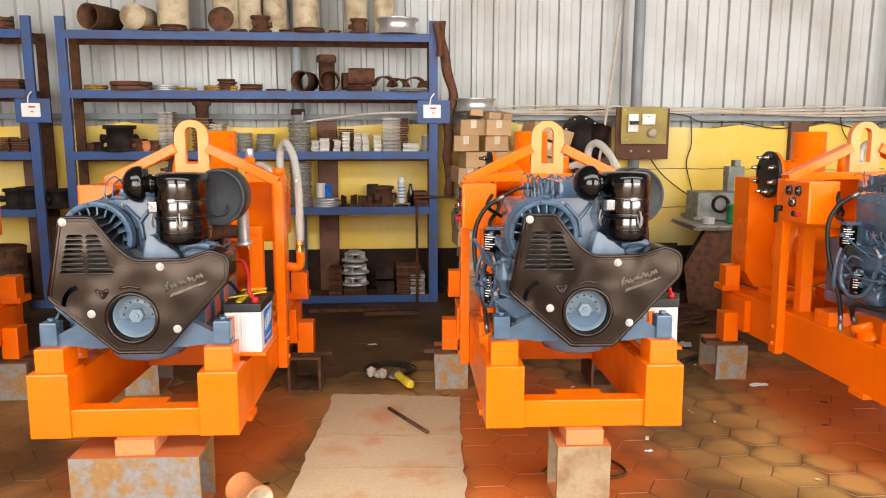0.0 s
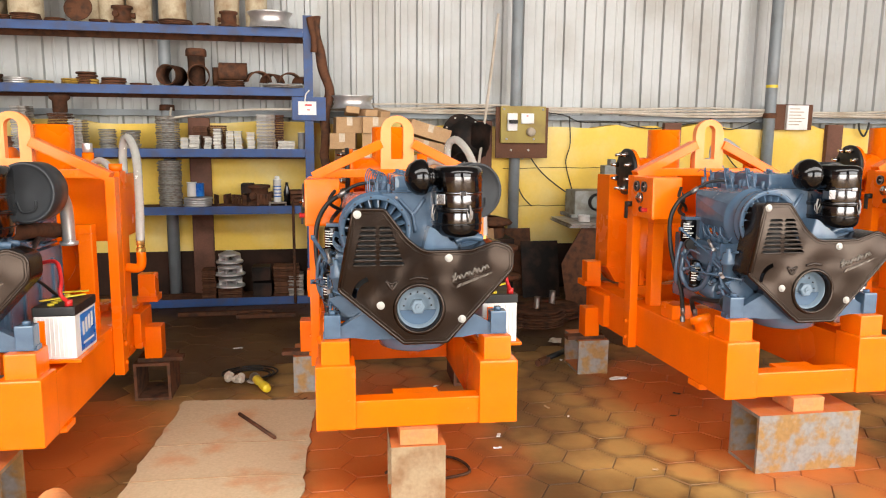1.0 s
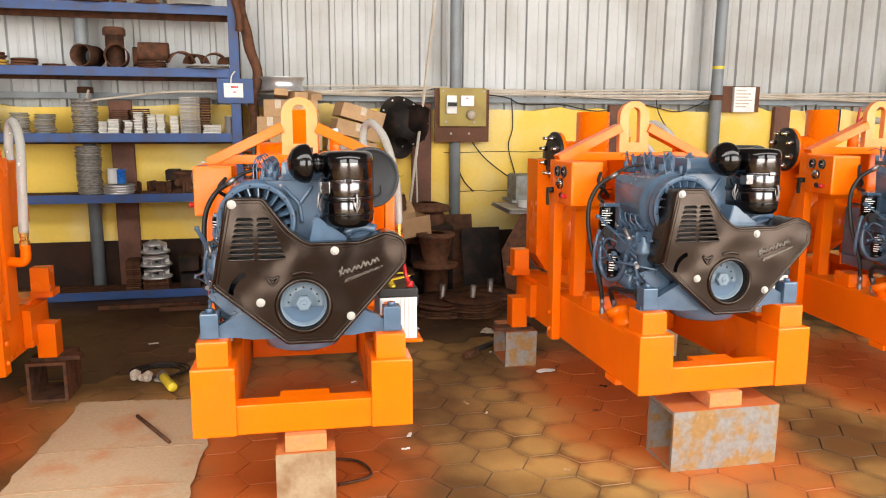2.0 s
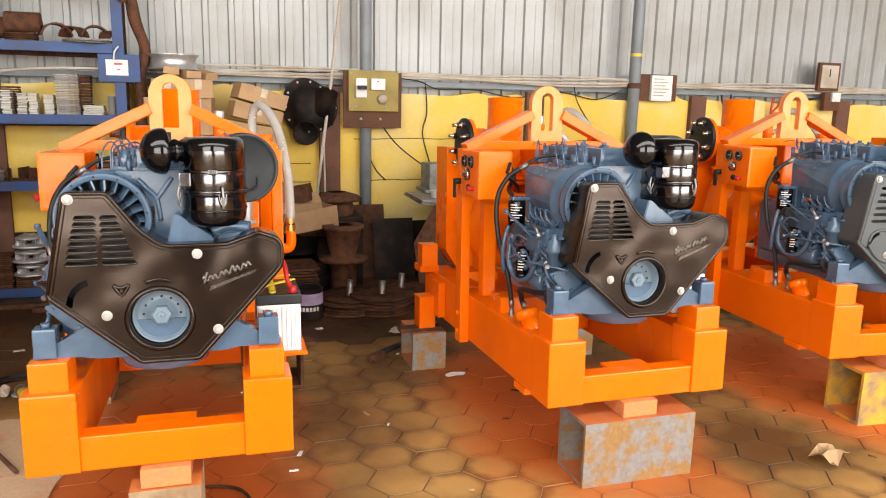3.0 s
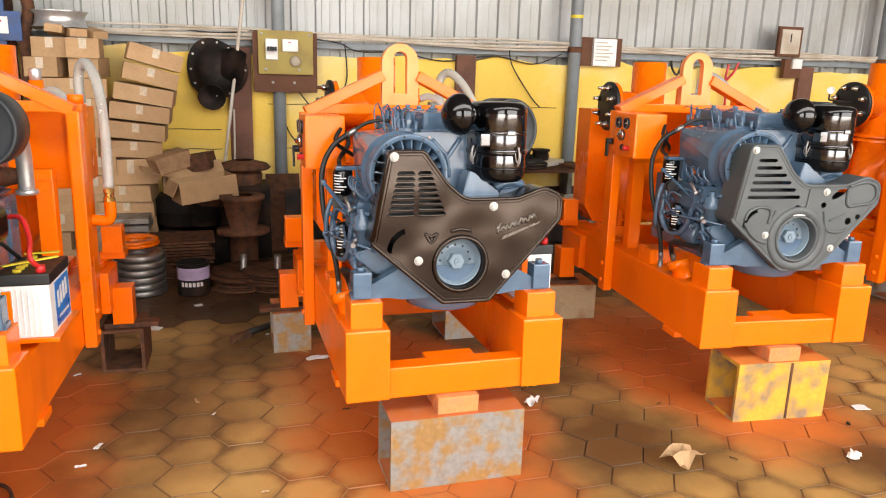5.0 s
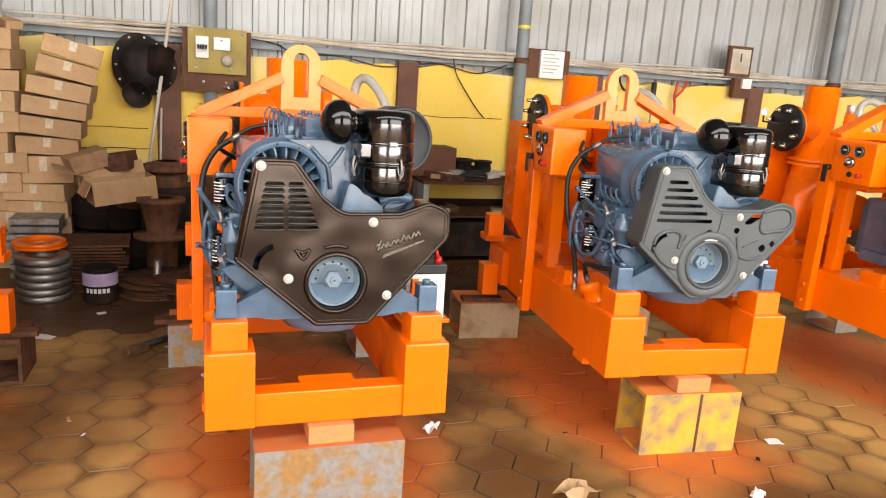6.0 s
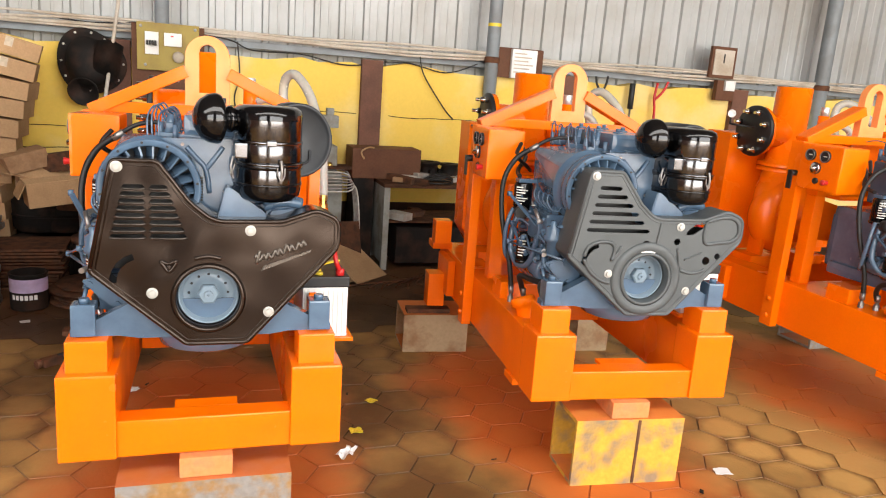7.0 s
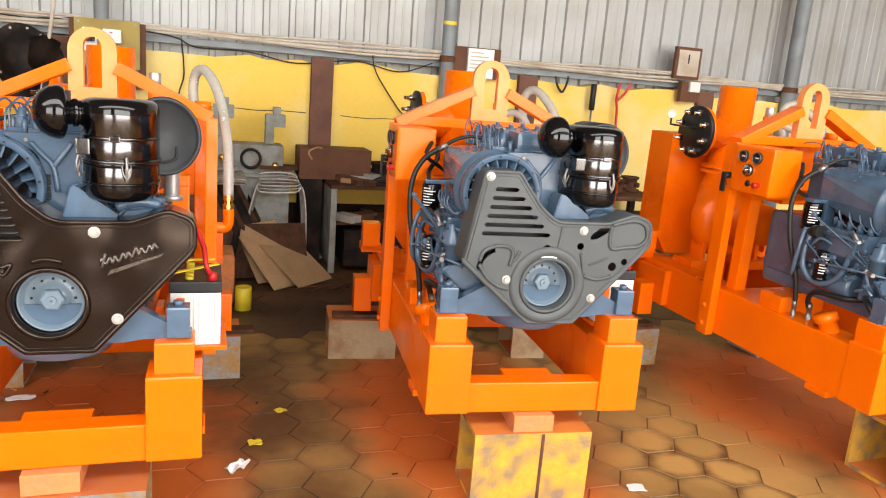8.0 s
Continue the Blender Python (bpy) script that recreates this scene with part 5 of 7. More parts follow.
hose(bm, [(7.3, 7.49, 1.55), (7.39, 7.49, 1.64), (7.44, 7.49, 1.74)], 0.012, 8)
thing("pliers", "red handled long pliers hung on the wall", "tool", bm, RED)
bm = B()
hose(bm, [(6.62, 7.49, 1.74), (6.64, 7.49, 1.66), (6.70, 7.49, 1.60), (6.74, 7.49, 1.68), (6.75, 7.49, 1.75)], 0.011, 8)
thing("hook", "black bent hook on the wall", "hook", bm, RUBBER)
# tall pale stick leaning on the wall
thing("pale_stick", "long pale stick leaning against the wall", "stick", hose(B(), [(2.10, 7.18, 0.0), (2.22, 7.31, 0.8), (2.36, 7.38, 1.75), (2.50, 7.49, 2.75)], 0.014, 8, 4), CABLE)
thing("thin_stick", "thin pale stick leaning against the wall", "stick", hose(B(), [(2.27, 7.32, 0.0), (2.29, 7.3, 0.5), (2.31, 7.49, 1.2)], 0.009, 8, 4), CABLE)

# black pressed bell housing hung on the wall
def bell_housing(m):
    e = thing("bell_housing", "black pressed steel bell housing hung on the wall", "engine part", m=m)
    seg = 40

    def edge(a):
        return 1.0 + 0.07 * math.cos(2 * a + 0.5) + 0.05 * math.cos(3 * a - 0.4)

    bm = B()
    rings = []
    for f, y in ((1.0, 0.0), (1.0, -0.014), (0.97, -0.018), (0.80, -0.022), (0.74, -0.05), (0.62, -0.105), (0.40, -0.135), (0.2, -0.142)):
        rings.append([bm.verts.new((0.235 * f * edge(a) * math.cos(a) + 0.035 * (1 - f), y, 0.26 * f * edge(a) * math.sin(a) - 0.03 * (1 - f))) for a in (2 * math.pi * k / seg for k in range(seg))])
    for p, q in zip(rings, rings[1:]):
        for k in range(seg):
            fc = bm.faces.new((p[k], p[(k + 1) % seg], q[(k + 1) % seg], q[k]))
            fc.smooth = True
    bm.faces.new(rings[-1]), bm.faces.new(rings[0])
    part("shell", bm, BLACK_PLATE, e)
    # folded side wing and the lip below
    bm = B()
    wing = [[bm.verts.new((0.02 + 0.20 * u, -0.09 - 0.10 * math.sin(math.pi * (0.15 + 0.8 * u)) * math.sin(math.pi * (0.1 + 0.85 * w)), 0.17 - 0.30 * w + 0.03 * math.sin(3 * u))) for u in (i / 10 for i in range(11))] for w in (j / 10 for j in range(11))]
    for i in range(10):
        for j in range(10):
            fc = bm.faces.new((wing[i][j], wing[i][j + 1], wing[i + 1][j + 1], wing[i + 1][j]))
            fc.smooth = True
    bmesh.ops.solidify(bm, geom=bm.faces[:], thickness=0.006)
    part("wing", bm, BLACK_PLATE, e)
    bm = B()
    lathe(bm, [(0.05, 0), (0.11, 0.03), (0.135, 0.10), (0.125, 0.10), (0.10, 0.035), (0.045, 0.01)], Matrix.Translation((0.0, -0.04, -0.20)) @ pose(0, 0, 0, 112, 14) @ Matrix.Scale(0.85, 4), 24)
    part("lower_lip", bm, BLACK_PLATE, e)
    for k in range(12):
        a = 2 * math.pi * (k + 0.3) / 12
        bm = B()
        lathe(bm, [(0.010, 0), (0.010, 0.002), (0, 0.002)], Matrix.Translation((0.21 * edge(a) * math.cos(a) + 0.004, -0.0195, 0.233 * edge(a) * math.sin(a))) @ pose(0, 0, 0, 90), 8)
        part("bolt_hole", bm, PALE_PLATE, e)
    return e


bell_housing(Matrix.Translation((2.18, 7.49, 1.53)) @ pose(0, 0, 0, 0, 10, 0))


# ---- shelves ----
def rack(x0, x1, label):
    e = thing("shelf_rack", label, "shelf", group="blue steel racks")
    for x in (x0, x1):
        for y in (7.165, 7.43):
            bm = B()
            box(bm, x - 0.04, x + 0.04, y - 0.02, y + 0.02, 0, 2.62 if y < 7.3 else 2.5, 0.003)
            part("upright", bm, BLUE if y < 7.3 else RUST, e)
    for z in (2.5, 1.985, 1.44, 0.924, 0.075):
        bm = B()
        box(bm, x0 + 0.04, x1 - 0.04, 7.15, 7.43, z - 0.008, z, 0.002)
        sh = part("shelf_board", bm, RUST, e, "rusty steel shelf board")
        bm = B()
        box(bm, x0 + 0.041, x1 - 0.041, 7.14, 7.15, z - 0.07, z + 0.004, 0.002)
        part("front_lip", bm, BLUE, sh, "blue painted angle lip")
        part("back_rail", box(B(), x0 + 0.041, x1 - 0.041, 7.418, 7.428, z - 0.095, z - 0.009, 0.002), RUST, sh)
        for k in range(4):
            bm = B()
            x = x0 + (x1 - x0) * (k + 0.5) / 4
            box(bm, x - 0.012, x + 0.012, 7.152, 7.42, z - 0.045, z - 0.009, 0.002)
            part("rib", bm, RUST, sh)
    return e


rack(-2.62, 0.66, "blue painted steel rack filled with rusty parts")
rack(-6.0, -2.91, "blue painted steel rack filled with rusty parts")
for x in (0.655, -2.90):
    e = thing("rack_sign", "blue plate with a small white tag on a rack", "sign", box(B(), x - 0.145, x + 0.155, 7.125, 7.139, 1.70, 1.91, 0.004), BLUE, group="rack signs")
    tg = part("tag", box(B(), x - 0.09, x + 0.07, 7.121, 7.1255, 1.75, 1.87, 0.001), WHITE, e, "white paper tag")
    bm = B()
    box(bm, x - 0.03, x + 0.03, 7.1195, 7.1212, 1.83, 1.845)
    box(bm, x - 0.012, x + 0.012, 7.1195, 7.1212, 1.79, 1.80)
    part("tag_mark", bm, RED, tg)
    part("wire", hose(B(), [(x - 0.03, 7.12, 1.87), (x - 0.02, 7.118, 1.93), (x + 0.01, 7.12, 1.97)], 0.006, 6), WHITE, e)
for i, pts in enumerate(([(0.73, 7.20, 2.62), (0.76, 7.20, 2.3), (0.84, 7.22, 2.0), (0.80, 7.24, 1.6), (0.82, 7.25, 1.0)], [(0.68, 7.12, 2.60), (0.72, 7.11, 2.45), (0.70, 7.12, 2.3)])):
    bm = hose(B(), pts, 0.045 if i == 0 else 0.03, 8)
    for v in bm.verts:
        v.co.x += 0.012 * math.sin(v.co.z * 17)
    thing("rag_strip", "long brown canvas strip hanging beside the rack", "rag", bm, RUST)
bm = B()
hose(bm, [(-0.55, 7.30, 1.80), (-0.54, 7.22, 1.72), (-0.40, 7.2, 1.73), (0.1, 7.2, 1.79), (0.6, 7.2, 1.80)], 0.010, 6)
thing("bent_rod", "bent pale rod under a shelf", "rod", bm, CABLE)


def sx(p):
    """Place along the rack from a ruler that starts at the left rack's edge."""
    return 0.674 + (p - 781) * 0.00508


def stack(p0, p1, z, h, mat, n, label, y=7.27, d=0.2, cat="plate stack", jitter=0.012):
    """A pile of flat plates."""
    x0, x1 = sx(p0), sx(p1)
    rng = random.Random(int(p0 * 13 + z * 7))
    e = thing("plate_stack", label, cat, m=Matrix.Translation(((x0 + x1) / 2, y, z)), group="stacks on the shelves")
    bm = B()
    t = h / n
    box(bm, -(x1 - x0) / 2, (x1 - x0) / 2, -d / 2, d / 2, 0.001, t * 0.84, min(0.003, t * 0.15))
    me = mesh_of("plate", bm, mat)
    for i in range(n):
        o = new("plate", me)
        o.parent = e
        o.matrix_basis = pose(rng.uniform(-jitter, jitter) * 0.5, rng.uniform(-jitter, jitter), t * i, 0, 0, rng.uniform(-2, 2))
    return e


def ring_pile(p0, p1, z, h, mat, n, label, y=7.27, bore=0.5, cat="ring stack", world=None):
    r = (sx(p1) - sx(p0)) / 2
    rng = random.Random(int(p0 * 11 + z * 5))
    at = world or ((sx(p0) + sx(p1)) / 2, y, z)
    e = thing("ring_stack", label, cat, m=Matrix.Translation(at), group="ring stacks")
    t = h / n
    bm = B()
    lathe(bm, [(r * bore, 0.001), (r - 0.004, 0.001), (r, t * 0.2), (r, t * 0.7), (r - 0.004, t * 0.86), (r * bore, t * 0.86), (r * bore, 0.001)], None, 24)
    me = mesh_of("ring", bm, mat)
    for i in range(n):
        o = new("ring", me)
        o.parent = e
        o.matrix_basis = pose(rng.uniform(-0.008, 0.008), rng.uniform(-0.008, 0.008), t * i, rng.uniform(-0.8, 0.8), 0, rng.uniform(0, 90))
    return e


def pipe_piece(p, q, r, mat, label, wall=0.008):
    bm = B()
    pipe(bm, p, q, r, wall)
    return thing("pipe_piece", label, "pipe", bm, mat, group="pipe pieces on the shelves")


def elbow(at, rz, r, bend, mat, label):
    bm = B()
    n, seg = 8, 20
    for rr, flip in ((r, 1), (r - 0.008, -1)):
        rings = []
        for i in range(n + 1):
            a = radians(90 * i / n)
            c = Vector((bend * math.cos(a) - bend, 0, bend * math.sin(a)))
            u = Vector((math.cos(a), 0, math.sin(a)))
            rings.append([bm.verts.new(c + rr * (math.cos(2 * math.pi * k / seg) * u + math.sin(2 * math.pi * k / seg) * Vector((0, 1, 0)))) for k in range(seg)])
        for s, w in zip(rings, rings[1:]):
            for k in range(seg):
                f = bm.faces.new((s[k], s[(k + 1) % seg], w[(k + 1) % seg], w[k]))
                f.smooth = True
    return thing("pipe_elbow", label, "pipe elbow", bm, mat, Matrix.Translation(at) @ pose(0, 0, 0, *rz), group="pipe pieces on the shelves")


def wheel_rim(at, r, h, label):
    bm = B()
    lathe(bm, [(r * 0.55, 0.4 * h), (r * 0.78, 0.35 * h), (r * 0.84, 0.1 * h), (r * 0.97, 0.06 * h), (r, 0), (r, 0.03 * h), (r * 0.9, 0.16 * h), (r * 0.84, 0.45 * h), (r * 0.86, 0.75 * h), (r * 0.95, 0.9 * h), (r, h), (r * 0.97, h), (r * 0.82, 0.8 * h), (r * 0.55, 0.42 * h)], None, 36)
    return thing("wheel_rim", label, "wheel rim", bm, ALU, Matrix.Translation(at))


def casting(at, s, seed, label, mat=None):
    """A lumpy cast part: a turned body with a flange, lugs and a bore."""
    rng = random.Random(seed)
    bm = B()
    lathe(bm, [(0.25 * s, 0), (0.5 * s, 0), (0.5 * s, 0.10 * s), (0.36 * s, 0.14 * s), (rng.uniform(0.3, 0.42) * s, 0.4 * s), (0.36 * s, 0.6 * s), (0.44 * s, 0.62 * s), (0.44 * s, 0.72 * s), (0.22 * s, 0.72 * s), (0.2 * s, 0.2 * s)], None, 20)
    e = thing("casting", label, "machine part", bm, mat or RUST, Matrix.Translation(at) @ pose(0, 0, 0, 0, 0, rng.uniform(0, 180)), group="castings on the shelves")
    for k in range(rng.choice((2, 3))):
        a = 2 * math.pi * k / 3 + 0.5
        bm = B()
        rod(bm, (0.3 * s * math.cos(a), 0.3 * s * math.sin(a), 0.35 * s), (0.52 * s * math.cos(a), 0.52 * s * math.sin(a), 0.35 * s), 0.1 * s, 0.13 * s, 12)
        part("lug", bm, mat or RUST, e)
    return e


def tin(at, r, h, mat, label, top=None):
    bm = B()
    lathe(bm, [(0, 0.001), (r - 0.002, 0.001), (r, 0.004), (r, h * 0.95), (r + 0.003, h * 0.96), (r + 0.003, h), (r - 0.004, h), (r - 0.008, h * 0.97), (0, h * 0.97)], None, 24)
    return thing("tin_can", label, "can", bm, mat, Matrix.Translation(at), group="tins and cans")


# top shelf
Z = 2.502
for p, w, dy in ((317, 54, 0.0), (408, 46, 0.03), (450, 42, 0.05), (495, 42, 0.03), (550, 46, 0), (640, 42, 0.02), (690, 38, 0.06)):
    r = w * 0.00508 / 2
    pipe_piece((sx(p), 7.30 + dy, Z), (sx(p), 7.30 + dy, Z + 0.62), r, CREAM, "upright cream coated pipe offcut on a shelf")
pipe_piece((sx(184), 7.10, Z + 0.115), (sx(206), 7.42, Z + 0.115), 0.11, RUST, "short rusty pipe lying on a shelf")
pipe_piece((sx(257), 7.14, Z + 0.12), (sx(264), 7.42, Z + 0.12), 0.115, CREAM, "short cream pipe lying on a shelf")
bm = B()
lathe(bm, [(0, 0), (0.11, 0), (0.11, 0.01), (0, 0.012)], aim((sx(257), 7.138, Z + 0.12), (sx(252), 6, Z + 0.12)), 24)
thing("pipe_end_disc", "pale disc closing a pipe end", "disc", bm, CREAM)
bm = B()
lathe(bm, [(0, 0), (0.11, 0), (0.115, 0.006), (0.11, 0.014), (0, 0.016)], aim((sx(405), 7.17, Z + 0.112), (sx(398), 6, Z + 0.5)), 24)
thing("round_cover", "rusty round cover leaning on pipes", "disc", bm, RUST)
casting((sx(472), 7.20, Z), 0.2, 3, "rusty cast housing on the top shelf")
casting((sx(645), 7.19, Z), 0.18, 5, "rusty cast valve body on the top shelf")
for p0, p1, n in ((265, 300, 3), (300, 345, 4), (505, 530, 2), (530, 585, 3), (350, 382, 2), (420, 450, 2), (590, 612, 2)):
    ring_pile(p0, p1, Z, 0.014 * n, RUST, n, "flat rusty rings on the top shelf", y=7.20)
wheel_rim((sx(714), 7.24, Z), 0.20, 0.14, "silver steel wheel rim on the top shelf")
# second shelf
Z = 1.987
for p0, p1, h, n, mt, lb in ((160, 200, 0.05, 3, OCHRE, "dull yellow painted rings on a shelf"), (205, 275, 0.085, 2, RUST, "large rusty ring on a shelf"), (278, 322, 0.055, 3, ALU, "bright metal rings on a shelf"), (318, 356, 0.03, 2, OCHRE, "dull yellow painted rings on a shelf"),
                              (368, 402, 0.05, 3, OCHRE, "dull yellow painted rings on a shelf"), (392, 424, 0.11, 5, RUST, "pile of rusty flanges on a shelf"), (402, 428, 0.05, 2, OCHRE, "dull yellow flange on a shelf"), (430, 470, 0.065, 3, RUST, "pile of rusty flanges on a shelf"), (476, 512, 0.022, 2, RUST, "thin rusty rings on a shelf"),
                              (622, 668, 0.06, 4, RUST, "pile of rusty flanges on a shelf"), (700, 770, 0.03, 2, PLATE, "flat grey rings on a shelf")):
    ring_pile(p0, p1, Z, h, mt, n, lb, y=7.24)
pipe_piece((sx(540), 7.12, Z + 0.092), (sx(552), 7.36, Z + 0.092), 0.09, RUST, "short rusty pipe lying open to the front")
elbow((sx(612), 7.33, Z + 0.10), (90, 0, 100), 0.08, 0.12, RUST, "rusty pipe elbow lying on a shelf")
pipe_piece((sx(592), 7.16, Z + 0.097), (sx(586), 7.40, Z + 0.097), 0.095, RUST, "rusty pipe ring facing forward on a shelf")
pipe_piece((sx(584), 7.36, Z), (sx(584), 7.36, Z + 0.27), 0.075, RUST, "upright rusty pipe on a shelf")
bm = B()
lathe(bm, [(0.075, 0), (0.092, 0.004), (0.092, 0.05), (0.08, 0.07), (0.06, 0.07)], Matrix.Translation((sx(584), 7.36, Z + 0.27)), 20)
thing("pipe_collar", "rusty collar on an upright pipe", "pipe", bm, RUST)
pipe_piece((sx(625), 7.24, Z + 0.14), (sx(672), 7.24, Z + 0.14), 0.075, RUST, "rusty pipe offcut lying on flanges")
for p, rz, s in ((690, 20, 0.09), (715, -30, 0.075), (745, 10, 0.085), (768, 50, 0.06)):
    bm = B()
    prism(bm, arc(0, 0, s * 1.3, 10, 170, 12) + arc(0, 0, s * 1.15, 170, 10, 12), -0.06, 0.06)
    thing("curved_plate", "curved rusty plate offcut on a shelf", "plate", bm, RUST, Matrix.Translation((sx(p), 7.26, Z + 0.031)) @ pose(0, 0, 0, 0, 0, rz))
# third shelf
Z = 1.442
casting((sx(214), 7.26, Z), 0.33, 7, "black cast pump body on a shelf", BLACK_PLATE)
for p0, p1, h, n, mt in ((287, 312, 0.36, 26, PLATE), (345, 375, 0.30, 22, RUST), (376, 398, 0.25, 18, PLATE), (5, 28, 0.13, 8, RUST), (32, 62, 0.12, 8, RUST)):
    stack(p0, p1, Z, h, mt, n, "tall pile of cut steel plates on a shelf")
for p0, p1, h, n in ((420, 448, 0.17, 12), (455, 487, 0.16, 12), (513, 553, 0.29, 18)):
    ring_pile(p0, p1, Z, h, PLATE, n, "pile of grey steel rings on a shelf", y=7.27)
for p0, p1, h, n, mt in ((556, 569, 0.10, 9, PALE_PLATE), (571, 588, 0.12, 10, PALE_PLATE), (596, 608, 0.11, 9, PALE_PLATE), (575, 600, 0.20, 12, RUST), (612, 625, 0.18, 14, PALE_PLATE), (604, 632, 0.21, 12, RUST), (633, 646, 0.16, 13, PALE_PLATE), (648, 660, 0.16, 13, PALE_PLATE),
                          (669, 682, 0.15, 12, PALE_PLATE), (686, 718, 0.31, 24, PLATE), (717, 732, 0.31, 14, RUST), (723, 752, 0.075, 6, PALE_PLATE)):
    rust = mt is RUST
    stack(p0, p1, Z, h, mt, n, "pile of rusty cut plates on a shelf" if rust else "neat pile of small bright cut plates on a shelf", y=7.34 if rust else 7.24, d=0.12)
tin((sx(764), 7.22, Z), 0.032, 0.15, ALU, "small silver can on a shelf")
for p, sz, seed, mt, lb in ((250, 0.16, 61, RUST, "rusty cast fitting on a shelf"), (262, 0.13, 62, PACKING, "red-brown cast fitting on a shelf"), (278, 0.14, 63, RUST, "rusty cast fitting on a shelf"), (166, 0.11, 64, RUST, "small rusty fitting on a shelf"), (178, 0.12, 65, BLACK_PLATE, "dark cast fitting on a shelf")):
    casting((sx(p), 7.22, Z), sz, seed, lb, mt)
bm = B()
lathe(bm, [(0.055, 0), (0.06, 0.01), (0.06, 0.10), (0.085, 0.12), (0.085, 0.15), (0.05, 0.16)], Matrix.Translation((sx(360), 7.27, Z + 0.305)), 24)
thing("cast_cup", "rusty cast cup standing on piled plates", "machine part", bm, RUST)
# fourth shelf
Z = 0.926
ring_pile(513, 553, Z, 0.41, PLATE, 26, "tall pile of grey steel rings on a shelf")
ring_pile(555, 604, Z, 0.08, ALU, 4, "bright turned rings on a shelf", y=7.24)
tin((sx(570), 7.24, Z + 0.085), 0.042, 0.13, WHITE, "white paint tin with green band on rings")
tin((sx(583), 7.25, Z + 0.085), 0.04, 0.12, BLUE_LABEL, "blue paint tin on bright rings")
bm = B()
for i in range(5):
    prism(bm, [(-0.06, 0), (0.06, 0), (0.06, 0.01), (-0.05, 0.01), (-0.05, 0.10), (-0.06, 0.10)], -0.07 + 0.03 * i, -0.045 + 0.03 * i)
ang = mesh_of("angle_bracket", bm, RUST)
for p, z, rx, rz in ((622, 0.01, 0, 20), (640, 0.012, 0, -20), (656, 0.012, 0, 70), (668, 0.012, 0, 10), (690, 0.012, 0, 120)):
    o = new("angle_bracket", ang)
    o.matrix_basis = Matrix.Translation((sx(p), 7.26, Z + z - 0.01)) @ pose(0, 0, 0, rx, 0, rz)
    tagged(o, "rusty angle iron bracket on a shelf", "bracket", "angle brackets")
casting((sx(684), 7.33, Z), 0.25, 11, "rusty domed casting on a shelf")
stack(655, 676, Z, 0.21, BLACK_PLATE, 2, "dark upright plates on a shelf", y=7.36)
e = tin((sx(719), 7.22, Z + 0.03), 0.035, 0.21, WHITE, "white spray can with printed bars")
bm = B()
for k in range(4):
    lathe(bm, [(0.0355, 0.05 + 0.03 * k), (0.0355, 0.06 + 0.03 * k)], None, 24)
part("printed_band", bm, BLUE_LABEL, e)
bm = B()
lathe(bm, [(0.022, 0.21), (0.022, 0.235), (0.018, 0.24), (0, 0.24)], None, 16)
part("cap", bm, WHITE, e)
bm = B()
prism(bm, [(-0.08, 0), (-0.065, 0), (-0.065, 0.022), (0.065, 0.022), (0.065, 0), (0.08, 0), (0.08, 0.032), (-0.08, 0.032)], 7.16, 7.30, m=Matrix.Translation((sx(719), 0, Z)))
thing("channel_piece", "short steel channel under a spray can", "channel", bm, PLATE)
bm = B()
lathe(bm, [(0, 0), (0.03, 0), (0.032, 0.12), (0.014, 0.18), (0.014, 0.21), (0, 0.21)], Matrix.Translation((sx(736), 7.24, Z)), 16)
thing("dark_bottle", "dark brown bottle on a shelf", "bottle", bm, GLOSS_BLACK)
stack(742, 768, Z, 0.14, RUST, 4, "rusty blocks on a shelf")
for p, s in ((25, 0.25), (50, 0.27), (100, 0.24)):
    casting((sx(p), 7.26, Z), s, p, "dark cast hub with upright studs on a shelf", BLACK_PLATE)
# bottom shelf and floor by the rack
Z = 0.077
stack(582, 606, Z, 0.26, RUST, 16, "pile of rusty plates on the bottom shelf")
stack(610, 652, Z, 0.09, RUST, 6, "low pile of rusty plates on the bottom shelf")
for i, (z, r) in enumerate(((0.10, 0.135), (0.21, 0.14), (0.325, 0.125))):
    bm = B()
    lathe(bm, [(0.03, 0), (r, 0), (r, 0.012), (r * 0.9, 0.02), (0.05, 0.03)], None, 28)
    lathe(bm, [(0.05, 0.06), (r * 0.8, 0.065), (r * 0.8, 0.078), (0.05, 0.1), (0.03, 0.11)], None, 28)
    e = thing("impeller", "bright cast pump impeller in a pile", "impeller", bm, ALU, Matrix.Translation((sx(630), 7.25, Z + z - 0.005)), group="impellers")
    for k in range(7):
        a = 2 * math.pi * k / 7
        bm = B()
        box(bm, 0.04, r * 0.8, -0.004, 0.004, 0.015, 0.066, 0, Matrix.Rotation(a, 4, "Z"))
        part("vane", bm, ALU, e)
for p0, p1, h, n, mt in ((671, 704, 0.30, 2, BLACK_PLATE), (709, 755, 0.28, 12, RUST), (735, 762, 0.2, 8, PLATE)):
    stack(p0, p1, Z, h, mt, n, "pile of rusty plates on the bottom shelf")
for x, y, r in ((-3.25, 7.0, 0.24), (-3.75, 7.05, 0.24)):
    for k in range(2):
        bm = B()
        lathe(bm, [(0, 0), (r - 0.01, 0), (r, 0.012), (r - 0.01, 0.04), (r - 0.012, 0.13), (r, 0.14), (r - 0.012, 0.15), (r - 0.01, 0.27), (r, 0.29), (r - 0.01, 0.3), (0, 0.29)], None, 28)
        thing("steel_drum", "dark rusty short steel drum", "drum", bm, RUST, Matrix.Translation((x, y, 0.305 * k)), group="drums under the rack")
bm = B()
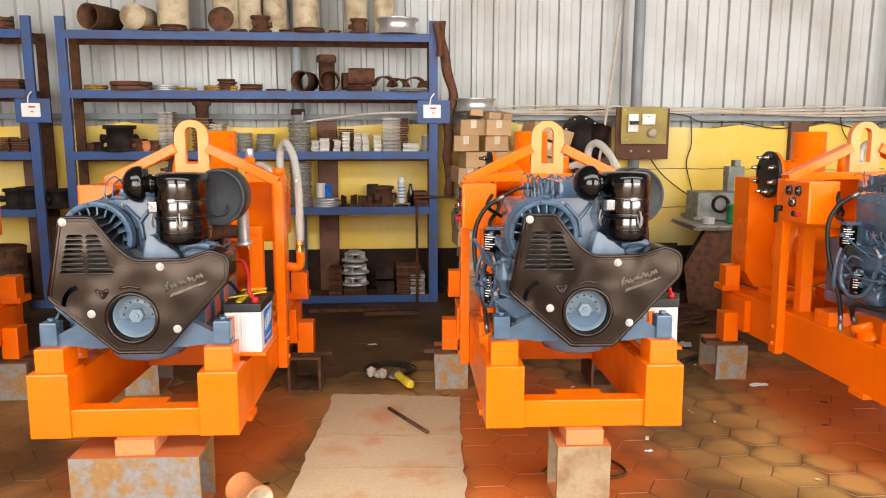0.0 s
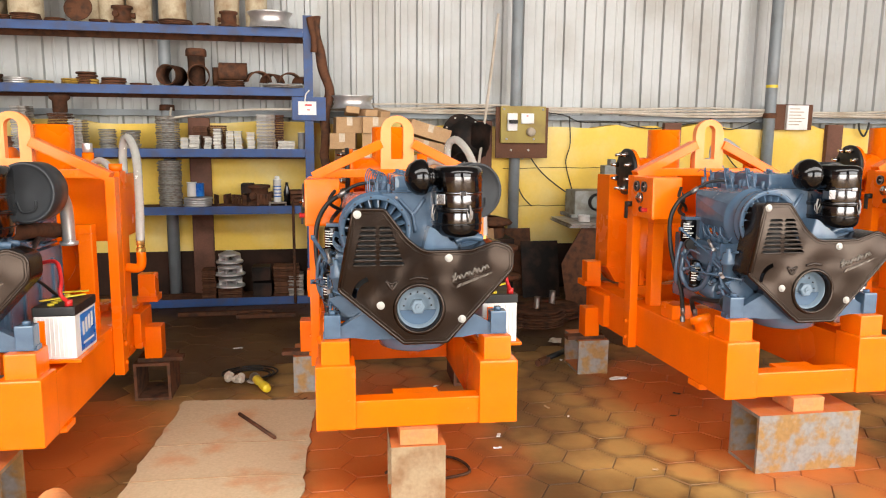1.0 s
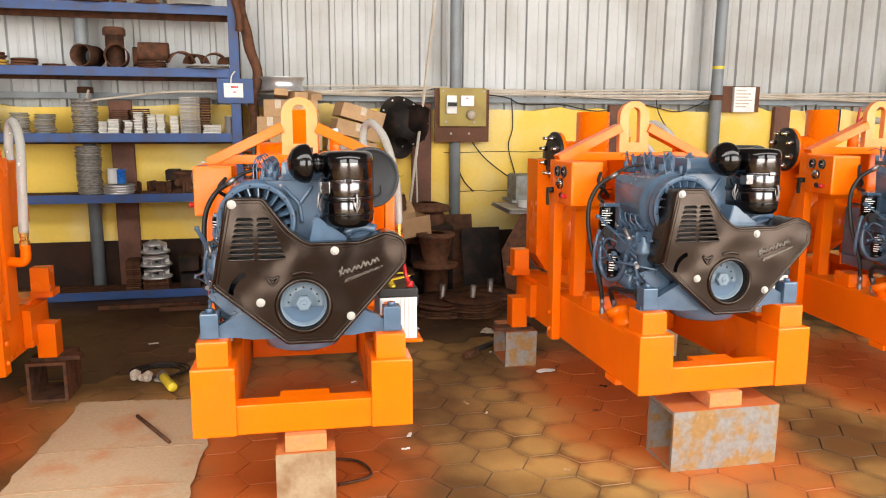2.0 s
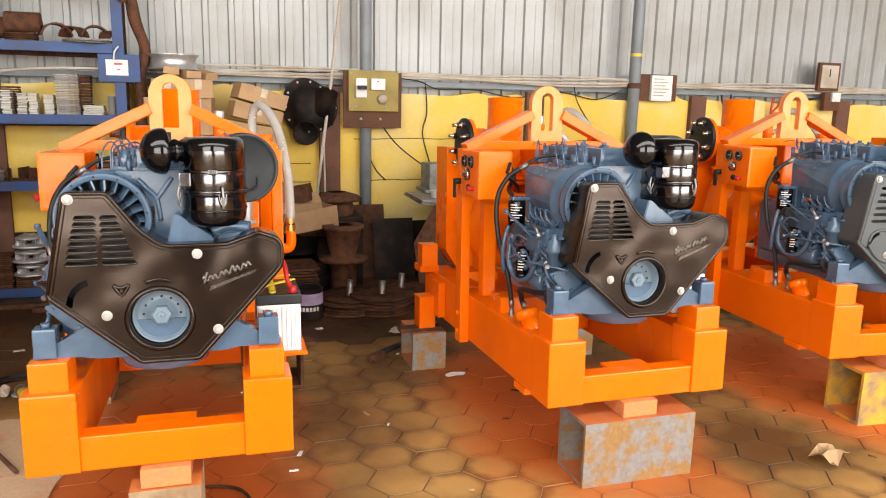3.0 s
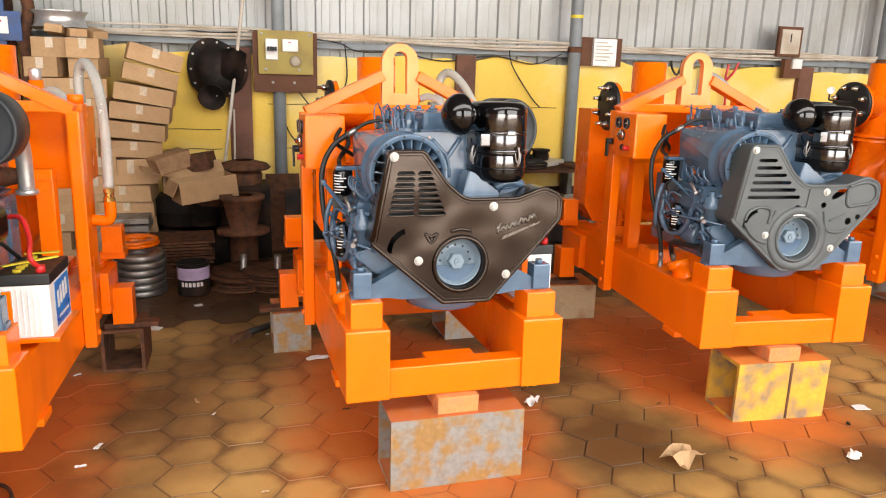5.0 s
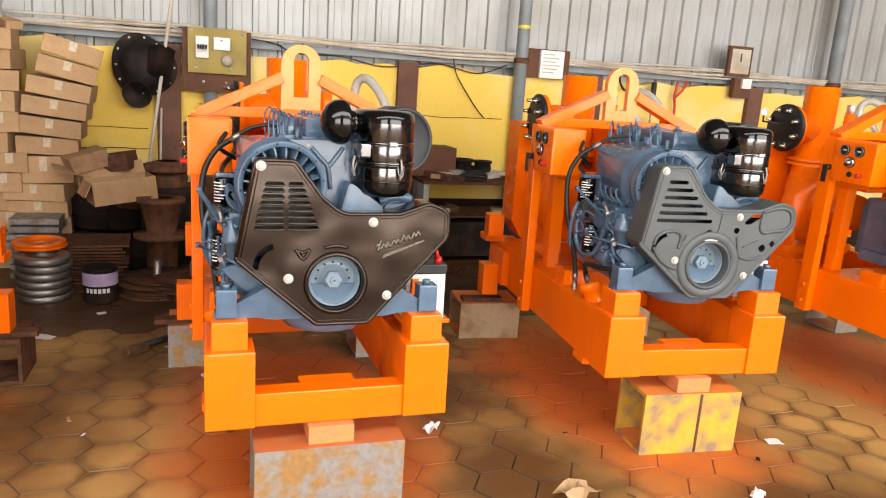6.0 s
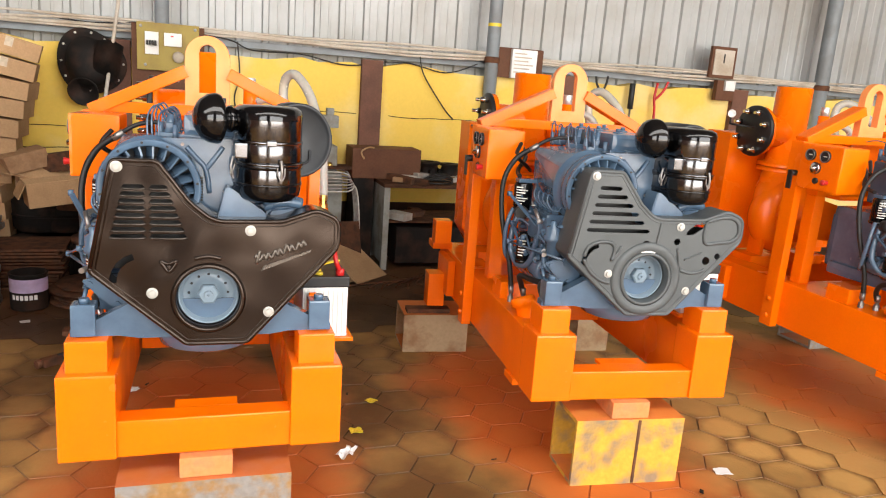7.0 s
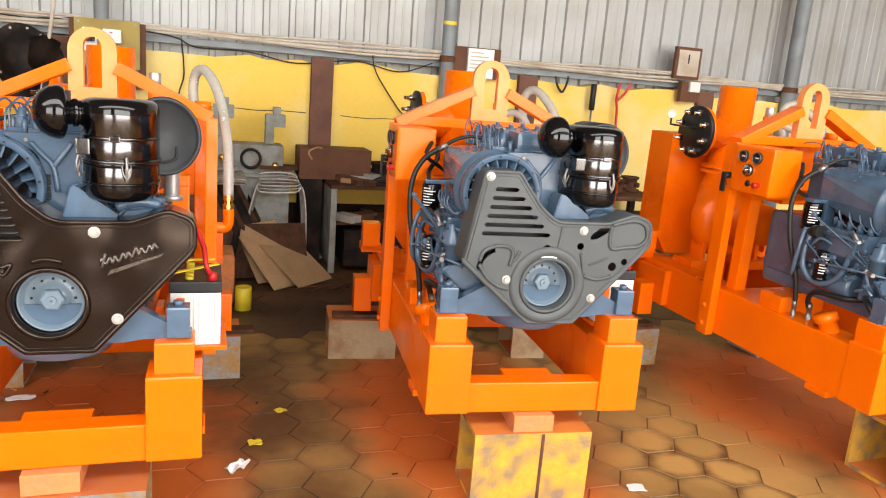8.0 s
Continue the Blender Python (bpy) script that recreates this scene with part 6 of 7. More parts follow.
for k in range(5):
    pts = [(-3.35 + 0.28 * math.cos(2 * math.pi * i / 12 + k), 7.28 + 0.1 * math.sin(2 * math.pi * i / 12 + k), 2.53 + 0.02 * k + 0.012 * math.sin(i * 2 + k)) for i in range(13)]
    hose(bm, pts, 0.014, 6, 3)
thing("rope_coil", "loose coil of dark wire rope on a rack", "rope", bm, RUST)
stack(5, 55, 1.987, 0.10, RUST, 4, "low pile of curved rusty plates on a shelf")
bm = B()
hose(bm, [(0.50, 7.10, 0.02), (0.50, 7.10, 0.9), (0.50, 7.10, 1.0), (0.58, 7.10, 1.02), (0.85, 7.12, 1.02)], 0.014, 6, 4)
thing("bent_bar", "dark bent steel bar leaning at the rack", "bar", bm, RUST)
for x0, x1, y in ((0.0, 0.5, 6.66), (-0.5, 0.3, 6.8)):
    thing("flat_bar", "rusty flat bar lying on the floor", "bar", box(B(), x0, x1, y, y + 0.06, 0.001, 0.035, 0.003), RUST)


# ---- cardboard boxes ----
def carton(at, w, d, h, rz, label="brown cardboard carton with tape in a stack", lean=0.0):
    bm = B()
    box(bm, -w / 2, w / 2, -d / 2, d / 2, 0, h, 0.006)
    for v in bm.verts:
        v.co.x += 0.004 * math.sin(v.co.z * 40 + at[0] * 9)
        v.co.z += 0.004 * math.sin(v.co.x * 25 + at[2] * 13)
    e = thing("carton", label, "carton", bm, CARD, Matrix.Translation(at) @ pose(0, 0, 0, 0, lean, rz), group="stacked cartons")
    part("tape", box(B(), -0.025, 0.025, -d / 2 - 0.002, -d / 2 - 0.0005, h * 0.45, h - 0.004), TAPE, e)
    part("flap_seam", box(B(), -w / 2 + 0.01, w / 2 - 0.01, -d / 2 - 0.0028, -d / 2 - 0.001, h * 0.89, h * 0.90), CARD, e)
    return e


rng = random.Random(9)
z = 0.0
for i in range(12):
    h = 0.145
    for k, w in enumerate((0.26, 0.26) if i % 3 else (0.48,)):
        x = 1.13 + (k - 0.5) * 0.275 if i % 3 else 1.13
        carton((x + rng.uniform(-0.035, 0.035), 7.10 + rng.uniform(-0.03, 0.03), z), w - rng.uniform(0.005, 0.05), 0.34, h - 0.003, rng.uniform(-9, 9))
    z += h
wheel_rim((1.06, 7.22, z + 0.07), 0.20, 0.12, "dusty steel wheel rim on top of the cartons")
bm = B()
for k in range(3):
    box(bm, -0.2 + 0.13 * k, -0.08 + 0.13 * k, -0.12, 0.12, 0, 0.06, 0.01, pose(0, 0, 0.0, 8 * k - 6, 5 - 4 * k, 20 * k))
thing("torn_cardboard", "torn open cardboard on the carton stack", "cardboard", bm, CARD, Matrix.Translation((1.18, 7.1, z + 0.005)))
z, x = 0.0, 1.44
for i in range(12):
    h = 0.128 if i != 5 else 0.20
    carton((x, 7.08 + rng.uniform(-0.02, 0.02), z), 0.41 + rng.uniform(-0.02, 0.02), 0.32, h - 0.003, rng.uniform(-9, 9), lean=0.0 if i < 6 else 2.5 * (i - 5))
    x += rng.uniform(-0.012, 0.014) if i < 4 else 0.034
    z += h + (0.001 if i < 5 else 0.011)


def open_carton(at, s, rz):
    bm = B()
    t = 0.006
    box(bm, -s, s, -s * 0.6, s * 0.6, 0, t)
    box(bm, -s, s, -s * 0.6, -s * 0.6 + t, t, s * 0.75)
    box(bm, -s, s, s * 0.6 - t, s * 0.6, t, s * 0.75)
    box(bm, -s, -s + t, -s * 0.6 + t, s * 0.6 - t, t, s * 0.75)
    box(bm, s - t, s, -s * 0.6 + t, s * 0.6 - t, t, s * 0.75)
    e = thing("open_carton", "open brown carton with spread flaps", "carton", bm, CARD, Matrix.Translation(at) @ pose(0, 0, 0, 0, -6, rz))
    for k, (m, w) in enumerate(((Matrix.Translation((0, -s * 0.6, s * 0.75)) @ pose(0, 0, 0, -125), s), (Matrix.Translation((0, s * 0.6, s * 0.75)) @ pose(0, 0, 0, 40, 0, 180), s), (Matrix.Translation((-s, 0, s * 0.75)) @ pose(0, 0, 0, -150, 0, 90), s * 0.58))):
        part("flap", box(B(), -w, w, -t, 0, 0, s * 0.5, 0, m), CARD, e)
    return e


# heap between the pump sets, by the wall
rng = random.Random(31)
for i in range(5):
    bm = B()
    rod(bm, (0, 0, 0), (0.0, 0, 0.26), 0.20, 0.21, 20, 0.03)
    lathe(bm, [(0.21, 0.12), (0.225, 0.13), (0.21, 0.14)], None, 20)
    thing("black_drum", "dark dusty tub in a scrap heap", "tub", bm, BLACK_PLATE, Matrix.Translation((1.85 + 0.17 * (i % 3), 6.95 + 0.22 * (i // 3), 0.0 if i < 3 else 0.27)) @ pose(0, 0, 0, 0, 0, 30 * i), group="scrap heap")
open_carton((2.05, 6.75, 0.56), 0.22, 18)
for k, (x, y, z, rz) in enumerate(((1.80, 6.95, 0.76, 25), (1.98, 7.0, 0.74, -15), (1.86, 7.0, 0.62, 5), (2.12, 7.0, 0.46, 10))):
    bm = B()
    box(bm, -0.14, 0.14, -0.12, 0.12, 0, 0.13, 0.012)
    for v in bm.verts:
        v.co.x += 0.015 * math.sin(v.co.z * 50 + k)
    thing("folded_sack", "dark brown folded sack on the scrap heap", "sack", bm, RUST if k % 2 else WOOD, Matrix.Translation((x, y, z)) @ pose(0, 0, 0, 0, rng.uniform(-14, 14), rz), group="scrap heap")
thing("card_flap", "torn yellow-brown card sheet on the scrap heap", "cardboard", box(B(), -0.12, 0.12, -0.08, 0.08, 0, 0.006), CARD, Matrix.Translation((1.70, 6.85, 0.75)) @ pose(0, 0, 0, 10, 15, 20))


def pallet_plates(x0, x1, y0, y1, z0, n, mat, label, t=0.022, name="sheet_stack"):
    e = thing(name, label, "plate stack", m=Matrix.Translation(((x0 + x1) / 2, (y0 + y1) / 2, z0)), group="plates on the floor")
    r = random.Random(int(x0 * 100))
    me = mesh_of("plate", box(B(), -(x1 - x0) / 2, (x1 - x0) / 2, -(y1 - y0) / 2, (y1 - y0) / 2, 0.001, t * 0.75, 0.002), mat)
    for i in range(n):
        o = new("plate", me)
        o.parent = e
        o.matrix_basis = pose(r.uniform(-0.02, 0.02), r.uniform(-0.02, 0.02), t * i, 0, 0, r.uniform(-3, 3))
    return e


pallet_plates(1.60, 2.08, 6.45, 6.85, 0, 13, RUST, "pile of square rusty steel plates on the floor")
pallet_plates(1.30, 1.62, 6.65, 7.0, 0, 8, PLATE, "pile of steel channels on the floor", 0.055)
ring_pile(0, 66, 0, 0.30, STEEL, 6, "pile of dull machined flanges on the floor", bore=0.6, world=(1.60, 6.16, 0))
ring_pile(0, 66, 0, 0.05, ORANGE, 2, "orange splashed flange on the floor", bore=0.6, world=(1.55, 6.35, 0.302))
bm = B()
lathe(bm, [(0, 0.002), (0.105, 0.002), (0.108, 0.008), (0.108, 0.215), (0.112, 0.22), (0.112, 0.232), (0.10, 0.232), (0.098, 0.15), (0, 0.15)], None, 32)
e = thing("paint_tin", "open paint tin with lilac and black label", "paint tin", bm, BLACK_PLATE, Matrix.Translation((1.95, 6.06, 0)))
bm = B()
lathe(bm, [(0.1088, 0.12), (0.1088, 0.205)], None, 32)
part("lilac_label", bm, LILAC, e, "lilac paper label")
bm = B()
for k in range(6):
    a0 = radians(225 + 14 * k)
    v = []
    for j in range(3):
        a = a0 + radians(5) * j
        v.append((bm.verts.new((0.1094 * math.cos(a), 0.1094 * math.sin(a), 0.075)), bm.verts.new((0.1094 * math.cos(a), 0.1094 * math.sin(a), 0.105))))
    for (p, q), (u, w) in zip(v, v[1:]):
        bm.faces.new((p, u, w, q))
part("label_bars", bm, WHITE, e)
# flanged pipe with a cast head
bm = B()
lathe(bm, [(0.11, 0), (0.11, 0.30), (0.20, 0.305), (0.20, 0.335), (0.10, 0.34), (0.12, 0.42), (0.15, 0.56), (0.17, 0.57), (0.17, 0.60), (0.08, 0.60)], Matrix.Translation((2.32, 6.62, 0)), 28)
thing("flanged_pipe", "rusty flanged pipe standing on the floor", "pipe", bm, RUST)
bm = B()
lathe(bm, [(0.14, 0), (0.15, 0.08), (0.13, 0.12), (0.20, 0.125), (0.22, 0.14), (0.19, 0.17), (0.08, 0.2)], Matrix.Translation((2.36, 7.12, 0.61)), 24)
thing("flange_casting", "rusty cast flange on a bin", "machine part", bm, RUST)
thing("steel_bin", "dark steel bin by the wall", "bin", box(B(), 2.16, 2.56, 6.95, 7.35, 0, 0.61, 0.01), BLACK_PLATE)
thing("leaning_plate", "brown steel plate leaning on the wall", "plate", box(B(), 2.55, 2.84, -0.005, 0.005, 0, 0.68), RUST, Matrix.Translation((0, 7.18, 0)) @ pose(0, 0, 0, -16))
thing("leaning_plate", "dark steel plate leaning on the wall", "plate", box(B(), 2.70, 3.08, -0.005, 0.005, 0, 0.56), BLACK_PLATE, Matrix.Translation((0, 7.08, 0)) @ pose(0, 0, 0, -14))
# discs with upright rods
for x, y, n in ((2.29, 6.23, 6), (2.53, 6.15, 7), (2.74, 6.36, 6)):
    e = thing("disc_pile", "pile of rusty steel discs with an upright rod", "disc pile", m=Matrix.Translation((x, y, 0)), group="disc piles")
    me = mesh_of("disc", lathe(B(), [(0.02, 0.001), (0.235, 0.001), (0.24, 0.006), (0.235, 0.014), (0.02, 0.014), (0.02, 0.001)], None, 28), RUST)
    r = random.Random(int(x * 50))
    for i in range(n):
        o = new("disc", me)
        o.parent = e
        o.matrix_basis = pose(r.uniform(-0.03, 0.03), r.uniform(-0.03, 0.03), 0.019 * i, 0, 0, 0)
    bm = B()
    rod(bm, (0, 0, 0.0), (0.01, 0, 0.228), 0.026, seg=12)
    part("rod", bm, STEEL, e)
# black shaped plates leaning in a row, with plates piled on top
HEX = [(-0.30, 0), (0.30, 0), (0.36, 0.40), (0.18, 0.74), (-0.18, 0.74), (-0.36, 0.40)]
rng = random.Random(2)
for i in range(9):
    thing("shaped_plate", "black shaped steel panel standing on edge", "steel panel", prism(B(), HEX, 0, 0.008), BLACK_PLATE if i % 3 else RUST, Matrix.Translation((3.30 + 0.035 * i, 6.62 + 0.075 * i, 0.0)) @ pose(0, 0, 0, -3, 0, -16 + rng.uniform(-3, 3)), group="shaped panels")
pallet_plates(3.0, 3.75, 6.62, 7.2, 0.745, 4, PLATE, "thin rusty sheets piled on steel panels", 0.012)
tin((3.42, 6.78, 0.795), 0.06, 0.17, GREEN, "green and red tin on piled sheets")
tin((3.16, 6.72, 0.795), 0.055, 0.06, WHITE, "roll of pale masking tape")


# ---- grey machine, frames, bench ----
def grey_machine(x, y, z):
    e = thing("gearbox_unit", "old grey machine housing with a round bore", "machine", m=Matrix.Translation((x, y, z)))
    bm = B()
    box(bm, -0.24, 0.24, -0.14, 0.14, 0, 0.26, 0.02)
    box(bm, -0.28, 0.28, -0.16, 0.16, 0, 0.03, 0.006)
    part("housing", bm, GREY_MACHINE, e)
    bm = B()
    lathe(bm, [(0.085, 0), (0.085, 0.03), (0.065, 0.032), (0.06, -0.02), (0, -0.02)], aim((-0.02, -0.14, 0.15), (-0.02, -1, 0.15)), 20)
    part("bore", bm, BLACK_PLATE, e)
    bm = B()
    box(bm, 0.10, 0.17, -0.02, 0.08, 0.26, 0.42, 0.006)
    box(bm, 0.10, 0.26, -0.03, 0.09, 0.40, 0.50, 0.01)
    box(bm, 0.16, 0.22, -0.02, 0.06, 0.50, 0.56, 0.006)
    part("bracket", bm, GREY_MACHINE, e)
    bm = B()
    lathe(bm, [(0.03, 0), (0.03, 0.03), (0, 0.035)], aim((0.17, -0.14, 0.10), (0.17, -1, 0.10)), 6)
    part("brass_plug", bm, BRASS, e)


grey_machine(3.42, 7.16, 0.796)
grey_machine(3.83, 7.24, 0.738)
e = thing("grey_cabinet", "grey painted steel cabinet under piled sheets", "cabinet", m=Matrix.Translation((3.80, 7.30, 0)))
part("body", box(B(), -0.28, 0.32, -0.2, 0.2, 0.0, 0.735, 0.006), GREY_MACHINE, e)
for i in range(8):
    z = 0.80 - 0.004 * i
    bm = B()
    w, d = 0.20 + 0.004 * i, 0.03 * i
    hose(bm, [(4.02 - w - 0.10, 7.0 - d * 0.3, 0.01), (4.02 - w, 7.05 - d * 0.3, 0.45), (4.02 - w + 0.07, 7.1 - d * 0.3, z - 0.08), (4.02 - w + 0.09, 7.1 - d * 0.3, z - 0.02 * i), (4.02 + w - 0.09, 7.1 - d * 0.3, z - 0.02 * i), (4.02 + w - 0.03, 7.1 - d * 0.3, z - 0.1), (4.02 + w, 7.05 - d * 0.3, 0.45), (4.02 + w, 7.0 - d * 0.3, 0.01)], 0.007, 6, 4)
    thing("bent_stand", "bent grey steel frame in a leaning set", "stand", bm, PALE_PLATE if i % 2 else STEEL, group="bent frames")
thing("frame_pad", "brown flat pad on bent frames", "pad", box(B(), 3.88, 4.18, 7.05, 7.25, 0.812, 0.835, 0.004), RUST)
for k, (x, y, rx, rz, w, h) in enumerate(((4.12, 6.60, -50, 38, 0.22, 0.62), (4.0, 6.72, -42, 30, 0.18, 0.5), (4.28, 6.62, -58, 42, 0.20, 0.5), (3.95, 6.8, -20, 8, 0.3, 0.42))):
    thing("cardboard_sheet", "brown cardboard sheet leaning in a heap", "cardboard", box(B(), -w, w, -0.004, 0.004, 0, h), CARD if k < 3 else RUST, Matrix.Translation((x, y - 0.1, 0.005 + 0.004 * k)) @ pose(0, 0, 0, rx, 0, rz), group="cardboard sheets")
e = thing("workbench", "old steel workbench loaded with scrap", "workbench")
part("top", box(B(), 4.42, 5.55, 6.85, 7.42, 0.70, 0.73, 0.004), RUST, e)
for x in (4.45, 5.5):
    for y in (6.88, 7.38):
        part("leg", box(B(), x - 0.025, x + 0.025, y - 0.025, y + 0.025, 0, 0.70, 0.003), GREY_MACHINE, e)
part("side_panel", box(B(), 4.425, 4.435, 6.9, 7.36, 0.06, 0.70), GREY_MACHINE, e)
part("lower_shelf", box(B(), 4.47, 5.48, 6.88, 7.38, 0.40, 0.42, 0.003), RUST, e)
part("drawer", box(B(), 4.55, 5.45, 6.87, 7.3, 0.05, 0.36, 0.01), BLACK_PLATE, e)
rng = random.Random(8)
for k in range(16):
    x, y = rng.uniform(4.5, 5.45), rng.uniform(6.9, 7.3)
    up = k < 10
    bm = B()
    w, d, h = rng.uniform(0.05, 0.15), rng.uniform(0.04, 0.1), rng.uniform(0.02, 0.07)
    box(bm, -w, w, -d, d, 0, h, 0.006)
    thing("scrap_piece", "rusty scrap offcut on the workbench", "scrap", bm, (RUST, PALE_PLATE, WOOD)[k % 3], Matrix.Translation((x, y, 0.731 if up else 0.421)) @ pose(0, 0, 0, 0, rng.uniform(-5, 5), rng.uniform(0, 180)), group="bench scrap")
bm = B()
for k in range(3):
    hose(bm, [(4.9 + 0.14 * math.cos(2 * math.pi * i / 10), 6.95 + 0.1 * math.sin(2 * math.pi * i / 10), 0.745 + 0.014 * k + (0.03 * math.sin(i) if k else 0)) for i in range(11)], 0.008, 6, 3)
thing("wire_coil", "coil of dark wire on the workbench", "wire", bm, RUBBER)
e = thing("steel_box", "brown painted steel trough on the workbench", "box")
part("trough", box(B(), 4.20, 4.80, 7.12, 7.42, 0.735, 0.99, 0.008), BROWN_BOARD, e)
bm = B()
hose(bm, [(4.3, 7.119, 0.9), (4.27, 7.1, 0.96), (4.33, 7.1, 1.0), (4.38, 7.12, 0.995)], 0.008, 6)
part("strap", bm, CARD, e)
part("stand", box(B(), 4.22, 4.40, 7.14, 7.40, 0, 0.734, 0.006), BLACK_PLATE, e)
casting((4.90, 7.2, 0.732), 0.22, 21, "dark casting on the workbench", BLACK_PLATE)
casting((5.10, 7.22, 0.732), 0.2, 22, "dark casting on the workbench", BLACK_PLATE)
bm = B()
lathe(bm, [(0, 0.001), (0.055, 0.001), (0.055, 0.155), (0.05, 0.16), (0.045, 0.15), (0, 0.15)], None, 20)
thing("yellow_tin", "dirty yellow tin standing on the floor", "can", bm, YELLOW_PLASTIC, Matrix.Translation((3.70, 5.95, 0)))
bm = B()
box(bm, -0.13, 0.13, -0.16, 0.16, 0, 0.36, 0.05)
rod(bm, (0, 0.06, 0.34), (0, 0.06, 0.40), 0.03, seg=12)
thing("jerry_can", "red and grey dusty jerry can on the floor", "jerry can", bm, PACKING, Matrix.Translation((3.52, 6.2, 0)))
bm = B()
for k in range(8):
    p = [(4.05 + 0.10 * k + 0.05 * math.sin(k), 6.3 + 0.05 * math.cos(k * 2), 0.012), (4.25 + 0.06 * k, 6.4, 0.02), (4.5 + 0.04 * k, 6.45 + 0.03 * k, 0.012)]
    hose(bm, p, 0.007, 5, 4)
thing("twig_heap", "dark wires and twigs lying on the floor", "wire", bm, RUST)
bm = B()
for k in range(2):
    hose(bm, [(5.95, 7.35, 0.88), (6.0 + 0.3 * k, 7.35, 0.95), (6.4, 7.35, 0.9)], 0.02, 8)
thing("hose_bundle", "dark hose draped by the wall", "hose", bm, RUBBER)
e = thing("rear_table", "low dark steel table by the wall", "table")
part("top", box(B(), 5.75, 7.6, 6.9, 7.42, 0.66, 0.70, 0.005), RUST, e)
for x in (5.8, 6.7, 7.55):
    for y in (6.95, 7.38):
        part("leg", box(B(), x - 0.03, x + 0.03, y - 0.03, y + 0.03, 0, 0.66, 0.003), BLACK_PLATE, e)
for k in range(9):
    casting((5.85 + 0.2 * k, 7.1 + 0.1 * (k % 3), 0.701), 0.14 + 0.03 * (k % 3), 40 + k, "rusty part on the rear table")

# ---- things on the floor ----
bm = B()
n = 26
edge = []
for i in range(n):
    edge.append((-0.13 + 0.77 * i / n + random.uniform(-0.006, 0.006), 4.70 - 0.11 * i / n + random.uniform(-0.012, 0.012)))
for i in range(n):
    edge.append((0.645 - 0.13 * i / n + random.uniform(-0.010, 0.010), 4.59 - 1.75 * i / n))
for i in range(n):
    edge.append((0.51 - 0.83 * i / n, 2.84 + random.uniform(-0.01, 0.01)))
for i in range(n):
    edge.append((-0.32 + 0.19 * i / n + random.uniform(-0.014, 0.014), 2.84 + 1.86 * i / n))
vs = [bm.verts.new((x, y, 0.0)) for x, y in edge]
f = bm.faces.new(vs)
bmesh.ops.recalc_face_normals(bm, faces=bm.faces)
ext = bmesh.ops.extrude_face_region(bm, geom=[f])
bmesh.ops.translate(bm, verts=[v for v in ext["geom"] if isinstance(v, bmesh.types.BMVert)], vec=(0, 0, 0.006))
mat_thing = thing("cardboard_mat", "flattened stained cardboard lying on the floor", "cardboard", bm, MAT_CARD, Matrix.Translation((0, 0, 0.004)))
part("fold_line", hose(B(), [(-0.2, 4.05, 0.0065), (0.2, 4.03, 0.0085), (0.58, 4.0, 0.0065)], 0.0018, 5), CARD, mat_thing)
part("fold_line", hose(B(), [(-0.25, 3.66, 0.0065), (0.2, 3.64, 0.0085), (0.555, 3.61, 0.0065)], 0.002, 5), CARD, mat_thing)
bm = B()
rod(bm, (0.21, 4.40, 0.022), (0.42, 4.03, 0.022), 0.010, seg=8)
thing("steel_rod", "thin rusty rod lying on the cardboard", "rod", bm, RUST)
e = thing("angle_grinder", "yellow angle grinder lying on the floor", "grinder", m=Matrix.Translation((0.31, 4.83, 0.045)) @ pose(0, 0, 0, 0, 0, 22) @ Matrix.Scale(0.8, 4))
bm = B()
lathe(bm, [(0, 0), (0.03, 0), (0.036, 0.02), (0.036, 0.10), (0.03, 0.17), (0.034, 0.20), (0.034, 0.26), (0.02, 0.28), (0, 0.28)], aim((0, -0.14, 0), (0, 0.2, 0)), 16)
part("body", bm, YELLOW_PLASTIC, e)
bm = B()
lathe(bm, [(0.034, 0), (0.042, 0.02), (0.04, 0.06), (0, 0.06)], aim((0, 0.12, 0), (0, 1, 0)), 12)
part("gear_head", bm, STEEL, e)
bm = B()
lathe(bm, [(0, 0), (0.06, 0), (0.06, 0.004), (0, 0.004)], Matrix.Translation((0, 0.17, -0.03)), 24)
part("disc", bm, PALE_PLATE, e)
bm = B()
for k in range(3):
    r = 0.13 + 0.025 * k
    hose(bm, [(0.22 + r * math.cos(i * 0.62 + k), 5.12 + 0.75 * r * math.sin(i * 0.62 + k), 0.010 + 0.008 * k) for i in range(11)], 0.006, 6, 4)
thing("power_cord", "black power cord coiled on the floor", "cord", bm, RUBBER)
rng = random.Random(12)
bm = B()
for k in range(9):
    bmesh.ops.create_icosphere(bm, subdivisions=1, radius=rng.uniform(0.02, 0.04), matrix=Matrix.Translation((0.14 + rng.uniform(-0.05, 0.05), 5.0 + rng.uniform(-0.03, 0.03), 0.02 + 0.01 * (k % 3))))
thing("crumpled_bag", "crumpled pale plastic by the grinder", "litter", bm, CABLE)
e = thing("round_tin", "orange splashed tin lying on its side", "can", m=Matrix.Translation((-0.42, 3.32, 0.072)) @ pose(0, 0, 0, 0, 0, -38))
bm = B()
lathe(bm, [(0.064, 0), (0.07, 0.004), (0.07, 0.01), (0.066, 0.014), (0.066, 0.17), (0.07, 0.175), (0.07, 0.18), (0, 0.18)], aim((0.10, -0.02, 0), (-0.4, 0.1, 0)), 28)
part("side", bm, PACKING, e)
bm = B()
lathe(bm, [(0, 0.004), (0.06, 0.004), (0.064, 0.0)], aim((0.10, -0.02, 0), (-0.4, 0.1, 0)), 28)
part("end", bm, CREAM, e)


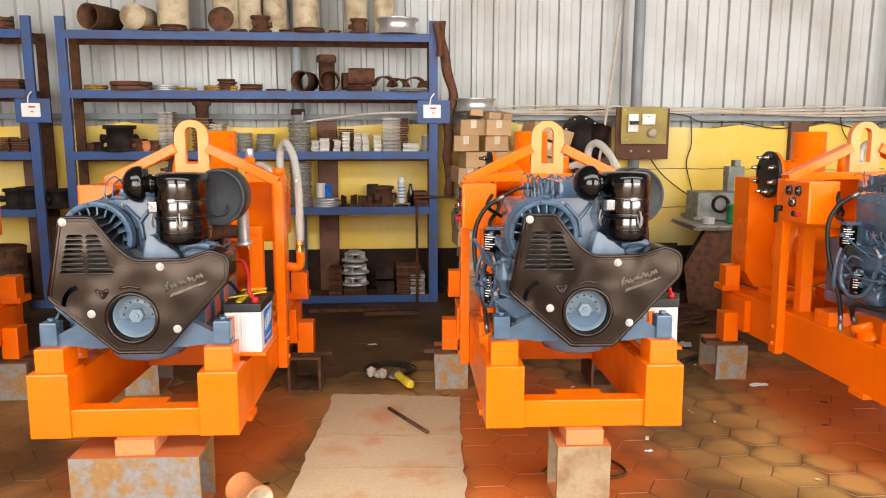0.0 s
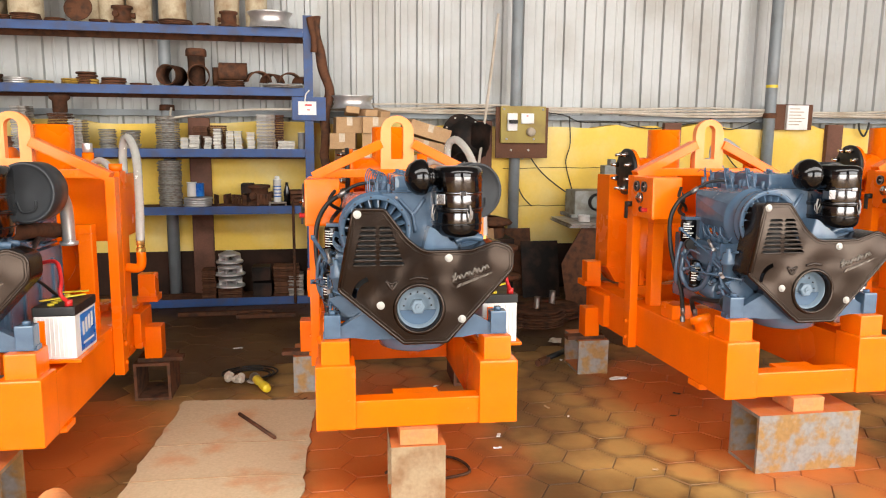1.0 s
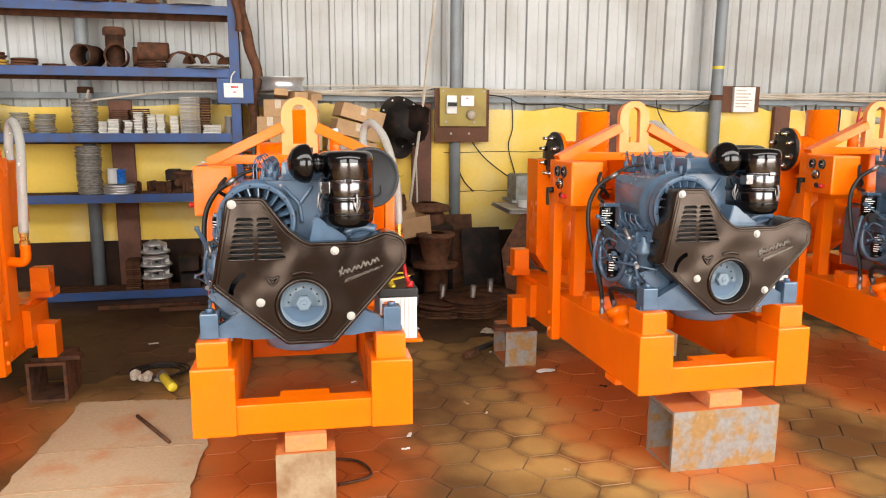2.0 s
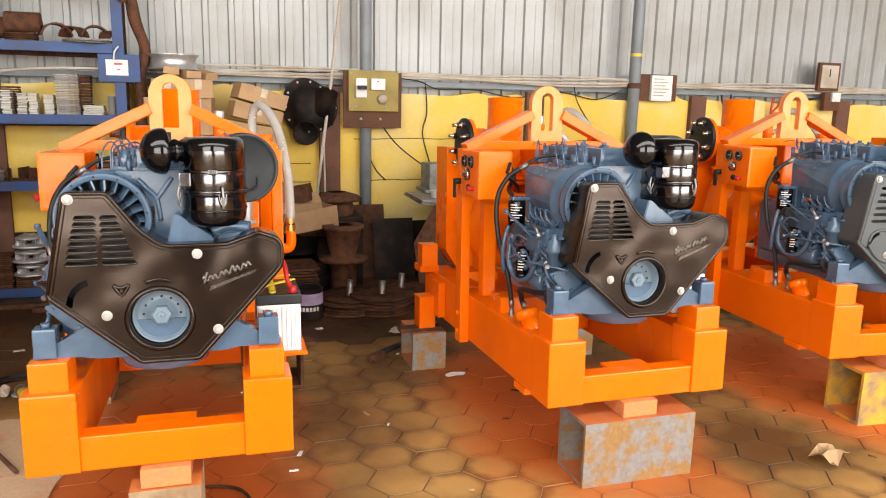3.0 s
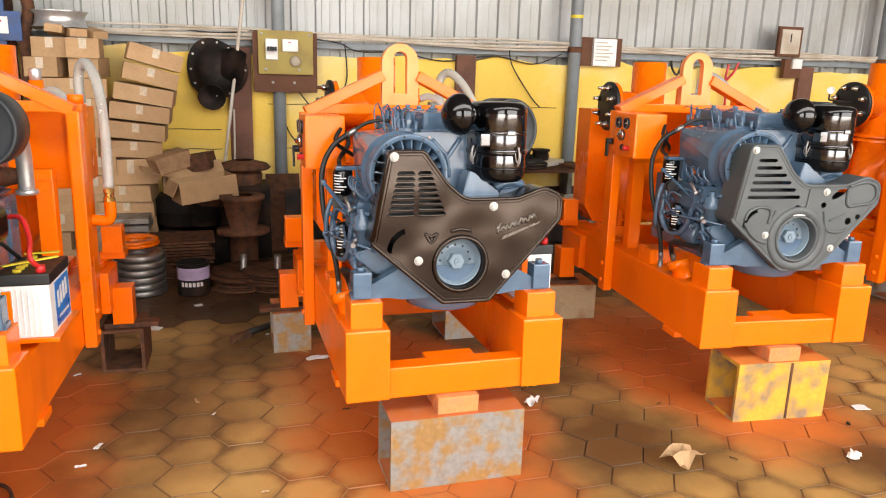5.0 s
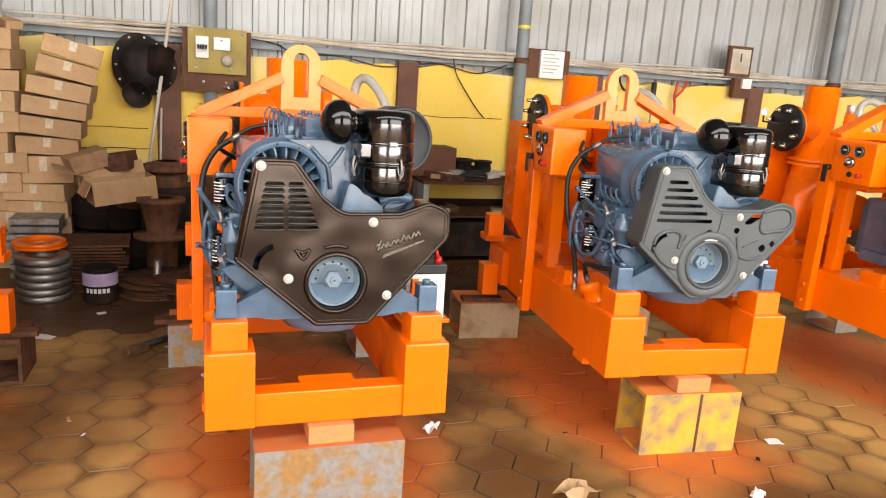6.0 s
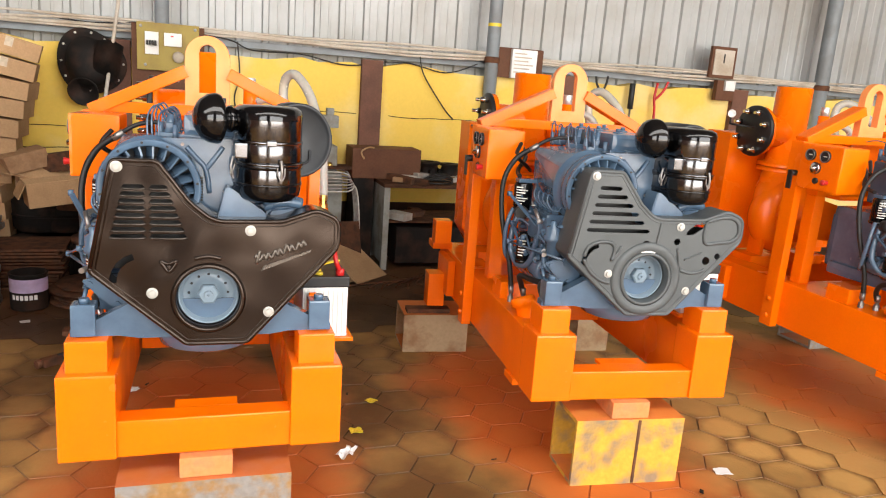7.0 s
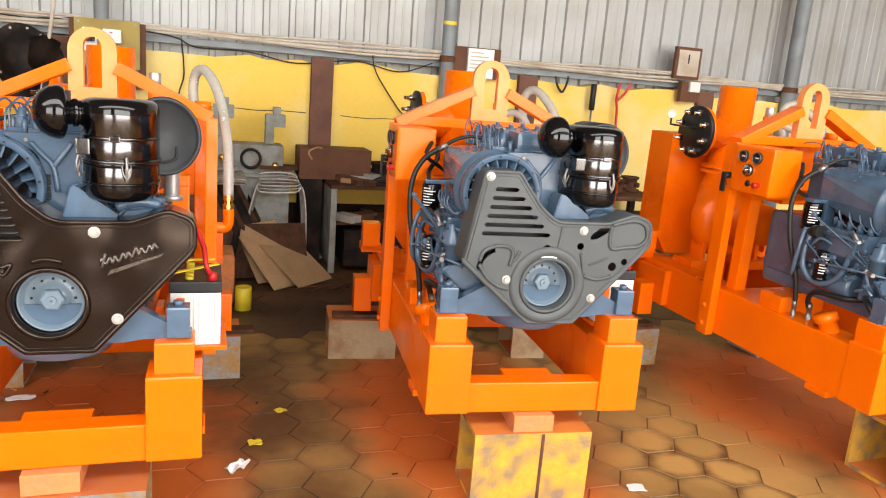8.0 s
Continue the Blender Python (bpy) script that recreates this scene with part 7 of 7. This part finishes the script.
def litter(x, y, w, d, mat, label, rz=0.0, crumple=0.01):
    r = random.Random(int(x * 100 + y * 10))
    bm = B()
    k = 4
    g = [[bm.verts.new((w * (i / k - 0.5) * r.uniform(0.8, 1.1), d * (j / k - 0.5) * r.uniform(0.8, 1.1), 0.004 + r.uniform(0, crumple))) for j in range(k + 1)] for i in range(k + 1)]
    for i in range(k):
        for j in range(k):
            bm.faces.new((g[i][j], g[i + 1][j], g[i + 1][j + 1], g[i][j + 1]))
    top = bmesh.ops.extrude_face_region(bm, geom=bm.faces[:])
    bmesh.ops.translate(bm, verts=[v for v in top["geom"] if isinstance(v, bmesh.types.BMVert)], vec=(0, 0, 0.002))
    return thing("litter", label, "litter", bm, mat, Matrix.Translation((x, y, 0)) @ pose(0, 0, 0, 0, 0, rz), group="floor litter")


litter(3.95, 3.16, 0.16, 0.12, CARD, "crumpled brown paper on the floor", 20, 0.07)
litter(5.15, 3.40, 0.075, 0.055, WHITE, "small white scrap on the floor", -10, 0.002)
litter(4.72, 3.02, 0.07, 0.05, WHITE, "small white scrap on the floor", 30, 0.02)
litter(3.56, 3.84, 0.10, 0.05, WHITE, "twisted white tissue on the floor", 50, 0.03)
litter(3.64, 4.05, 0.06, 0.05, YELLOW_PLASTIC, "yellow scrap on the floor", 0, 0.006)
litter(3.78, 4.35, 0.05, 0.05, YELLOW_PLASTIC, "yellow scrap on the floor", 40, 0.006)
litter(1.98, 5.75, 0.06, 0.04, WHITE, "small white scrap on the floor", 15, 0.004)
litter(1.72, 5.35, 0.10, 0.07, WHITE, "small pale paper scrap on the floor", -25, 0.006)
litter(0.09, 5.76, 0.07, 0.03, WHITE, "small white scrap on the floor", 5, 0.004)
litter(2.5, 5.55, 0.14, 0.10, PALE_PLATE, "pale plastic scrap on the floor", 65, 0.02)
litter(2.62, 4.66, 0.12, 0.05, WHITE, "pale flakes on the floor", 5, 0.008)
litter(1.6, 3.9, 0.05, 0.02, WHITE, "small white scrap on the floor", 70, 0.004)
for i in range(26):
    litter(rng.uniform(-0.6, 5.6), rng.uniform(2.9, 5.2), rng.uniform(0.02, 0.05), rng.uniform(0.006, 0.02), (RUST, BLACK_PLATE, CARD, WHITE)[i % 4], "tiny bit of debris on the floor", rng.uniform(0, 180), 0.004)
e = thing("hammer", "hammer with a dark handle lying on the floor", "hammer", m=Matrix.Translation((2.24, 5.05, 0.035)) @ pose(0, 0, 0, 0, 0, 38))
bm = B()
box(bm, -0.055, 0.045, -0.022, 0.022, -0.034, 0.012, 0.007)
rod(bm, (-0.055, 0, -0.011), (-0.085, 0, -0.011), 0.020, 0.024, 12, 0.003)
part("head", bm, RUST, e)
bm = B()
rod(bm, (0.03, 0, 0), (0.30, 0.0, 0.0), 0.018, 0.022, 10)
part("handle", bm, RUBBER, e)
bm = B()
hose(bm, [(0.95, 3.55, 0.012), (1.1, 3.7, 0.012), (1.3, 3.66, 0.012), (1.35, 3.5, 0.012), (1.2, 3.45, 0.012)], 0.007, 6)
thing("wire_loop", "thin dark wire loop on the floor", "wire", bm, RUST)

# ---- floor pavers ----
R, FLAT = 0.145, 0.90  # the pavers are a little wider than deep
def paver_mesh():
    bm = B()
    top, mid, low = [], [], []
    for k in range(6):
        a = math.pi / 3 * k
        top.append(bm.verts.new(((R - 0.005) * math.cos(a), (R - 0.005) * FLAT * math.sin(a), 0.0)))
        mid.append(bm.verts.new(((R - 0.0014) * math.cos(a), (R - 0.0014) * FLAT * math.sin(a), -0.004)))
        low.append(bm.verts.new(((R - 0.0014) * math.cos(a), (R - 0.0014) * FLAT * math.sin(a), -0.03)))
    bm.faces.new(top)
    for a, b in ((top, mid), (mid, low)):
        for k in range(6):
            bm.faces.new((a[k], b[k], b[(k + 1) % 6], a[(k + 1) % 6]))
    for f in bm.faces:
        f.material_index = 0 if len(f.verts) == 6 else 1
    return mesh_of("paver", bm, [PAVER, JOINT])


hexagon = paver_mesh()
rest, dirty = B(), B()
rng = random.Random(5)
count = 0
for i in range(-45, 66):
    for j in range(-16, 38):
        x, y = 1.5 * R * i + 0.022, math.sqrt(3) * R * FLAT * (j + 0.5 * (i % 2)) + 0.05
        if y > 7.35 or y < -3.8 or x < -7.8 or x > 13.8:
            continue
        dz, tx, ty = rng.uniform(-0.002, 0.001), rng.uniform(-0.3, 0.3), rng.uniform(-0.3, 0.3)
        if 0.45 < x < 6.2 and 2.75 < y < 5.4 and count < 300:
            o = new("paver", hexagon)
            o.parent = floor
            o.matrix_basis = pose(x, y, dz, tx, ty, 0)
            count += 1
        elif -5 < x < 10:
            m = pose(x, y, dz, tx, ty, 0)
            # further back the field takes the darker colour that holds dirt and shade
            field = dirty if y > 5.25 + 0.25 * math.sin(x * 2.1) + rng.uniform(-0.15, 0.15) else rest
            top, low = [], []
            for k in range(6):
                a = math.pi / 3 * k
                top.append(field.verts.new(m @ Vector(((R - 0.003) * math.cos(a), (R - 0.003) * FLAT * math.sin(a), 0))))
                low.append(field.verts.new(m @ Vector(((R - 0.001) * math.cos(a), (R - 0.001) * FLAT * math.sin(a), -0.02))))
            field.faces.new(top)
            for k in range(6):
                field.faces.new((top[k], low[k], low[(k + 1) % 6], top[(k + 1) % 6]))
outer = part("paver_field", rest, PLAIN_PAVER, floor)
tagged(outer, "brown hexagonal pavers in a field", kind="stuff")
back = part("oily_paver_field", dirty, SHADED_DIRTY_PAVER, floor)
tagged(back, "hexagonal pavers with dirt and shade in their dark colour", kind="stuff")
